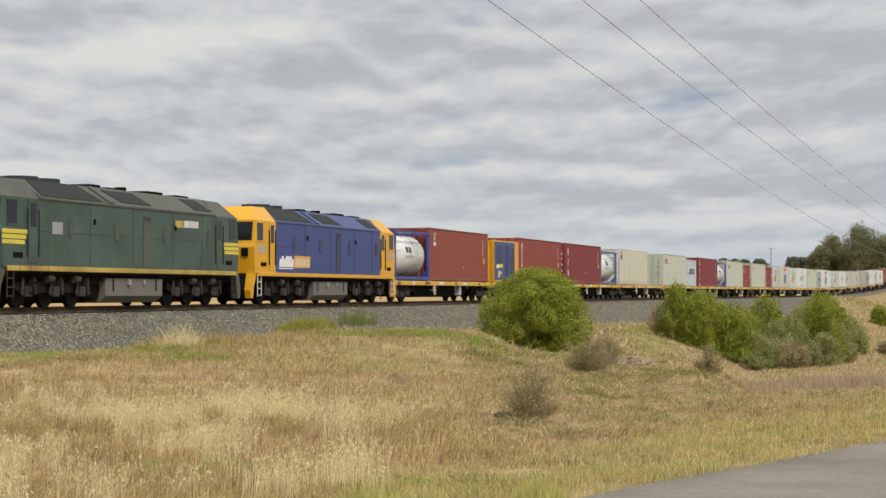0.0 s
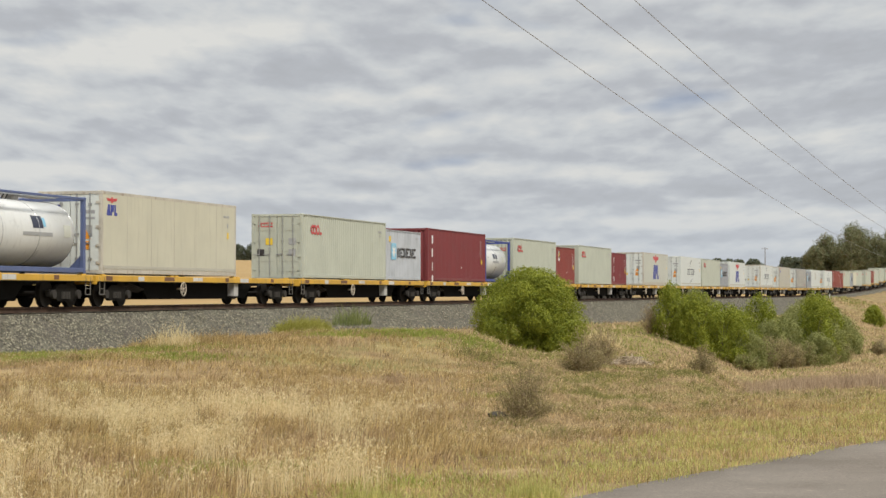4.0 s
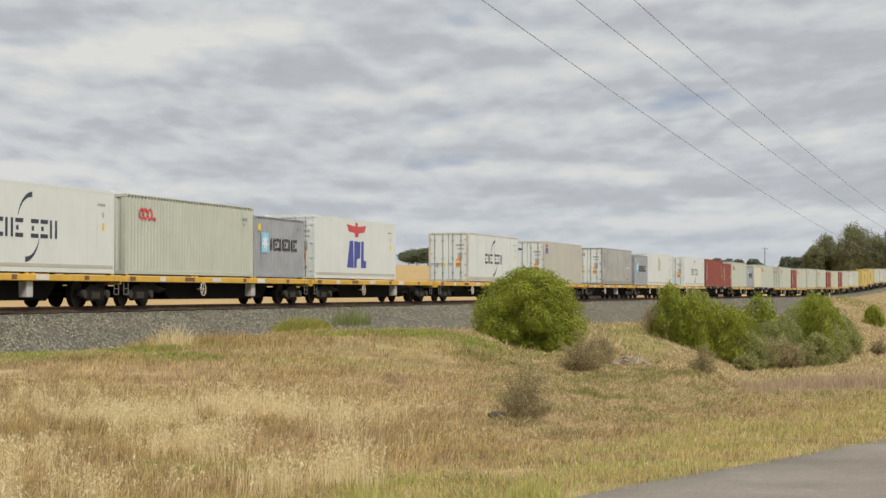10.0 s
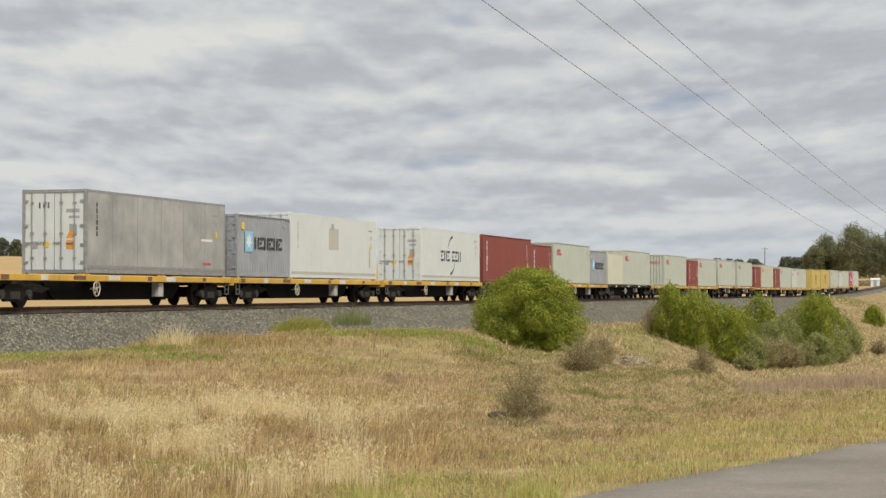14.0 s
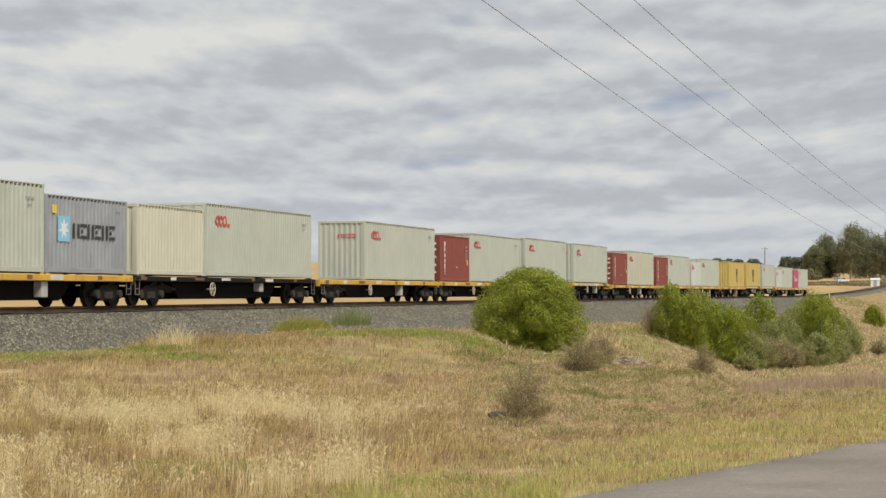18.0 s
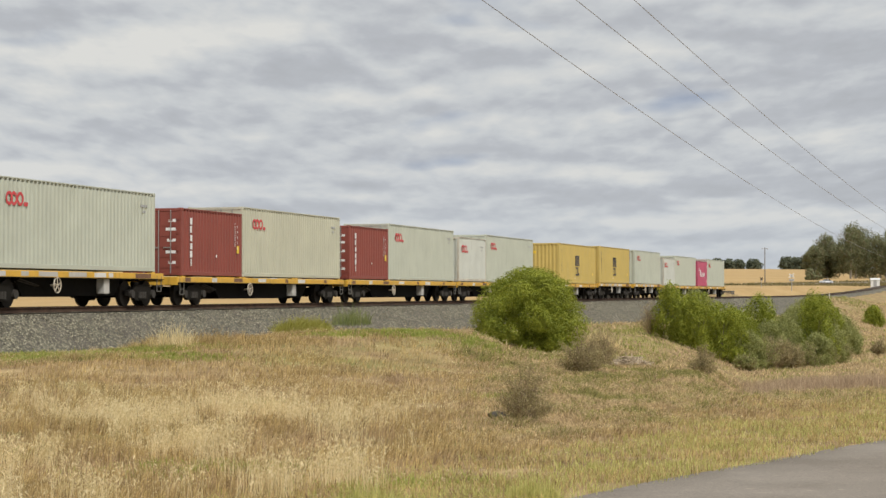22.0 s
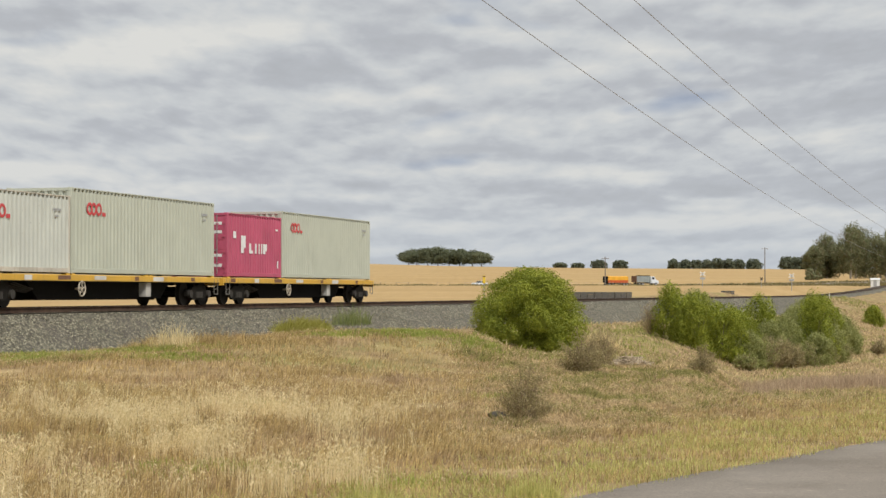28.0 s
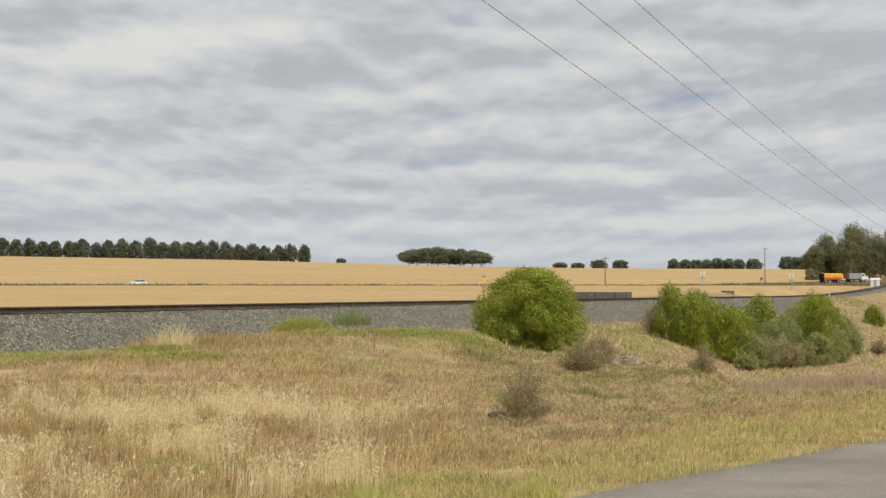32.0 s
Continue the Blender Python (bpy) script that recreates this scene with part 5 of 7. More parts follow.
    bm = bmesh.new()
    prism(bm, [(-1.32, 0.95), (-1.32, 0.34), (-1.05, 0.10), (1.05, 0.10), (1.32, 0.34), (1.32, 0.95)], "x", 7.35, 12.0)
    tank = part("fuel_tank", bm, TANKGREY, w, "dusty grey fuel tank")
    box_parts("filler_neck", ((9.0, 9.25, -1.40, -1.3, 0.72, 0.92), (10.3, 10.45, -1.38, -1.3, 0.75, 0.9),), STEEL, tank)
    box_parts("tank_strap", ((7.9, 7.98, -1.335, 1.335, 0.5, 0.93), (11.4, 11.48, -1.335, 1.335, 0.5, 0.93),), BLACK, tank)
    tube_parts("air_reservoir", (((6.2, -1.05, 0.82), (7.2, -1.05, 0.82), 0.13), ((6.2, 1.05, 0.82), (7.2, 1.05, 0.82), 0.13),), DARK, w, 12)
    for xc in (3.85, L - 3.85):
        bm = bmesh.new()
        for y in (-1.12, 1.12):
            prism(bm, [(xc - 2.6, 0.62), (xc - 2.2, 0.48), (xc + 2.2, 0.48), (xc + 2.6, 0.62), (xc + 2.6, 0.84), (xc - 2.6, 0.84)], "y", y - 0.08, y + 0.08)
        for dx in (-0.95, 0.95):
            box(bm, xc + dx - 0.18, xc + dx + 0.18, -1.1, 1.1, 0.5, 0.82)
        bg = part("bogie", bm, DARK, w)
        for dx in (-1.85, 0.0, 1.85):
            wheelset(bg, xc + dx, 0.5)
            box_parts("axle_box", ((xc + dx - 0.2, xc + dx + 0.2, -1.32, -1.16, 0.34, 0.68), (xc + dx - 0.2, xc + dx + 0.2, 1.16, 1.32, 0.34, 0.68),), SPRING, bg, 0.03)
            tube_parts("damper", (((xc + dx + 0.42, -1.28, 0.42), (xc + dx + 0.34, -1.28, 0.98), 0.06), ((xc + dx - 0.42, -1.28, 0.42), (xc + dx - 0.36, -1.28, 0.95), 0.05),), SPRING, bg, 8)
            tube_parts("coil_spring", (((xc + dx - 0.3, -1.2, 0.70), (xc + dx - 0.3, -1.2, 0.95), 0.1), ((xc + dx + 0.2, -1.2, 0.70), (xc + dx + 0.2, -1.2, 0.95), 0.1),), DARK, bg, 10)
            part("sand_pipe", tubes(((xc + dx + 0.62, -1.1, 0.16), (xc + dx + 0.72, -1.15, 0.9), 0.025), seg=6), BLACK, bg)
        tube_parts("brake_cylinder", (((xc - 0.75, -1.32, 0.92), (xc - 0.35, -1.32, 0.92), 0.13), ((xc + 1.1, -1.32, 0.92), (xc + 1.5, -1.32, 0.92), 0.13),), SPRING, bg, 12)
    for ob in w.children:
        if not ob.name.startswith(("bogie", "traction", "coupler", "air_hose")):
            ob.matrix_basis = pose(0, 0, 0.03)
    return w


def make_up_train():
    """The consist from the leading engine back: places are the front faces along the train."""
    TRAIN.append((loco("dark green diesel locomotive with yellow lining, sooty roof", GREEN, GREEN_ROOF, GREEN, WORNYELLOW, True), -0.55, 0))
    TRAIN.append((loco("blue diesel locomotive with yellow cab ends", BLUE, BLUE_ROOF, GENYELLOW, GENYELLOW, False), 20.2, 0))
    long_y, long_d, short_y = flat_wagon(18.33), flat_wagon(18.33, False), flat_wagon(12.19)
    for ob in short_y.children:      # the short wagons ride higher
        if not ob.name.startswith(("bogie", "coupler", "air_hose")):
            ob.matrix_basis = pose(0, 0, 0.11)
    swan = [(2.3, 2.75, 1.45, 1.75, INK), (2.85, 3.3, 1.45, 1.75, INK), (2.2, 3.6, 1.18, 1.32, INKGREY), (0.9, 1.3, 1.5, 1.56, INKGREY), (4.4, 5.0, 1.25, 1.6, REEFER_B)]
    ocean = [(2.6, 3.3, 1.45, 1.85, INK), (3.32, 3.5, 1.5, 1.8, INKSKY), (1.9, 3.9, 1.2, 1.32, INKGREY), (4.7, 5.2, 1.2, 1.6, REEFER_B)]
    kinds = {
        "tank_w": lambda: tank_container("white tank container in a blue frame, dark lettering", FRAMEBLUE, swan),
        "tank_o": lambda: tank_container("white tank container in a dull blue frame", paint("dull_blue_frame_paint", (0.10, 0.13, 0.25)), ocean),
        "red_a": lambda: red_box(UNIT40, BRICKRED, "corrugated", 0, "oxide red long corrugated container with small dark logo"),
        "red_b": lambda: red_box(UNIT40, RED, "door", 7, "oxide red long container with white upright lettering"),
        "red_c": lambda: red_box(UNIT40, MAROON, "door", 3, "maroon long container with white lettering blocks"),
        "red_d": lambda: red_box(UNIT40, MAROON, "corrugated", 4, "maroon long corrugated container with white upright lettering"),
        "red_e": lambda: red_box(UNIT40, BRICKRED, "door", 6, "brick red long container with white upright lettering"),
        "red_s": lambda: red_box(UNIT20, RED, "corrugated", 0, "oxide red short container with small dark logo"),
        "red_t": lambda: red_box(UNIT20, MAROON, "corrugated", 3, "maroon short container with white lettering blocks"),
        "red_u": lambda: red_box(UNIT20, BRICKRED, "door", 6, "brick red short container with white upright lettering"),
        "gen": generator_box,
        "cream": lambda: reefer(CREAM, "smooth", "cream refrigerated container with faded side", "small", trim=RUSTED),
        "stone_d": lambda: stone_box(UNIT40, "door"),
        "stone_c": lambda: stone_box(UNIT40, "corrugated"),
        "stone_b": lambda: stone_box(UNIT40, "door", HC, PALE_B),
        "stone_s": lambda: stone_box(UNIT20, "corrugated", ST, paint("bleached_pale_paint", (0.53, 0.54, 0.48), dirty=0.5, fade=0.08), RUSTED),
        "cream_s": lambda: container("plain cream short corrugated container", UNIT20, ST, CREAM, "corrugated"),
        "star_l": lambda: star_box(GREY_L),
        "star_g": lambda: star_box(GREY),
        "eagle": lambda: reefer(REEFER_B, "smooth", "off-white refrigerated container with red wings logo", "eagle", trim=RUSTED),
        "eagle_w": lambda: reefer(REEFER, "smooth", "white refrigerated container with red wings logo", "eagle", trim=REEFER),
        "swoosh": lambda: reefer(REEFER, "smooth", "white refrigerated container with dark swoosh logo", "swoosh"),
        "swoosh_r": lambda: reefer(REEFER, "smooth", "white refrigerated container with dark swoosh logo, rusty edges", "swoosh", trim=RUSTED),
        "dull": lambda: reefer(REEFER_C, "smooth", "dull grey refrigerated container with small wings logo", "small", trim=RUSTED),
        "steel": lambda: reefer(STEELSKIN, "steel", "bare steel refrigerated container with white doors", "stack", trim=STEEL),
        "ghost": lambda: reefer(REEFER, "smooth", "white refrigerated container with faded patches", "ghost"),
        "mustard": mustard_box,
        "magenta": magenta_box,
    }
    plan = ((39.98, "y", "tank_w red_a"), (59.81, "y", "gen red_b"), (79.50, "y", "red_c tank_o"), (99.04, "y", "cream -"), (119.02, "y", "stone_d star_l"),
            (138.74, "y", "red_d tank_w"), (157.95, "y", "stone_c red_s"), (177.74, "y", "stone_d red_t"), (197.98, "y", "- eagle"), (217.46, "y", "- swoosh"),
            (236.71, "y", "stone_c star_g"), (256.47, "y", "eagle_w -"), (276.70, "y", "- swoosh_r"), (296.29, "y", "- dull"), (316.08, "y", "- steel"),
            (335.73, "y", "star_g ghost"), (355.66, "y", "- swoosh"), (374.89, "d", "red_e red_u"), (393.84, "y", "stone_d star_g"), (413.03, "d", "cream_s stone_d"),
            (432.87, "y", "- stone_c"), (452.35, "y", "red_u stone_d"), (472.41, "s", "stone_c"), (487.20, "s", "stone_c"), (501.79, "y", "red_u stone_b"),
            (521.54, "y", "red_u stone_d"), (541.0, "y", "stone_s stone_d"), (561.16, "y", "- mustard"), (581.33, "s", "mustard"), (596.10, "s", "stone_c"),
            (610.23, "y", "stone_s stone_c"), (629.93, "y", "magenta stone_c"))
    used, made = set(), {}
    for q, w, loads in plan:
        first = {"y": long_y, "d": long_d, "s": short_y}[w]
        ob = copy_thing(first, Matrix()) if w in used else first
        used.add(w)
        TRAIN.append((ob, q, 0))
        x = 0.0
        for k in loads.split():
            if k == "-":
                x += UNIT20 + 0.08
                continue
            if k in made:
                c = copy_thing(made[k], Matrix())
            else:
                c = made[k] = kinds[k]()
            TRAIN.append((c, (q, x), DECK + (0.11 if w == "s" else 0)))
            x += (UNIT20 if c.name.startswith("tank") or k.endswith(("_s", "_t", "_u")) or k in ("gen", "star_l", "star_g", "magenta") else UNIT40) + 0.08


make_up_train()


# ---------------------------------------------------------------- plants
def foliage(name, dark, light, dead=None, rough=0.6, tufts=0.0, thin=0.48):
    """Leaves: each island its own tone, whole boughs drift lighter and darker."""
    m, t = material(name)
    g = t.nodes.new("ShaderNodeNewGeometry")
    n = noise_at(t, coords(t), 2.2, 4.0)
    k = maths(t, "ADD", maths(t, "MULTIPLY", g.outputs["Random Per Island"], 0.36), maths(t, "MULTIPLY", n, 0.64))
    stops = [(0.25, dark), (0.68, light)]
    if tufts:
        n2 = noise_at(t, coords(t), tufts, 2.0)
        k = maths(t, "ADD", maths(t, "MULTIPLY", g.outputs["Random Per Island"], 0.30), maths(t, "ADD", maths(t, "MULTIPLY", n2, 0.45), maths(t, "MULTIPLY", n, 0.25)))
        stops = [(0.30, dark), (0.68, light)]
    base = ramp(t, k, *stops).outputs[0]
    if dead:
        old = ramp(t, g.outputs["Random Per Island"], (0.86, (0, 0, 0)), (0.9, (1, 1, 1))).outputs[0]
        base = mix(t, old, base, dead)
    b = t.nodes.new("ShaderNodeBsdfPrincipled")
    t.links.new(base, b.inputs["Base Color"])
    b.inputs["Roughness"].default_value = rough
    b.inputs["Specular IOR Level"].default_value = 0.25
    tr = t.nodes.new("ShaderNodeBsdfTranslucent")
    t.links.new(base, tr.inputs["Color"])
    mx = t.nodes.new("ShaderNodeMixShader")
    mx.inputs[0].default_value = thin
    t.links.new(b.outputs[0], mx.inputs[1])
    t.links.new(tr.outputs[0], mx.inputs[2])
    o = t.nodes.new("ShaderNodeOutputMaterial")
    t.links.new(mx.outputs[0], o.inputs["Surface"])
    return m


LEAF_BRIGHT = foliage("bright_green_leaf", (0.105, 0.14, 0.012), (0.38, 0.40, 0.05), thin=0.34)
LEAF_MID = foliage("mid_green_leaf", (0.155, 0.165, 0.042), (0.40, 0.405, 0.145), thin=0.38)
TWIG = foliage("grey_brown_twig", (0.16, 0.112, 0.068), (0.42, 0.32, 0.19), thin=0.2)
LEAF_OLIVE = foliage("dull_olive_leaf", (0.21, 0.175, 0.075), (0.49, 0.415, 0.20), thin=0.4)
VERGE = foliage("olive_verge_grass", (0.12, 0.10, 0.04), (0.32, 0.27, 0.125))
LEAF_GUM = foliage("gum_leaf", (0.085, 0.096, 0.042), (0.27, 0.275, 0.135), (0.24, 0.165, 0.09), thin=0.3)
# distant trees: aerial haze is put into these two leaf colours as extra lightness
LEAF_DARK = foliage("dark_cypress_leaf", (0.08, 0.094, 0.058), (0.21, 0.228, 0.15))
LEAF_PINE = foliage("pine_needle", (0.085, 0.098, 0.052), (0.22, 0.235, 0.135))
STRAW = foliage("straw_blade", (0.15, 0.10, 0.036), (0.74, 0.55, 0.25), rough=0.7, tufts=6.0)
STRAW_DULL = foliage("dull_brown_blade", (0.17, 0.108, 0.052), (0.72, 0.53, 0.30), rough=0.8, tufts=6.0)
OATS = foliage("pale_oat_seed", (0.60, 0.47, 0.22), (0.90, 0.77, 0.48), rough=0.6)
GRASSGREEN = foliage("fresh_grass_blade", (0.29, 0.285, 0.065), (0.70, 0.65, 0.25), rough=0.6, tufts=5.0)
WEEDGREEN = foliage("low_weed_leaf", (0.20, 0.24, 0.04), (0.42, 0.45, 0.11))
WEEDYELLOW = foliage("yellow_green_weed", (0.25, 0.245, 0.04), (0.48, 0.455, 0.12))
REED = foliage("reed_blade", (0.09, 0.13, 0.04), (0.24, 0.28, 0.10))
BROWNWEED = foliage("purple_brown_weed", (0.30, 0.21, 0.135), (0.58, 0.44, 0.29), rough=0.85)
MATBROWN = foliage("matted_dead_grass", (0.22, 0.155, 0.078), (0.82, 0.63, 0.365), rough=0.85, tufts=3.5)
MATOLIVE = foliage("olive_brown_weed", (0.13, 0.122, 0.04), (0.46, 0.42, 0.15), rough=0.8, tufts=3.5)
BANKGREEN = foliage("bank_weed_leaf", (0.17, 0.175, 0.045), (0.46, 0.45, 0.15), rough=0.8, tufts=1.2)
REEDBRIGHT = foliage("bright_reed_blade", (0.13, 0.165, 0.05), (0.34, 0.37, 0.14))
BARK = plain("grey_brown_bark", (0.16, 0.125, 0.095), 0.9, 0, 0.35, 9.0, 0.8)
BARK_PALE = plain("pale_gum_bark", (0.38, 0.34, 0.28), 0.8, 0, 0.4, 3.0, 0.5)


def blades(name, x, y, z, height, width, mat, rng, lean=0.35, parent=None, tip=0.15, bend=None):
    """Tapered bent blades of two quads each."""
    n = len(x)
    a = rng.uniform(0, 2 * np.pi, n)
    h = height
    l = h * np.abs(rng.normal(0, lean, n))
    b = rng.uniform(0, 2 * np.pi, n) if bend is None else bend
    dx, dy = np.cos(b) * l, np.sin(b) * l
    wx, wy = np.cos(a) * width * 0.5, np.sin(a) * width * 0.5
    V = np.zeros((n, 6, 3))
    for k, (f, g, w) in enumerate(((0, 0, 1.0), (0.55, 0.35, 0.8), (1.0, 1.0, tip))):
        for s, i in ((-1, 0), (1, 1)):
            V[:, 2 * k + i, 0] = x + dx * g + s * wx * w
            V[:, 2 * k + i, 1] = y + dy * g + s * wy * w
            V[:, 2 * k + i, 2] = z + h * f - (0.02 if k == 0 else 0)
    F = np.array([(0, 1, 3, 2), (2, 3, 5, 4)])
    F = (F[None] + (np.arange(n) * 6)[:, None, None]).reshape(-1, 4)
    ob = raw(name, V.reshape(-1, 3), F, mat, parent)
    top = np.stack([x + dx, y + dy, z + h], 1)
    return ob, top


def leaves(name, centres, size, mat, rng, parent=None, up=0.0, long=1.5):
    """One bent diamond leaf at each centre, at any angle."""
    n = len(centres)
    d = rng.normal(0, 1, (n, 3))
    d[:, 2] += up
    d /= np.linalg.norm(d, axis=1)[:, None]
    e = np.cross(d, rng.normal(0, 1, (n, 3)))
    e /= np.linalg.norm(e, axis=1)[:, None]
    s = (size * rng.uniform(0.6, 1.4, n))[:, None]
    V = np.stack([centres - d * s * long * 0.5, centres + e * s * 0.5, centres + d * s * long * 0.5, centres - e * s * 0.5], 1)
    F = np.arange(n * 4).reshape(-1, 4)
    return raw(name, V.reshape(-1, 3), F, mat, parent)


def sprays(name, rng, n, clumps, size, mat, parent, long=1.7, droop=0.25, ragged=0.16):
    """Leaves over the upper and outer part of each clump, lying along its surface; sprigs stand out of the rim."""
    c = np.asarray(clumps, float)
    w = c[:, 3] * c[:, 4] + c[:, 4] * c[:, 5]
    k = rng.choice(len(c), n, p=w / w.sum())
    d = rng.normal(0, 1, (n, 3))
    d[:, 2] += 0.35
    d /= np.linalg.norm(d, axis=1)[:, None]
    sprig = rng.normal(0, 1, (len(c), 26, 3))
    sprig /= np.linalg.norm(sprig, axis=2)[:, :, None]
    near = sprig[k, rng.integers(0, 26, n)]
    loose = rng.random(n) < 0.42
    d = np.where(loose[:, None], d, near + rng.normal(0, 0.16, (n, 3)))
    d /= np.linalg.norm(d, axis=1)[:, None]
    r = 0.78 + 0.26 * rng.random(n) ** 0.8
    r = np.where(loose, r, r + ragged * rng.random(n) * 2.0)[:, None]
    at = c[k, :3] + d * r * c[k, 3:]
    at[:, 2] = np.maximum(at[:, 2] - droop * np.abs(c[k, 5]) * (d[:, 0] ** 2 + d[:, 1] ** 2) * rng.random(n), 0.0)
    out = d + rng.normal(0, 0.45, (n, 3))
    out /= np.linalg.norm(out, axis=1)[:, None]
    a = np.cross(out, rng.normal(0, 1, (n, 3)))
    a /= np.linalg.norm(a, axis=1)[:, None]
    b = np.cross(out, a)
    s = (size * rng.uniform(0.6, 1.4, n))[:, None]
    V = np.stack([at - a * s * long * 0.5, at + b * s * 0.5 + out * s * 0.12, at + a * s * long * 0.5, at - b * s * 0.5 + out * s * 0.12], 1)
    return raw(name, V.reshape(-1, 3), np.arange(n * 4).reshape(-1, 4), mat, parent)


def heap_clumps(rng, n, rx, ry, h, lump, widest=0.36, tilt=0.0):
    """Boughs spread over a low dome, the widest part that far up; many small ones at the rim, a few large inside."""
    out = []
    for k in range(n):
        z = (k + 0.5) / n
        a = k * 2.39996 + rng.uniform(-0.5, 0.5)
        q = (z - widest) / (1.0 - widest) if z > widest else (widest - z) / (widest * 2.1)
        wide = math.sqrt(max(0.03, 1 - q * q))
        f = wide * (rng.uniform(0.72, 1.0) if rng.random() < 0.8 else rng.uniform(0.1, 0.6))
        r = lump * rng.uniform(0.7, 1.35)
        f = f * (1 - r * 0.55)
        out.append((rx * f * math.cos(a), ry * f * math.sin(a), h * max(0.07, z * (1 - r * 0.5)) - tilt * f * math.cos(a) * rx, rx * r, ry * r, h * r * 0.55))
    return out


def stems(bm, rng, top, n, spread, r, seg=6):
    for k in range(n):
        a = rng.uniform(0, 6.28)
        q = spread * rng.uniform(0.3, 1.0)
        mid = Vector((math.cos(a) * q * 0.4, math.sin(a) * q * 0.4, top * 0.45))
        end = Vector((math.cos(a) * q, math.sin(a) * q, top * rng.uniform(0.75, 0.95)))
        tube(bm, (math.cos(a) * r * 2, math.sin(a) * r * 2, -0.05), mid, r, seg, r * 0.7)
        tube(bm, mid, end, r * 0.7, seg, r * 0.25)


def bush(label, at, rx, ry, h, mat, n, leaf, seed, lumps=30, name="bush", group="", lump=0.30, widest=0.36, tilt=0.0, ragged=0.16):
    rng = np.random.default_rng(seed)
    b = thing(name, label, "bush", group, at=Matrix.Translation(at))
    bm = bmesh.new()
    stems(bm, rng, h * 0.8, 9, max(rx, ry) * 0.65, 0.018 * h / 2)
    part("stem", bm, BARK, b)
    sprays("crown", rng, n, heap_clumps(rng, lumps, rx, ry, h, lump, widest, tilt), leaf, mat, b, ragged=ragged)
    return b


def twiggy(label, at, rx, h, mat, n, seed, name="dry_shrub", group="", leafmat=None, leafn=0, width=0.012, leaf=0.03, slim=0.30):
    """An upright shrub: canes fan out of one root and bow over, fine twigs and sparse leaves along their outer half."""
    rng = np.random.default_rng(seed)
    b = thing(name, label, "shrub", group, at=Matrix.Translation(at))
    m = max(40, n // 22)
    th, a = np.arccos(1 - rng.random(m) * 1.02), rng.uniform(0, 2 * np.pi, m)
    k = rng.uniform(0.62, 1.06, m)
    end = np.stack([rx * np.sin(th) * np.cos(a), rx * np.sin(th) * np.sin(a), h * (slim + (1 - slim) * np.clip(np.cos(th), 0, 1))], 1) * k[:, None]
    root = end * np.array([0.14, 0.14, 0.0])
    bow = end * np.array([0.42, 0.42, 0.62])

    def along(i, f):
        f = np.asarray(f)[..., None]
        return root[i] * (1 - f) ** 2 + bow[i] * 2 * f * (1 - f) + end[i] * f * f
    f = np.linspace(0, 1, 6)
    side = np.stack([-np.sin(a + 0.7), np.cos(a + 0.7), np.zeros(m)], 1)
    V, F = np.zeros((m, 12, 3)), []
    for q, g in enumerate(f):
        c = along(np.arange(m), np.full(m, g))
        w = side * width * (1.7 - 1.3 * g)
        V[:, 2 * q], V[:, 2 * q + 1] = c - w * 0.5, c + w * 0.5
        if q < 5:
            F.append((2 * q, 2 * q + 1, 2 * q + 3, 2 * q + 2))
    F = (np.array(F)[None] + (np.arange(m) * 12)[:, None, None]).reshape(-1, 4)
    raw("cane", V.reshape(-1, 3), F, mat, b)
    i = rng.integers(0, m, n)
    c = along(i, rng.random(n) ** 0.75 * 0.75 + 0.22) + rng.normal(0, 0.055, (n, 3)) * rx
    c[:, 2] = np.maximum(c[:, 2], 0.02)
    leaves("twig_mass", c, width * 0.7, mat, rng, b, 1.2, 11.0)
    if leafn:
        i = rng.integers(0, m, leafn)
        c = along(i, rng.random(leafn) ** 0.6 * 0.72 + 0.3) + rng.normal(0, 0.075, (leafn, 3)) * rx
        c[:, 2] = np.maximum(c[:, 2], 0.03)
        leaves("crown", c, leaf, leafmat, rng, b, 0.3, 1.9)
    return b


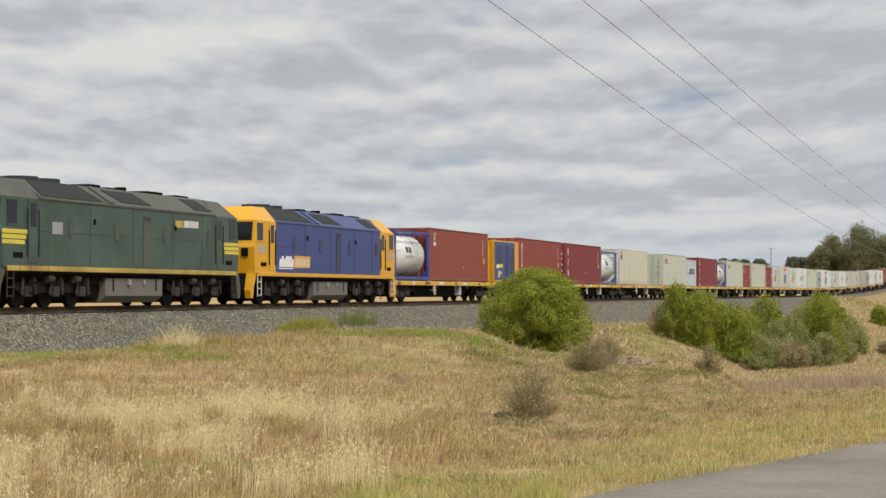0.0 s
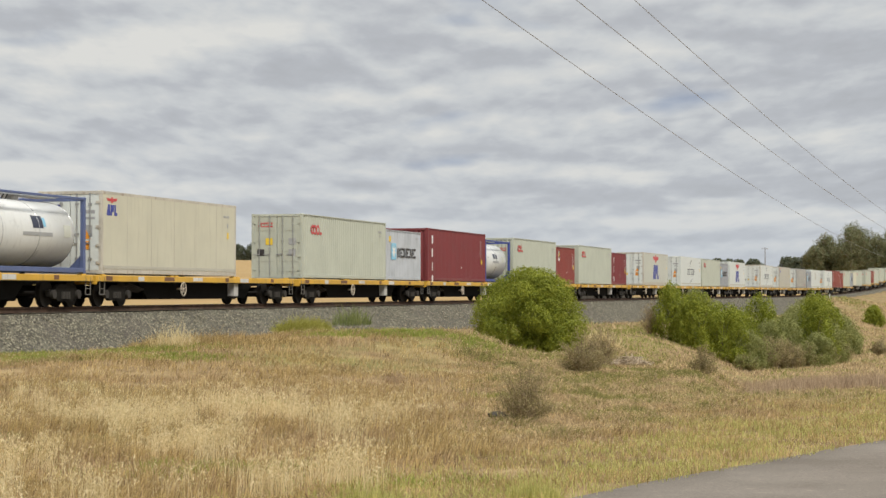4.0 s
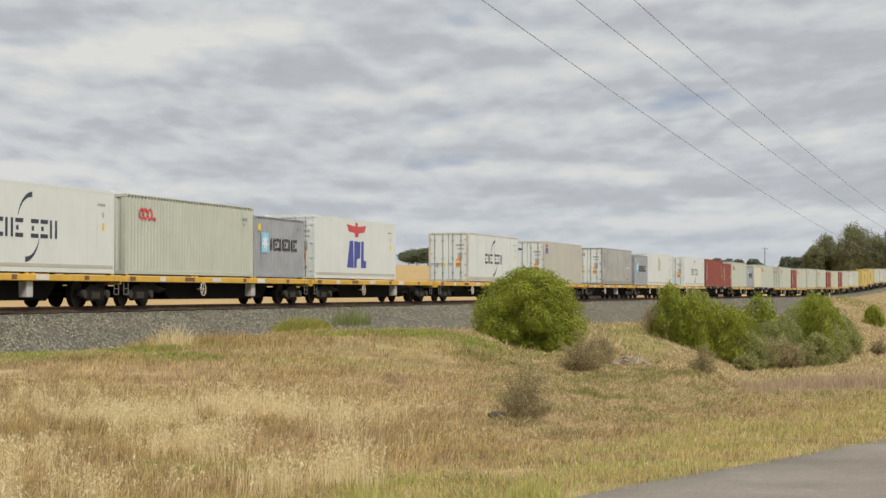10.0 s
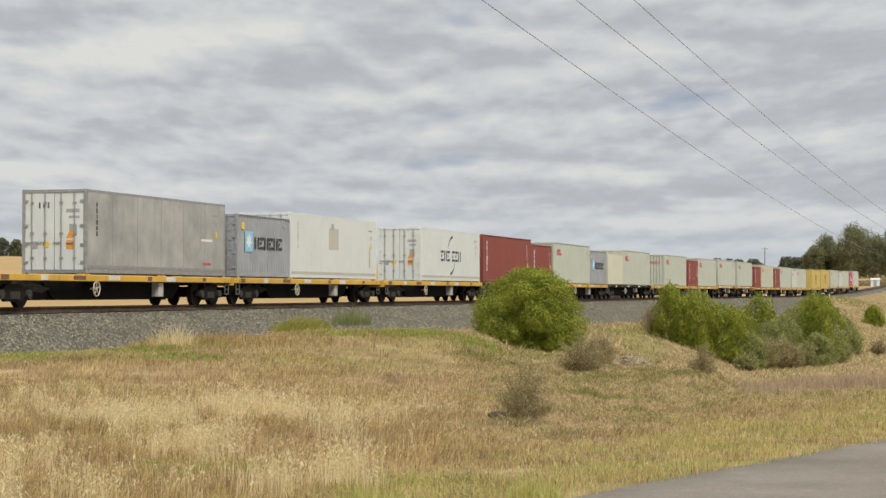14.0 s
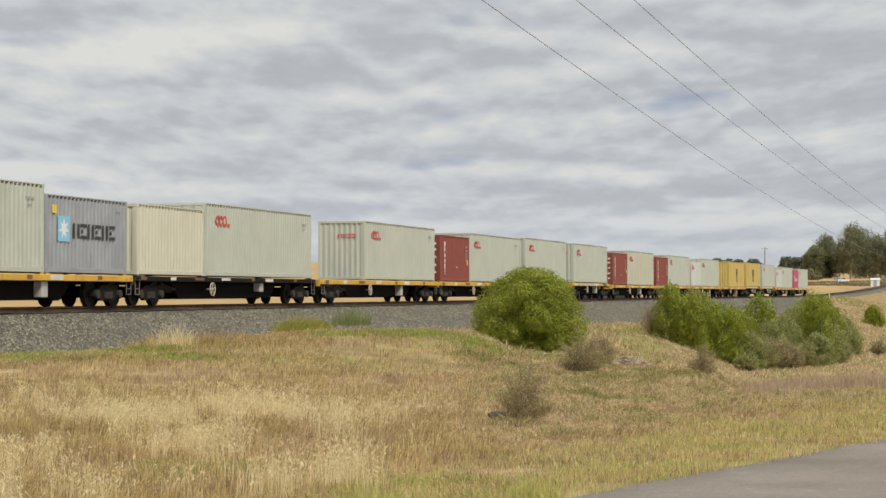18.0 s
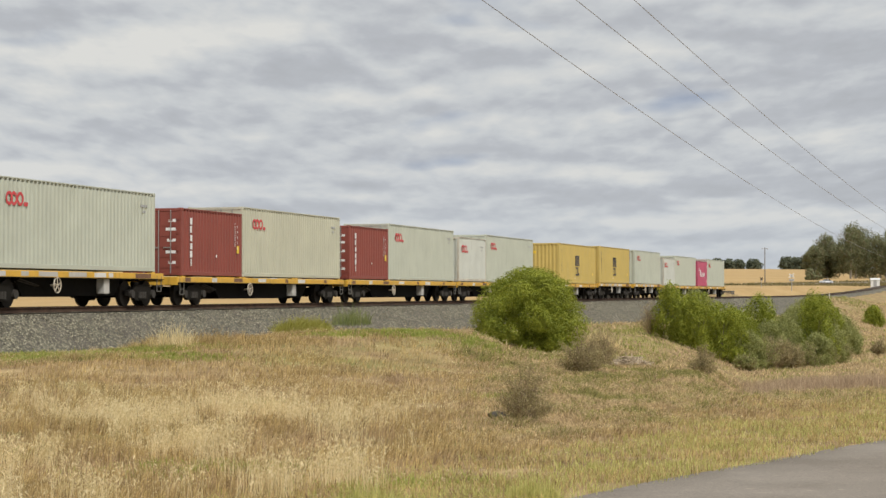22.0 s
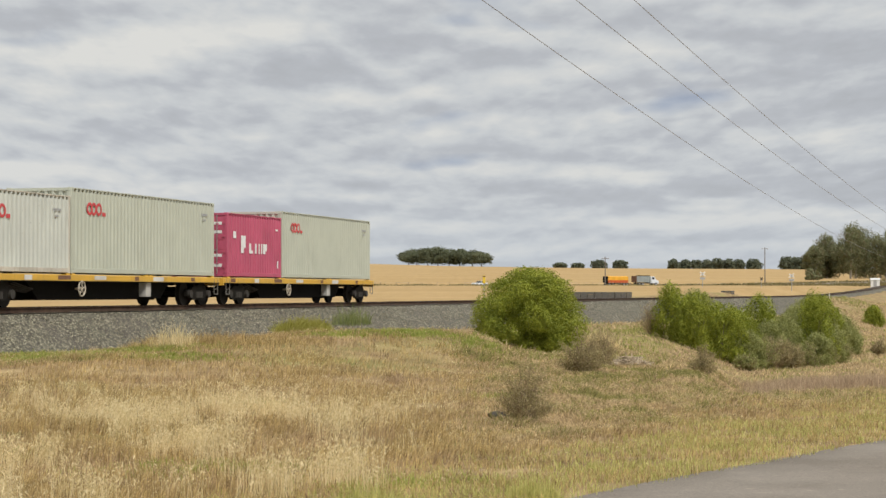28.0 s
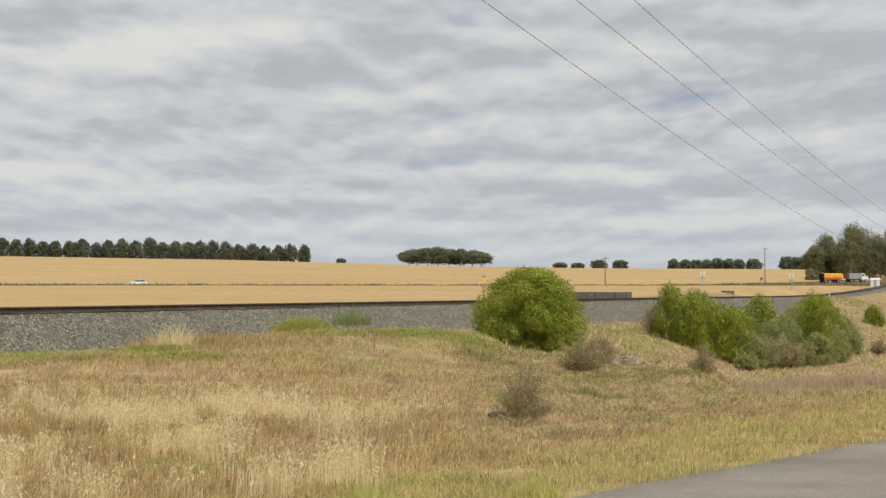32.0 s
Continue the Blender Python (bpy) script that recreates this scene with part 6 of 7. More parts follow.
def tree(label, at, height, rx, crown0, mat, bark, n, leaf, seed, lumps=26, trunk=0.3, flat=0.0, name="tree", group="", forks=6, low=0.12, size=(0.20, 0.36)):
    """A tapered trunk, limbs that carry the clumps, and a ragged crown of small leaves."""
    rng = np.random.default_rng(seed)
    t = thing(name, label, "tree", group, at=Matrix.Translation(at))
    bm = bmesh.new()
    lean = Vector((rng.normal(0, 0.04), rng.normal(0, 0.04), 1))
    fork = crown0 * 1.05
    p = Vector((0, 0, -0.4))
    for k in range(4):
        q = Vector((lean.x * fork * (k + 1) / 4 + rng.normal(0, trunk * 0.2), lean.y * fork * (k + 1) / 4, fork * (k + 1) / 4))
        tube(bm, p, q, trunk * (1 - 0.13 * k), 8, trunk * (1 - 0.13 * (k + 1)))
        p = q
    cl = []
    for k in range(lumps):
        a = k * 2.399 + rng.uniform(-0.4, 0.4)
        q = np.sqrt((k + 0.5) / lumps) * rng.uniform(0.75, 1.05)
        zz = crown0 + (height - crown0) * (flat + (1 - flat) * (low + (0.92 - low) * rng.random())) * (1 - (0.35 if not flat else 0.25) * q * q)
        r = rng.uniform(*size)
        cl.append((math.cos(a) * q * rx * 0.8, math.sin(a) * q * rx * 0.8, zz, rx * r, rx * r, (height - crown0) * r * (0.5 if not flat else 0.7)))
    for c in cl[:: max(1, lumps // max(1, forks * 2))]:
        e = Vector(c[:3])
        m = p.lerp(e, 0.5) + Vector((0, 0, 0.06 * height))
        tube(bm, p, m, trunk * 0.45, 6, trunk * 0.3)
        tube(bm, m, e, trunk * 0.3, 6, trunk * 0.1)
    part("trunk", bm, bark, t)
    sprays("crown", rng, n, cl, leaf, mat, t, long=1.5, ragged=0.22)
    return t


def dense_tree(label, at, height, rx, mat, n, leaf, seed, name, group, widest=0.45, lumps=34, lump=0.27):
    """A tree in leaf down to the ground, with a short trunk inside."""
    rng = np.random.default_rng(seed)
    t = thing(name, label, "tree", group, at=Matrix.Translation(at))
    bm = bmesh.new()
    tube(bm, (0, 0, -0.4), (0.1, 0, height * 0.5), 0.24, 8, 0.14)
    stems(bm, rng, height * 0.8, 6, rx * 0.6, 0.08)
    part("trunk", bm, BARK, t)
    sprays("crown", rng, n, heap_clumps(rng, lumps, rx, rx, height, lump, widest), leaf, mat, t, long=1.5, ragged=0.2)
    return t


def place(x, y, sink=0.0):
    return (x, y, gz(x, y) - sink)


def build_bushes():
    bush("dense rounded bright green bush on the grass berm", place(2.44, 53.4, 0.05), 1.58, 1.5, 2.50, LEAF_BRIGHT, 120000, 0.027, 21, 120, lump=0.21, widest=0.40)
    row = "bushes on the embankment"
    for k, (x, y, rx, h, mat, n, leaf) in enumerate((
            (13.6, 112.5, 1.25, 3.5, LEAF_BRIGHT, 18000, 0.051), (14.9, 111.0, 1.5, 3.5, LEAF_BRIGHT, 22500, 0.051), (16.4, 112.0, 1.6, 3.5, LEAF_BRIGHT, 22500, 0.051),
            (16.0, 120.0, 1.6, 3.3, LEAF_MID, 15000, 0.058), (18.1, 117.0, 1.6, 3.4, LEAF_BRIGHT, 18000, 0.054), (17.9, 112.5, 1.25, 2.4, LEAF_MID, 15000, 0.044),
            (20.3, 121.5, 1.55, 4.6, LEAF_BRIGHT, 21000, 0.054), (20.1, 117.5, 1.3, 3.0, LEAF_MID, 15000, 0.051), (21.5, 119.5, 1.35, 3.4, LEAF_MID, 15000, 0.051),
            (22.9, 124.0, 1.5, 4.0, LEAF_MID, 16500, 0.054), (23.7, 120.0, 1.15, 2.3, LEAF_MID, 13500, 0.048), (23.9, 122.5, 1.5, 4.8, LEAF_BRIGHT, 18000, 0.058),
            (25.6, 128.0, 1.5, 4.7, LEAF_BRIGHT, 16500, 0.061), (25.6, 126.0, 1.2, 2.8, LEAF_MID, 12000, 0.051), (28.4, 139.5, 1.6, 3.9, LEAF_MID, 15000, 0.061),
            (30.8, 148.0, 1.7, 3.3, LEAF_MID, 15000, 0.061), (32.3, 153.0, 1.5, 2.4, LEAF_MID, 12000, 0.061), (21.4, 124.0, 1.4, 3.3, LEAF_MID, 12000, 0.055), (18.9, 120.5, 1.3, 3.0, LEAF_MID, 11000, 0.055), (28.4, 146.0, 2.0, 4.3, LEAF_BRIGHT, 13500, 0.068),
            (30.0, 156.0, 2.2, 4.4, LEAF_MID, 15000, 0.075), (55.4, 244.6, 1.35, 2.8, LEAF_BRIGHT, 9000, 0.102))):
        bush("leafy green bush on the railway embankment", place(x, y, 0.1), rx, rx * 0.95, h, mat, n, leaf, 40 + k, 44, group=row, lump=0.25, widest=0.36, ragged=0.22)
    twiggy("sparse grey-brown shrub standing in dry grass", place(1.14, 26.6, 0.02), 0.47, 0.95, TWIG, 2600, 61, leafmat=LEAF_OLIVE, leafn=6200, width=0.008, leaf=0.013)
    twiggy("dense grey twiggy shrub beside the bush", place(3.1, 42.3, 0.02), 0.62, 1.05, TWIG, 3000, 62, leafmat=LEAF_OLIVE, leafn=7000, width=0.011, leaf=0.018)
    twiggy("upright grey twiggy shrub", place(3.85, 45.6, 0.02), 0.42, 1.15, TWIG, 1600, 63, leafmat=LEAF_OLIVE, leafn=1500, width=0.011, leaf=0.018)
    twiggy("small grey-green shrub on the bank", place(5.76, 42.1, 0.02), 0.40, 0.72, TWIG, 1300, 64, leafmat=LEAF_OLIVE, leafn=3200, width=0.010, leaf=0.018)
    low = "grey shrubs below the embankment bushes"
    for k, (x, y, rx, h, seed) in enumerate(((19.0, 113.5, 1.1, 2.1, 65), (20.1, 115.0, 1.3, 2.2, 70), (21.3, 116.0, 1.0, 1.7, 71), (22.6, 118.0, 1.0, 1.7, 66), (24.6, 122.0, 1.0, 1.4, 72), (26.6, 127.5, 1.0, 1.6, 73), (17.3, 108.5, 0.8, 1.1, 74))):
        twiggy("grey-brown twiggy shrub below the embankment bushes", place(x, y, 0.02), rx, h, TWIG, 1800, seed, group=low, leafmat=LEAF_OLIVE if k % 3 else LEAF_MID, leafn=4200, width=0.026, leaf=0.045)
    twiggy("bare shrub against the ballast slope", place(12.4, 113.0, 0.02), 0.9, 2.2, TWIG, 1800, 67, leafmat=LEAF_OLIVE, leafn=700, width=0.022, leaf=0.04)
    twiggy("grey twiggy shrub beyond the ditch", place(33.5, 146.0, 0.02), 0.9, 1.6, TWIG, 1200, 68, leafmat=LEAF_OLIVE, leafn=900, width=0.03, leaf=0.06)
    twiggy("low brown weed bush in the grass", place(-0.9, 37.5, 0.02), 0.3, 0.36, BROWNWEED, 420, 69, width=0.007)


build_bushes()


def scatter(rng, n, d0, d1, b0, b1, power=1.0):
    """Random places in a sector round the eye: distances d0 to d1, bearings b0 to b1 in degrees."""
    k = rng.random(n)
    p = 2.0 - power
    d = (d0 ** p + (d1 ** p - d0 ** p) * k) ** (1 / p)
    a = np.tan(np.radians(rng.uniform(b0, b1, n)))
    return a * d, d


def keep(rng, x, y, chance):
    k = rng.random(len(x)) < chance
    return x[k], y[k]


def road_off(x, y):
    return (x - ROAD_P.x) * ROAD_D.y - (y - ROAD_P.y) * ROAD_D.x


def lodged(x, y, seed):
    """The way the stalks have fallen: whole patches lean together."""
    return 2.6 * wave(x, y, 2.4, seed) + 1.6 * wave(x, y, 0.8, seed + 1) + 0.6


def build_grass():
    rng = np.random.default_rng(77)
    # tall straw over the verge and the berm, most blades in tufts
    x, y = scatter(rng, 560000, 12.5, 92, -16, 16, 1.3)
    cx, cy = scatter(rng, 24000, 12.5, 92, -16, 16, 1.3)
    k = rng.integers(0, len(cx), len(x))
    tuft = rng.random(len(x)) < 0.66
    sp = rng.normal(0, 1, (2, len(x))) * (0.035 + 0.0018 * y)
    x, y = np.where(tuft, cx[k] + sp[0], x), np.where(tuft, cy[k] + sp[1], y)
    u, s = lateral(x, y)
    off = road_off(x, y)
    patch = wave(x, y, 5.5, 31) + 0.6 * wave(x, y, 1.6, 32)
    slope = smooth(x / y, 0.015, 0.06) * (1 - smooth(off, -6.5, -4.0))      # short brown mat on the slope below the berm
    chance = (off < -0.15) * (u > 4.2) * np.clip(0.62 + 0.85 * patch, 0.28, 1.6) * (1 - 0.6 * smooth(off, -2.5, -0.4)) * (1 - 0.93 * slope)
    chance = chance * np.where(u < 8, 0.45, 1.0)
    x, y = keep(rng, x, y, chance)
    z = ground_z(x, y)
    tall = 0.10 + 0.17 * np.clip(wave(x, y, 2.6, 33) + 0.7 * wave(x, y, 0.7, 36) + 0.25, 0, 1.4) * (1 - 0.6 * smooth(y, 30, 40))
    tall = tall * np.interp(y, (13, 22), (0.6, 1.0)) * rng.uniform(0.5, 1.3, len(x)) * (1 - 0.55 * smooth(x / y, -0.03, 0.06)) * np.where(road_off(x, y) > -3.0, 0.6, 1.0)
    dull = rng.random(len(x)) < np.clip(0.30 + 0.95 * wave(x, y, 4.5, 34) + 0.8 * wave(x, y, 1.2, 37) + 0.14 * smooth(y, 28, 40), 0.02, 0.98)
    wid = 0.0045 + 0.00018 * y
    fall = lodged(x, y, 38) + rng.normal(0, 0.7, len(x))
    straw, top = blades("straw_grass", x[~dull], y[~dull], z[~dull], tall[~dull], wid[~dull], STRAW, rng, 0.55, bend=fall[~dull])
    tagged(straw, "tall dry straw-coloured grass on the verge", "grass", kind="stuff")
    top = top[rng.random(len(top)) < 0.16]
    size = 0.0038 + 0.00016 * top[:, 1]
    seeds = np.repeat(top, 2, axis=0) + rng.normal(0, 1, (len(top) * 2, 3)) * np.array([0.014, 0.014, 0.02])
    tagged(leaves("seed_heads", seeds, np.repeat(size, 2), OATS, rng, None, 1.2, 3.2), "pale seed heads on the dry grass", "grass", kind="stuff")
    brown, top2 = blades("brown_grass", x[dull], y[dull], z[dull], tall[dull] * 0.85, wid[dull], STRAW_DULL, rng, 0.7, bend=fall[dull])
    tagged(brown, "dull brown dry grass on the berm", "grass", kind="stuff")
    # wild oats: bunches of taller pale stalks with drooping spikelets
    cx, cy = scatter(rng, 9000, 13.5, 36, -15, 9, 1.3)
    cx, cy = keep(rng, cx, cy, (road_off(cx, cy) < -1.6) * np.clip(-0.16 + 0.9 * wave(cx, cy, 3.4, 35) + 0.8 * wave(cx, cy, 1.1, 43) + 0.5 * np.exp(-((cy - 26.5 - 0.2 * cx) / 2.0) ** 2), 0.0, 1.0) * (1 - smooth(cy, 29, 36)) * (1 - smooth(cx / cy, -0.06, 0.02)))
    k = np.repeat(np.arange(len(cx)), 11)
    x, y = cx[k] + rng.normal(0, 0.07, len(k)), cy[k] + rng.normal(0, 0.07, len(k))
    h = rng.uniform(0.20, 0.40, len(k)) * rng.uniform(0.7, 1.15, len(cx))[k]
    ob, top = blades("oat_stalks", x, y, ground_z(x, y), h, np.full(len(k), 0.0048), OATS, rng, 0.38, bend=lodged(x, y, 38) + rng.normal(0, 0.8, len(k)))
    tagged(ob, "pale bleached wild oat stalks in bunches", "grass", kind="stuff")
    top = top[rng.random(len(top)) < 0.7]
    c = np.repeat(top, 4, axis=0) + rng.normal(0, 0.02, (len(top) * 4, 3)) + np.array([0, 0, -0.015])
    tagged(leaves("oat_heads", c, 0.0105, OATS, rng, None, -1.4, 3.4), "pale wild oat seed heads over the dry grass", "grass", kind="stuff")
    # green verge along the road and fresh tufts
    x, y = scatter(rng, 330000, 12.5, 60, -12, 16, 1.2)
    u, s = lateral(x, y)
    off = road_off(x, y)
    patch = wave(x, y, 2.2, 41) + 0.7 * wave(x, y, 0.6, 44)
    band = np.exp(-((off + 0.9) / 1.5) ** 2) * 0.9 + 0.55 * (off < -1.5) * (off > -7) * smooth(x / y, 0.06, 0.16) * (1 - smooth(-off, 4.0, 6.5))
    x, y = keep(rng, x, y, (off < 0.12) * np.clip(band * (0.7 + 0.9 * patch), 0, 1))
    h = rng.uniform(0.025, 0.085, len(x)) * (1 + 0.7 * np.clip(wave(x, y, 1.2, 42), 0, 1))
    dry = rng.random(len(x)) < 0.30 + 0.5 * wave(x, y, 1.5, 45)
    w = 0.0045 + 0.0002 * y
    ob, _ = blades("green_grass", x[~dry], y[~dry], ground_z(x[~dry], y[~dry]), h[~dry], w[~dry], GRASSGREEN, rng, 0.8)
    tagged(ob, "fresh yellow-green grass along the road edge", "grass", kind="stuff")
    ob, _ = blades("verge_straw", x[dry], y[dry], ground_z(x[dry], y[dry]), h[dry] * 1.2, w[dry], STRAW, rng, 0.9)
    tagged(ob, "short bleached grass along the road edge", "grass", kind="stuff")
    # flattened mat with small hummocks on the slope below the berm
    x, y = scatter(rng, 330000, 22, 62, -1.5, 15, 1.15)
    off = road_off(x, y)
    u, s = lateral(x, y)
    x, y = keep(rng, x, y, (off < -3.6) * smooth(x / y, -0.005, 0.045) * (u > 5) * (0.72 + 0.5 * wave(x, y, 2.0, 46)))
    hump = np.clip(wave(x, y, 1.3, 47) + 0.8 * wave(x, y, 0.45, 48), -0.2, 1.2)
    h = rng.uniform(0.02, 0.055, len(x)) + 0.10 * np.clip(hump, 0, 1.2)
    olive = rng.random(len(x)) < np.clip(0.20 + 0.75 * wave(x, y, 2.8, 49) + 0.5 * hump * (wave(x, y, 6.0, 50) > -0.1), 0, 0.85)
    w = 0.006 + 0.00022 * y
    ob, _ = blades("matted_grass", x[~olive], y[~olive], ground_z(x[~olive], y[~olive]), h[~olive], w[~olive], MATBROWN, rng, 1.7)
    tagged(ob, "flattened dead brown grass on the slope", "grass", kind="stuff")
    ob, _ = blades("olive_mat", x[olive], y[olive], ground_z(x[olive], y[olive]), h[olive], w[olive] * 1.2, MATOLIVE, rng, 1.5)
    tagged(ob, "olive brown hummocks of low weeds on the slope", "weeds", kind="stuff")
    # short mat on the bank that runs down to the ditch, and the far slope
    x, y = scatter(rng, 210000, 45, 330, -4, 14.5, 1.0)
    u, s = lateral(x, y)
    x, y = keep(rng, x, y, (u > 3.0) * (road_off(x, y) < -1.0) * (0.62 + 0.45 * wave(x, y, 3.0, 51) + 0.3 * wave(x, y, 1.0, 53)) * smooth(x / y, -0.02, 0.05))
    u, s = lateral(x, y)
    strip = np.exp(-((u - 10.5) / 3.6) ** 2) * smooth(y, 62, 84) * (1 - smooth(y, 120, 150))
    g = rng.random(len(x)) < np.clip(0.24 + 0.8 * wave(x, y, 6.0, 52) + 0.85 * strip + 0.5 * smooth(s, 230, 270) * (u < 8), 0.0, 0.92)
    h = rng.uniform(0.04, 0.13, len(x)) * (1 + y / 130)
    w = 0.010 + 0.00030 * y
    bare = ~g
    ob, _ = blades("bank_grass", x[bare], y[bare], ground_z(x[bare], y[bare]), h[bare], w[bare], MATBROWN, rng, 1.1)
    tagged(ob, "short dry brown grass on the railway bank", "grass", kind="stuff")
    ob, _ = blades("bank_weeds", x[g], y[g], ground_z(x[g], y[g]), h[g] * 0.8, w[g] * 1.2, BANKGREEN, rng, 1.1)
    tagged(ob, "low olive green weeds on the railway bank", "weeds", kind="stuff")
    # tall purple-brown dead weeds along the ditch
    x, y = scatter(rng, 80000, 38, 92, 7.6, 15, 1.0)
    zz = ground_z(x, y)
    x, y = keep(rng, x, y, (zz < -0.25 - 0.0345 * y) * (0.8 + 0.5 * wave(x, y, 4.0, 61)) * smooth(x / y, 0.148, 0.185))
    ob, _ = blades("ditch_weeds", x, y, ground_z(x, y), rng.uniform(0.15, 0.55, len(x)) * (0.55 + 0.45 * smooth(x / y, 0.16, 0.20)), 0.010 + 0.00015 * y, BROWNWEED, rng, 0.35)
    tagged(ob, "dead purple-brown weeds standing in the ditch", "weeds", kind="stuff")
    # green weeds at the foot of the ballast and on the berm
    def patches(rows):
        pts = []
        for cx, cy, rx, ry, n in rows:
            q = rng.normal(0, 0.5, (n, 2))
            pts.append(np.stack([cx + q[:, 0] * rx, cy + q[:, 1] * ry], 1))
        q = np.concatenate(pts)
        k = rng.random(len(q)) < np.clip(0.55 + 0.9 * wave(q[:, 0], q[:, 1], 0.9, 72), 0.08, 1)
        return q[k, 0], q[k, 1]
    x, y = patches(((-11.0, 54.0, 2.2, 3.0, 12000), (-10.0, 50.0, 1.8, 2.0, 12000), (-9.8, 45.6, 2.3, 1.4, 20000), (-7.2, 44.2, 1.7, 0.9, 22000), (-5.7, 41.6, 1.0, 0.7, 5000), (-2.4, 48.8, 1.3, 0.8, 3500), (-0.7, 49.0, 1.3, 0.9, 7000), (0.9, 47.6, 0.7, 1.0, 2500), (-2.3, 19.2, 1.3, 0.7, 2600), (-4.2, 21.0, 1.0, 0.8, 1200), (-0.3, 17.0, 0.8, 0.5, 1200), (-3.0, 30.2, 0.5, 0.6, 900),
                    (8.2, 83.0, 2.0, 7.0, 9000), (11.2, 92.0, 2.2, 8.0, 9000), (0.9, 33.0, 0.4, 0.5, 500), (4.9, 50.5, 0.9, 1.6, 3500)))
    h = rng.uniform(0.03, 0.11, len(x)) * (1 + 0.8 * np.clip(wave(x, y, 0.7, 71), -0.6, 1)) * np.interp(y, (16, 40), (0.7, 1.0))
    ob, _ = blades("green_weeds", x, y, ground_z(x, y), h, 0.010 + 0.00012 * y, WEEDGREEN, rng, 0.9)
    tagged(ob, "low bright green weeds at the foot of the ballast", "weeds", kind="stuff")
    x, y = patches(((0.8, 45.8, 0.6, 1.2, 2600), (1.7, 44.0, 0.5, 1.0, 1800), (2.6, 38.5, 0.9, 1.5, 4000), (3.9, 40.0, 0.9, 1.2, 4500), (5.0, 40.5, 0.8, 1.2, 3500), (2.6, 33.5, 0.7, 1.0, 2500), (-8.6, 41.5, 1.6, 0.8, 4500), (4.4, 44.0, 0.8, 0.8, 2600), (6.6, 45.5, 0.8, 1.2, 2600)))
    h = rng.uniform(0.03, 0.10, len(x)) * (1 + 0.9 * np.clip(wave(x, y, 0.8, 75), -0.6, 1))
    ob, _ = blades("olive_weeds", x, y, ground_z(x, y), h, 0.010 + 0.00014 * y, MATOLIVE, rng, 1.0)
    tagged(ob, "dull olive weeds in hummocks on the slope", "weeds", kind="stuff")
    # tall bleached grass along the crest before the ballast
    x, y = rng.uniform(-7.6, -2.6, 9000), rng.normal(46.0, 1.0, 9000)
    x, y = keep(rng, x, y, np.clip(0.35 + 1.3 * wave(x, y, 1.3, 76) + 0.5 * (x < -5.0), 0.05, 1) * np.clip((-2.2 - x) / 2.4, 0.15, 1))
    h = rng.uniform(0.12, 0.42, len(x)) * (0.75 + 0.5 * np.clip(wave(x, y, 0.6, 77), -0.5, 1)) * np.interp(x, (-7.6, -6.8, -5.2, -2.6), (0.7, 1.15, 0.8, 0.6))
    ob, top = blades("bleached_grass", x, y, ground_z(x, y), h, np.full(len(x), 0.013), STRAW, rng, 0.45)
    tagged(ob, "tall bleached grass along the crest of the berm", "grass", kind="stuff")


build_grass()


def tussock(label, x, y, n, spread, h, mat, seed, width=0.012, lean=0.35, category="grass", name="grass_tussock", foot=None):
    rng = np.random.default_rng(seed)
    t = thing(name, label, category, at=Matrix.Translation(place(x, y) if foot is None else (x, y, foot)))
    r = spread * np.sqrt(rng.random(n))
    a = rng.uniform(0, 6.28, n)
    px, py = r * np.cos(a), r * np.sin(a)
    if foot is not None:      # a strip that follows the ballast shoulder
        q, v = 3.5 * r * np.cos(a), 0.18 * r * np.sin(a)
        px, py = q * 0.285 + v * 0.96, q * 0.958 - v * 0.285
    z = ground_z(px + x, py + y) - gz(x, y) if foot is None else -0.67 * v
    ob, top = blades("leaf_tuft", px, py, z, h * rng.uniform(0.25, 1.1, n) * (1.1 - 0.6 * (r / spread) ** 2) * (0.8 + 0.5 * wave(px, py, 0.35, seed)), np.full(n, width), mat, rng, lean, t)
    return t, top, rng


tussock("tall pale dry grass tussock at the ballast foot", -6.3, 44.6, 420, 0.6, 0.7, OATS, 81, lean=0.55)
tussock("tall pale dry grass tussock at the ballast foot", -5.45, 45.0, 260, 0.5, 0.5, STRAW, 82, lean=0.6)
tussock("orange-brown dry tussock at the ballast foot", -5.0, 46.2, 420, 0.3, 0.36, STRAW_DULL, 83)
tussock("yellow-green rounded weed clump beside the ballast", -5.8, 79.0, 3400, 0.98, 0.72, WEEDYELLOW, 84, 0.022, 0.75, "weeds", "weed_clump", foot=-1.26)
tussock("green reeds growing out of the ballast", -4.1, 86.1, 420, 0.8, 1.1, REEDBRIGHT, 85, 0.022, 0.4, "reeds", "reeds", foot=-1.06)
tussock("pale dry grass tussock on the bank", 6.3, 73.0, 1500, 0.7, 0.85, OATS, 86, 0.018)
tussock("pale dry grass tussock on the bank", 6.9, 72.5, 600, 0.5, 0.45, STRAW, 87, 0.016)
tussock("fresh green grass tuft at the road edge", -0.6, 14.9, 420, 0.28, 0.3, GRASSGREEN, 88, 0.007)
tussock("fresh green grass tuft at the road edge", 0.75, 15.6, 380, 0.25, 0.26, GRASSGREEN, 89, 0.007)
tussock("pale oat tussock in the verge", -3.3, 27.5, 420, 0.55, 0.5, OATS, 90, 0.009)
tussock("pale oat tussock in the verge", -2.5, 26.8, 380, 0.5, 0.48, OATS, 91, 0.009)
tussock("pale oat tussock in the verge", -6.2, 29.0, 320, 0.5, 0.45, OATS, 92, 0.009)
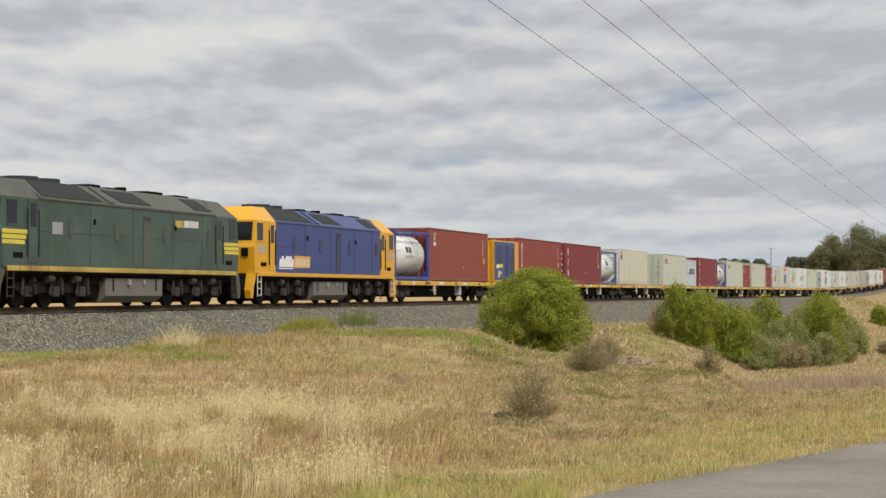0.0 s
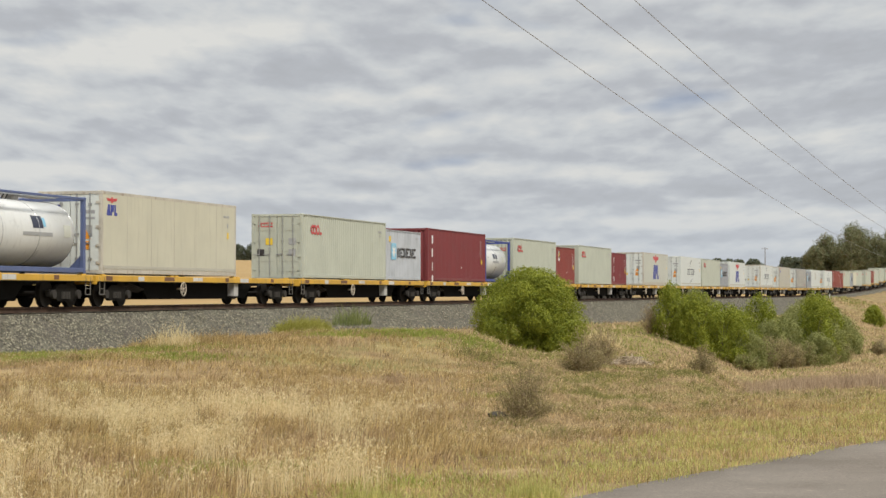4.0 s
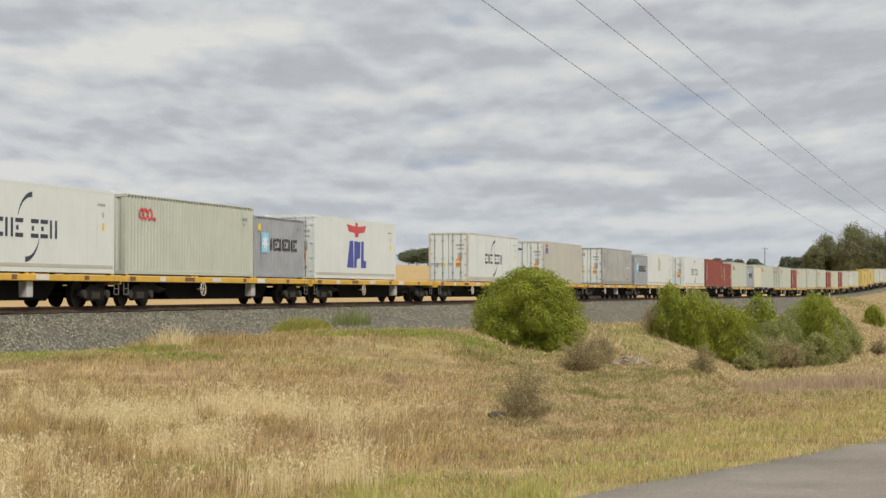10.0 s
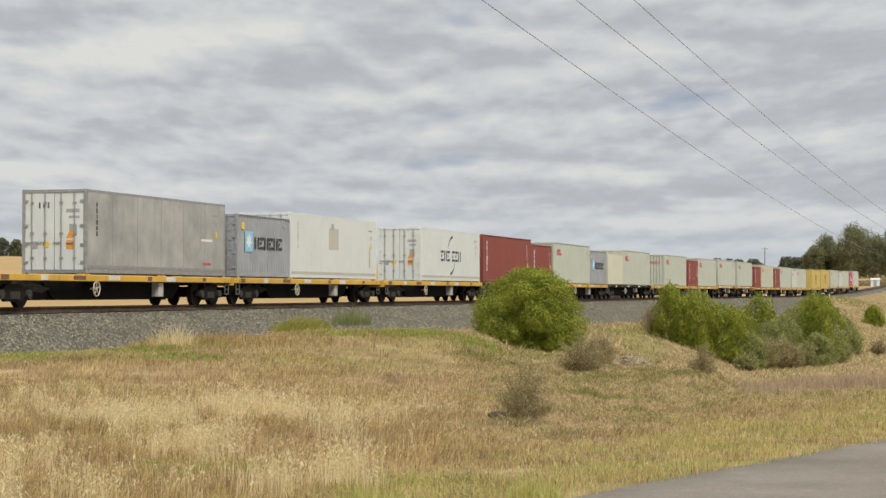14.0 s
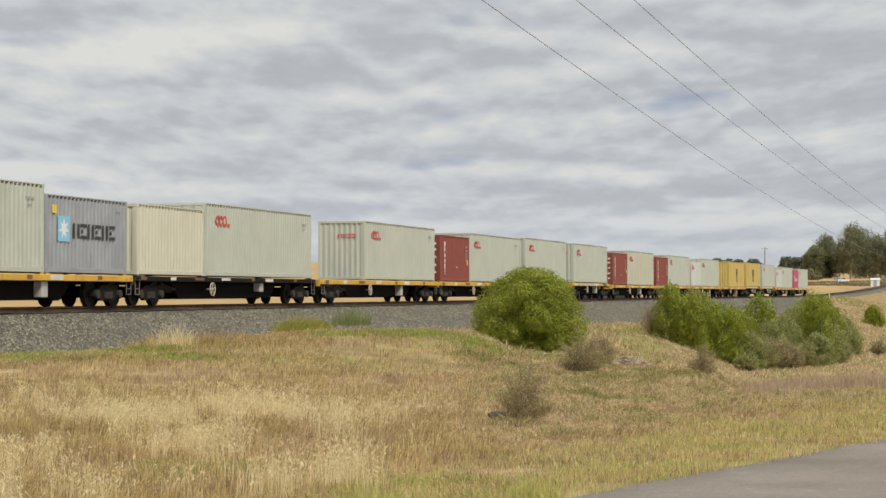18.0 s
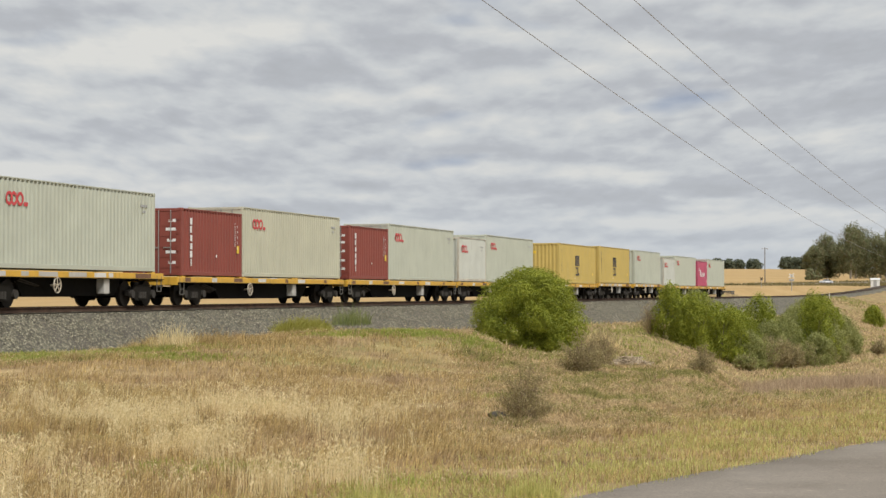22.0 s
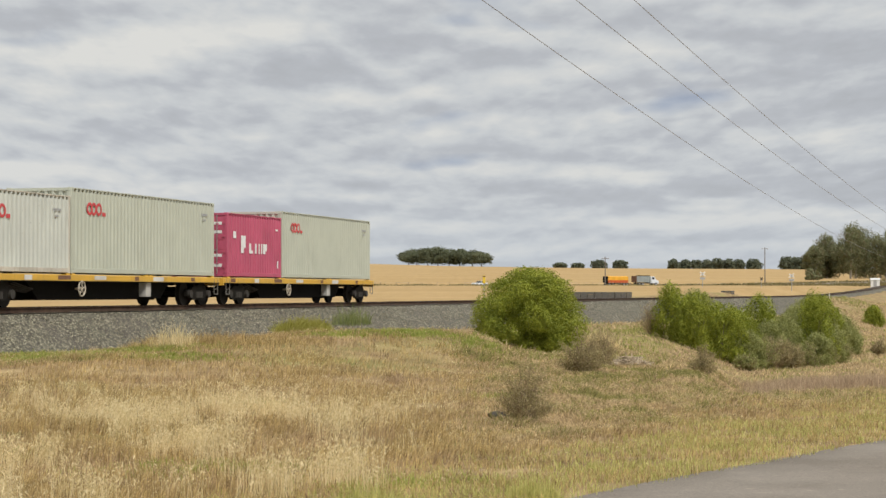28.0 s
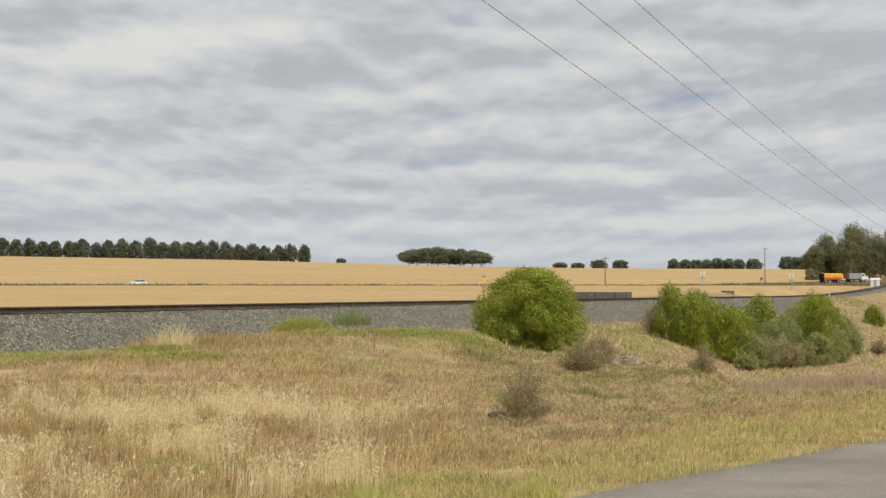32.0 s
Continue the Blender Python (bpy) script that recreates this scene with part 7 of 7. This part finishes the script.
tussock("small weed sprouting from the ballast", -8.6, 53.0, 60, 0.12, 0.4, REED, 93, 0.02, 0.3, "weeds", "ballast_weed")


# ---------------------------------------------------------------- distance
def build_far_trees():
    rng = np.random.default_rng(5)
    row = "windbreak trees on the ridge"
    # the windbreak along the left of the ridge
    for k in range(27):
        b = -14.2 + 0.385 * k + rng.normal(0, 0.03)
        d = 1008 + k * 3.2 + rng.normal(0, 4)
        x = d * math.tan(radians(b))
        h = 9.9 + rng.normal(0, 0.8)
        dense_tree("dark green windbreak tree on the ridge", place(x, d), h, 4.2 * rng.uniform(0.9, 1.2), LEAF_DARK if k % 4 else LEAF_PINE, 3600, 0.5, 200 + k, "windbreak_tree", row, 0.38)
    # grove of flat-topped pines
    for k in range(8):
        x = -21.5 + 6.3 * k + rng.normal(0, 0.6)
        d = 1128 + rng.normal(0, 7)
        tree("flat-topped pine of a grove on the ridge", place(x, d), 10.2 - 0.19 * (k - 3.5) ** 2, 7.0, 1.8, LEAF_PINE, BARK, 5200, 0.55, 240 + k, 40, 0.4, 0.1, size=(0.26, 0.42), name="pine_tree", group="pines of the grove")
    for k, (tanb, d, h, rx) in enumerate((
            (0.0616, 1480, 4.0, 4.5), (0.071, 1480, 4.0, 4.0), (0.082, 1500, 6.5, 5.0), (0.0935, 1500, 6.5, 5.0), (0.1215, 1560, 8.0, 4.0), (0.1275, 1560, 7.6, 4.0), (0.1335, 1560, 7.2, 4.0), (0.139, 1560, 7.5, 4.0),
            (0.1445, 1560, 8.8, 4.2), (0.1505, 1560, 8.2, 4.5), (0.1555, 1560, 8.0, 4.0), (0.1635, 1560, 8.4, 5.2), (-0.0535, 1290, 3.0, 2.6), (0.181, 1200, 8.2, 3.6), (0.186, 1200, 7.8, 3.6), (0.191, 1200, 8.5, 3.8), (0.196, 1200, 8.0, 3.8))):
        q = min(1.0, (1145 + 560 * tanb) / d)      # they stand on the crest of the rise
        d, h, rx = d * q, h * q, rx * q
        dense_tree("dark rounded tree on the skyline", place(d * tanb, d), h, rx * 1.32, LEAF_DARK, 2800, 0.6, 260 + k, "skyline_tree", "trees along the skyline", 0.5, 28, 0.30)
    # tall gums beside the crossing
    for k, (x, d, h, rx, c0) in enumerate(((127.5, 650, 11.5, 4.8, 1.6), (132.5, 655, 15.0, 6.2, 2.4), (138.5, 645, 18.0, 6.8, 3.6), (143.5, 660, 20.0, 7.4, 4.0), (150.5, 645, 16.5, 6.6, 3.0), (157.5, 655, 18.0, 6.8, 4.0), (163.0, 645, 20.0, 7.4, 4.0), (172.0, 655, 19.0, 8.0, 3.0), (135.5, 672, 14.0, 6.5, 1.2), (147.0, 675, 16.0, 7.0, 1.4), (156.0, 678, 16.0, 7.0, 1.2))):
        tree("tall gum tree with pale limbs and ragged grey-brown crown", place(x, d), h, rx, c0, LEAF_GUM, BARK_PALE, 15000, 0.27, 300 + k, 60, 0.42, name="gum_tree", group="gum trees by the crossing", forks=9, low=0.0, size=(0.19, 0.33))
    for k, (x, d, rx, h) in enumerate(((120.5, 620, 2.6, 3.6), (124.0, 628, 1.6, 2.4), (150.0, 632, 2.0, 2.6), (158.0, 630, 2.2, 2.4))):
        bush("low dark bush under the gums", place(x, d), rx, rx, h, LEAF_GUM, 900, 0.4, 330 + k, 16, group="bushes under the gums")


build_far_trees()


def pole(at, h, arm, label, lean=0.0, name="power_pole"):
    p = thing(name, label, "pole", "power poles", at=Matrix.Translation(at) @ pose(0, 0, 0, 0, lean, 25))
    part("shaft", tube(bmesh.new(), (0, 0, -0.3), (0, 0, h), 0.17, 10, 0.11), POLEWOOD, p)
    part("crossarm", boxes((-arm, arm, -0.06, 0.06, h - 0.55, h - 0.40)), POLEWOOD, p)
    for x in (-arm * 0.9, -arm * 0.35, arm * 0.9):
        part("insulator", tubes(((x, 0, h - 0.40), (x, 0, h - 0.18), 0.06), seg=8), INKWHITE, p)
    return p


POLEWOOD = plain("weathered_pole_wood", (0.17, 0.145, 0.12), 0.9)
pole(place(45.0, 527), 8.3, 1.1, "weathered timber power pole with crossarm beside the paddock")
pole(place(100.0, 590), 11.2, 1.2, "weathered timber power pole with crossarm by the crossing")
pole(place(70.4, 260), 9.2, 3.2, "weathered timber power pole carrying the overhead line")


def tower(at, h):
    t = thing("transmission_tower", "distant grey lattice transmission tower", "pylon", "transmission towers", at=Matrix.Translation(at))
    bm = bmesh.new()
    for sx in (-1, 1):
        for sy in (-1, 1):
            tube(bm, (sx * 1.4, sy * 1.4, 0), (sx * 0.3, sy * 0.3, h), 0.14, 5)
    for k in range(6):
        z0, z1 = h * k / 6, h * (k + 1) / 6
        w0, w1 = 1.4 - 1.1 * k / 6, 1.4 - 1.1 * (k + 1) / 6
        for s in (-1, 1):
            tube(bm, (-w0, s * w0, z0), (w1, s * w1, z1), 0.08, 4)
            tube(bm, (w0, s * w0, z0), (-w1, s * w1, z1), 0.08, 4)
    part("lattice", bm, STEEL, t)
    part("crossarm", boxes((-3.2, 3.2, -0.1, 0.1, h - 2.2, h - 1.9), (-2.6, 2.6, -0.1, 0.1, h - 4.2, h - 3.9)), STEEL, t)
    return t


for tb, d, h in ((0.0212, 1700, 15), (0.0443, 1750, 14), (0.1297, 1800, 18)):
    tower(place(tb * d, d), h)


def build_wires():
    """Three sagging conductors over the verge to the pole by the line."""
    m = plain("weathered_conductor", (0.33, 0.32, 0.32), 0.7, 0.0)
    ends = ((1.01, 48.0, 7.79, 66.2, 260.0, 4.1), (3.75, 53.0, 8.56, 70.9, 260.0, 5.26), (5.68, 56.0, 9.02, 72.4, 260.0, 5.65))
    for x0, y0, z0, x1, y1, z1 in ends:
        a, b = Vector((x0, y0, z0)), Vector((x1, y1, z1))
        back = a - (b - a) * 0.35
        cu = bpy.data.curves.new("overhead_wire", "CURVE")
        cu.dimensions, cu.bevel_depth, cu.bevel_resolution = "3D", 0.011, 2
        sp = cu.splines.new("POLY")
        n = 140
        sp.points.add(n - 1)
        for i in range(n):
            k = i / (n - 1)
            p = back.lerp(b, k)
            sag = 0
            q = k * 1.35 - 0.35
            sag = -4 * 1.75 * q * (1 - q)
            sp.points[i].co = (p.x, p.y, p.z + sag, 1)
        ob = new("overhead_wire", cu)
        cu.materials.append(m)
        tagged(ob, "thin dark overhead power wire", "wire", "overhead wires")


build_wires()


def build_lineside():
    # stacks of old sleepers behind the line
    old = plain("grey_weathered_timber", (0.105, 0.092, 0.075), 0.9, 0, 0.35, 5.0, 0.6)
    for s, side, cols, layers, ends in ((112.5, -4.6, 3, 3, 3), (206.0, -4.6, 1, 2, 1)):
        x, y, z = on_track(s, side)
        th = float(np.interp(s, S, TH))
        for c in range(cols):
            st = thing("sleeper_stack", "stack of weathered grey timber sleepers behind the track", "timber stack", "sleeper stacks",
                       at=pose(x, y, gz(x, y), 0, 0, 90 - math.degrees(th)) @ pose(c * 9.0, 0, 0))
            rnd = random.Random(c + 3)
            first = None
            for l in range(layers):
                for k in range(5):
                    for e in range(ends):
                        m = pose(-4.2 + e * 2.8 + rnd.uniform(-0.08, 0.08), -0.6 + k * 0.29, l * 0.235 + 0.0, 0, 0, rnd.uniform(-1, 1))
                        if first is None:
                            first = part("sleeper", boxes((-1.35, 1.35, -0.125, 0.125, 0, 0.225), bevel=0.015), old, st)
                            first.matrix_basis = m
                        else:
                            share(first, st, m)
    # crossing furniture
    white = plain("white_painted_steel", (0.70, 0.70, 0.68), 0.5, 0, 0.08)
    x, y = 109.2, 480.0
    hut = thing("relay_hut", "small white relay hut beside the crossing", "hut", at=pose(x, y, gz(x, y), 0, 0, -15))
    part("walls", boxes((-1.1, 1.1, -0.9, 0.9, 0, 2.1), bevel=0.03), white, hut)
    bm = bmesh.new()
    prism(bm, [(-1.05, 2.1), (1.05, 2.1), (0, 2.45)], "x", -1.25, 1.25)
    part("roof", bm, white, hut)
    part("door", boxes((-0.4, 0.4, -0.93, -0.9, 0.05, 1.9)), INKGREY, hut)
    for tb, d, h in ((0.1366, 330, 2.6), (0.1835, 345, 3.0)):
        x, y = tb * d, d
        s = thing("crossing_signal", "pale crossing signal post with crossed boards", "signal", "crossing signals", at=Matrix.Translation(place(x, y)))
        part("post", tubes(((0, 0, -0.2), (0, 0, h), 0.07), seg=8), STEEL, s)
        for a in (35, -35):
            o = part("crossbuck_board", boxes((-0.55, 0.55, -0.10, -0.07, -0.09, 0.09)), white, s)
            o.matrix_basis = pose(0, 0, h - 0.25, 0, a, 0)
        part("lamp_backboard", boxes((-0.45, 0.45, -0.06, -0.03, h - 1.25, h - 0.85), bevel=0.01), INKGREY, s)
    x, y = 55.3, 330.0
    s = thing("warning_sign", "small dark crossed warning sign on a post", "sign", at=Matrix.Translation(place(x, y)))
    part("post", tubes(((0, 0, -0.2), (0, 0, 1.35), 0.04), seg=6), STEEL, s)
    for a in (45, -45):
        o = part("cross_board", boxes((-0.36, 0.36, -0.05, -0.02, -0.07, 0.07)), INKBLACK, s)
        o.matrix_basis = pose(0, 0, 1.5, 0, a, 0)
    # yellow post sign behind the bush
    x, y, z = on_track(78.2, -4.0)
    s = thing("trackside_signal", "small yellow trackside signal head on a post", "signal", at=Matrix.Translation((x, y, gz(x, y))))
    part("post", tubes(((0, 0, 0), (0, 0, 1.8), 0.035), seg=8), STEEL, s)
    part("signal_head", boxes((-0.09, 0.09, -0.09, 0.09, 1.55, 2.12), bevel=0.02), INKYEL, s, "yellow signal head")
    part("signal_cap", boxes((-0.10, 0.10, -0.10, 0.10, 2.0, 2.09), bevel=0.01), RUST, s)
    x, y, z = on_track(262.0, 2.6)
    s = thing("marker_post", "short leaning white marker post in the ballast", "post", at=pose(x, y, z - 0.9, 0, 14, 0))
    part("board", boxes((-0.06, 0.06, -0.03, 0.03, 0, 1.15), bevel=0.01), white, s)
    # fence along the highway
    wood = POLEWOOD
    fence = thing("fence", "low post and wire fence along the highway verge", "fence", at=Matrix())
    n = Vector((FAR_D.y, -FAR_D.x))
    first = None
    prev = None
    bm = bmesh.new()
    rnd = random.Random(9)
    for k in range(110):
        p = FAR_A + FAR_D * (-90 + k * 4.2 + rnd.uniform(-0.6, 0.6)) + n * 7.5
        m = Matrix.Translation((p.x, p.y, gz(p.x, p.y) - 0.1)) @ pose(0, 0, 0, rnd.uniform(-3, 3), rnd.uniform(-3, 3), 0)
        if first is None:
            first = part("post", tubes(((0, 0, 0), (0, 0, 1.15), 0.055), seg=6), wood, fence)
            first.matrix_basis = m
        else:
            share(first, fence, m)
        q = Vector((p.x, p.y, gz(p.x, p.y) + 1.0))
        if prev is not None:
            tube(bm, prev, q, 0.008, 4)
        prev = q
    part("wire", bm, STEEL, fence)
    # roadside growth along the highway
    rng = np.random.default_rng(14)
    k = rng.uniform(-110, 330, 15000)
    o = rng.normal(0, 1.9, 15000) + np.where(rng.random(15000) < 0.72, 7.6, -6.8)
    px, py = FAR_A.x + FAR_D.x * k + n.x * o, FAR_A.y + FAR_D.y * k + n.y * o
    k2, o2 = rng.uniform(95, 300, 16000), rng.uniform(-10, 26, 16000)
    px, py = np.concatenate([px, FAR_A.x + FAR_D.x * k2 + n.x * o2]), np.concatenate([py, FAR_A.y + FAR_D.y * k2 + n.y * o2])
    away = np.abs((px - FAR_A.x) * FAR_D.y - (py - FAR_A.y) * FAR_D.x) > 4.2
    px, py = px[away], py[away]
    ob, _ = blades("roadside_grass", px, py, ground_z(px, py), rng.uniform(0.2, 0.8, len(px)) * (0.75 + 0.5 * wave(px, py, 9.0, 78)), np.full(len(px), 0.35), VERGE, rng, 0.4)
    tagged(ob, "olive roadside grass along the highway", "grass", kind="stuff")
    # heap of dry cuttings, a dark stone
    rng = np.random.default_rng(15)
    h = thing("brush_heap", "low heap of bleached dry sticks", "sticks", at=Matrix.Translation(place(4.55, 46.6)))
    bm = bmesh.new()
    for k in range(120):
        a, r = rng.uniform(0, 6.28), rng.uniform(0, 0.55)
        c = Vector((r * math.cos(a), r * math.sin(a) * 0.6, 0.06 + 0.20 * (1 - r / 0.56) * rng.uniform(0.2, 1)))
        d = Vector((rng.normal(0, 1), rng.normal(0, 1), rng.normal(0, 0.25))).normalized() * rng.uniform(0.1, 0.28)
        tube(bm, c - d, c + d, 0.016, 5, 0.009)
    part("sticks", bm, plain("bleached_stick_wood", (0.42, 0.335, 0.23), 0.9, 0, 0.3), h)
    r = thing("stone", "dark flat stone in the grass", "stone", at=Matrix.Translation(place(0.78, 27.2)))
    bm = bmesh.new()
    bmesh.ops.create_icosphere(bm, subdivisions=2, radius=0.13)
    for v in bm.verts:
        v.co = Vector((v.co.x * 1.25, v.co.y, v.co.z * 0.55)) * (1 + 0.25 * noise.noise(v.co * 9))
    part("boulder", bm, plain("dark_field_stone", (0.085, 0.075, 0.06), 0.9, 0, 0.3, 12.0, 0.6, spec=0.15), r)


build_lineside()


# ---------------------------------------------------------------- traffic
RUBBER = plain("tyre_rubber", (0.025, 0.025, 0.025), 0.85)
CARWHITE = plain("white_car_paint", (0.72, 0.73, 0.74), 0.25, 0, 0.03)
TARP = paint("orange_yellow_tarp", (0.72, 0.36, 0.03), dirty=0.3)
TARPRED = paint("red_orange_trailer_side", (0.55, 0.10, 0.03), dirty=0.3)
TIPGREY = paint("dusty_grey_tipper", (0.28, 0.30, 0.28), dirty=0.4)


def road_wheel(parent, x, y, r, w=0.22):
    s = 1 if y > 0 else -1
    wh = part("wheel", tubes(((x, y - s * w, r), (x, y, r), r), seg=16), RUBBER, parent)
    part("rim", tubes(((x, y, r), (x, y + s * 0.01, r), r * 0.6), seg=12), STEEL, wh)
    return wh


def sedan(label, ute=False):
    c = thing("car", label, "car", "road traffic")
    bm = bmesh.new()
    prism(bm, [(-2.3, 0.35), (2.3, 0.35), (2.35, 0.7), (2.2, 0.92), (1.0, 1.0), (-2.25, 1.0), (-2.35, 0.7)], "y", -0.88, 0.88)
    bmesh.ops.bevel(bm, geom=list(bm.edges), offset=0.04, segments=1, affect="EDGES")
    part("body", bm, CARWHITE, c)
    roof = [(1.05, 0.98), (0.35, 1.46), (-1.0 if not ute else -0.35, 1.46), (-1.75 if not ute else -0.55, 0.98)]
    bm = bmesh.new()
    prism(bm, roof, "y", -0.72, 0.72)
    g = part("glasshouse", bm, WINDOW, c)
    bm = bmesh.new()
    box(bm, -1.0 if not ute else -0.4, 0.35, -0.74, 0.74, 1.44, 1.50, 0.02)
    part("roof", bm, CARWHITE, c)
    part("pillar", boxes((-0.28, -0.16, -0.735, 0.735, 1.0, 1.46)), CARWHITE, c)
    if ute:
        part("tray", boxes((-2.3, -0.6, -0.9, 0.9, 1.0, 1.08), (-2.3, -0.6, -0.9, -0.86, 1.08, 1.4), (-2.3, -0.6, 0.86, 0.9, 1.08, 1.4)), STEEL, c)
    for x in (-1.4, 1.45):
        for y in (-0.9, 0.9):
            road_wheel(c, x, y, 0.33)
    for y in (-0.65, 0.65):
        part("headlight", boxes((2.27, 2.36, y - 0.16, y + 0.16, 0.66, 0.8)), INKWHITE, c)
        part("tail_light", boxes((-2.37, -2.29, y - 0.14, y + 0.14, 0.7, 0.88)), INKRED, c)
    return c


def tipper_truck():
    c = thing("tipper_truck", "white-cabbed tipper truck with dusty grey body", "truck", "road traffic")
    part("chassis", boxes((-3.6, 3.6, -0.45, 0.45, 0.75, 1.05)), BLACK, c)
    bm = bmesh.new()
    prism(bm, [(1.2, 0.85), (3.9, 0.7), (4.0, 1.55), (3.0, 1.85), (2.5, 2.75), (1.25, 2.8)], "y", -1.15, 1.15)
    bmesh.ops.bevel(bm, geom=list(bm.edges), offset=0.06, segments=1, affect="EDGES")
    cab = part("cab", bm, CARWHITE, c)
    part("side_window", boxes((1.5, 2.35, -1.17, -1.14, 1.95, 2.55)), WINDOW, cab)
    part("side_window", boxes((1.5, 2.35, 1.14, 1.17, 1.95, 2.55)), WINDOW, cab)
    bm = bmesh.new()
    prism(bm, [(-3.9, 1.15), (0.95, 1.15), (0.95, 2.85), (-4.0, 2.85)], "y", -1.22, 1.22)
    bd = part("tipper_body", bm, TIPGREY, c)
    for k in range(6):
        x = -3.7 + k * 0.85
        part("body_rib", boxes((x, x + 0.1, -1.27, 1.27, 1.15, 2.8)), TIPGREY, bd)
    part("tailgate", boxes((-4.15, -4.0, -1.22, 1.22, 1.1, 2.95)), RUST, bd)
    part("tarp_roll", tubes(((-3.9, -0.8, 2.95), (0.9, -0.8, 2.95), 0.14), seg=10), DARK, bd)
    for x in (-3.0, -1.75, 2.9):
        for y in (-1.2, 1.2):
            road_wheel(c, x, y, 0.5, 0.3)
    return c


def dog_trailer():
    c = thing("dog_trailer", "orange-yellow covered dog trailer with red lower side", "trailer", "road traffic")
    part("chassis", boxes((-3.6, 3.6, -0.45, 0.45, 0.7, 1.0)), BLACK, c)
    part("trailer_side", boxes((-3.5, 3.6, -1.22, 1.22, 1.05, 1.75), bevel=0.03), TARPRED, c)
    bm = bmesh.new()
    prism(bm, [(-1.23, 1.75), (1.23, 1.75), (1.2, 2.75), (0, 2.95), (-1.2, 2.75)], "x", -3.5, 3.6)
    part("tarp", bm, TARP, c, "orange-yellow tarpaulin")
    part("tailgate", boxes((-3.66, -3.5, -1.22, 1.22, 1.0, 2.85)), DARK, c)
    part("drawbar", tubes(((3.6, 0, 0.8), (5.6, 0, 0.8), 0.08), seg=8), BLACK, c)
    for x in (-2.9, -1.7, 2.2, 3.2):
        for y in (-1.2, 1.2):
            road_wheel(c, x, y, 0.5, 0.3)
    return c


def compact(c, k):
    for me in {ob.data for ob in c.children_recursive}:
        me.transform(Matrix.Scale(k, 4))
    return c


CAR, UTE, TRUCK, TRAILER = compact(sedan("silver-white sedan on the highway"), 0.9), sedan("white utility vehicle on the highway", True), tipper_truck(), dog_trailer()


def highway_pose(run, lane, back):
    """A place that far along the highway; lane is the offset to its right; back turns it round."""
    n = Vector((FAR_D.y, -FAR_D.x))
    p = FAR_A + FAR_D * run + n * lane
    a = math.degrees(math.atan2(FAR_D.y, FAR_D.x))
    return pose(p.x, p.y, gz(p.x, p.y) + 0.16, 0, 0, a + (180 if back else 0))


# ---------------------------------------------------------------- what moves
def motions():
    """The train runs along the line and the traffic along the highway."""
    times = list(range(0, 33, 2))
    for ob, place_, deck in TRAIN:
        q, x = place_ if isinstance(place_, tuple) else (place_, 0.0)
        mid = 9.2                      # a vehicle turns as one piece about its middle
        walk(ob, [(t, track_pose(q + mid - gone(t)) @ pose(x - mid, 0, deck)) for t in times])
    # one car waits at the crossing and then gathers speed, another pulls away, a tipper and its trailer come up to it
    away = ((0, 267.0), (17, 267.0), (19, 262.7), (20, 252.1), (21, 237.9), (22, 223.4), (23, 206.8), (24, 188.6), (25, 168.2), (26, 146.1), (27, 122.6), (28, 99.0), (29, 75.4), (30, 51.9), (31, 26.0), (32, -0.1))
    walk(CAR, [(t, highway_pose(run, 1.8, True)) for t, run in away])
    walk(TRUCK, [(t, highway_pose(178.0 + (t - 29) * 20.3, -1.8, False)) for t in times])
    walk(TRAILER, [(t, highway_pose(167.4 + (t - 29) * 20.3, -1.8, False)) for t in times])
    crawl = ((0, 232.1), (17, 232.1), (18, 233.0), (19, 236.8), (20, 241.0), (21, 247.8), (22, 257.3), (24, 281.9), (28, 334.1), (32, 385.1))
    walk(UTE, [(t, highway_pose(run, -1.8, False)) for t, run in crawl])


motions()
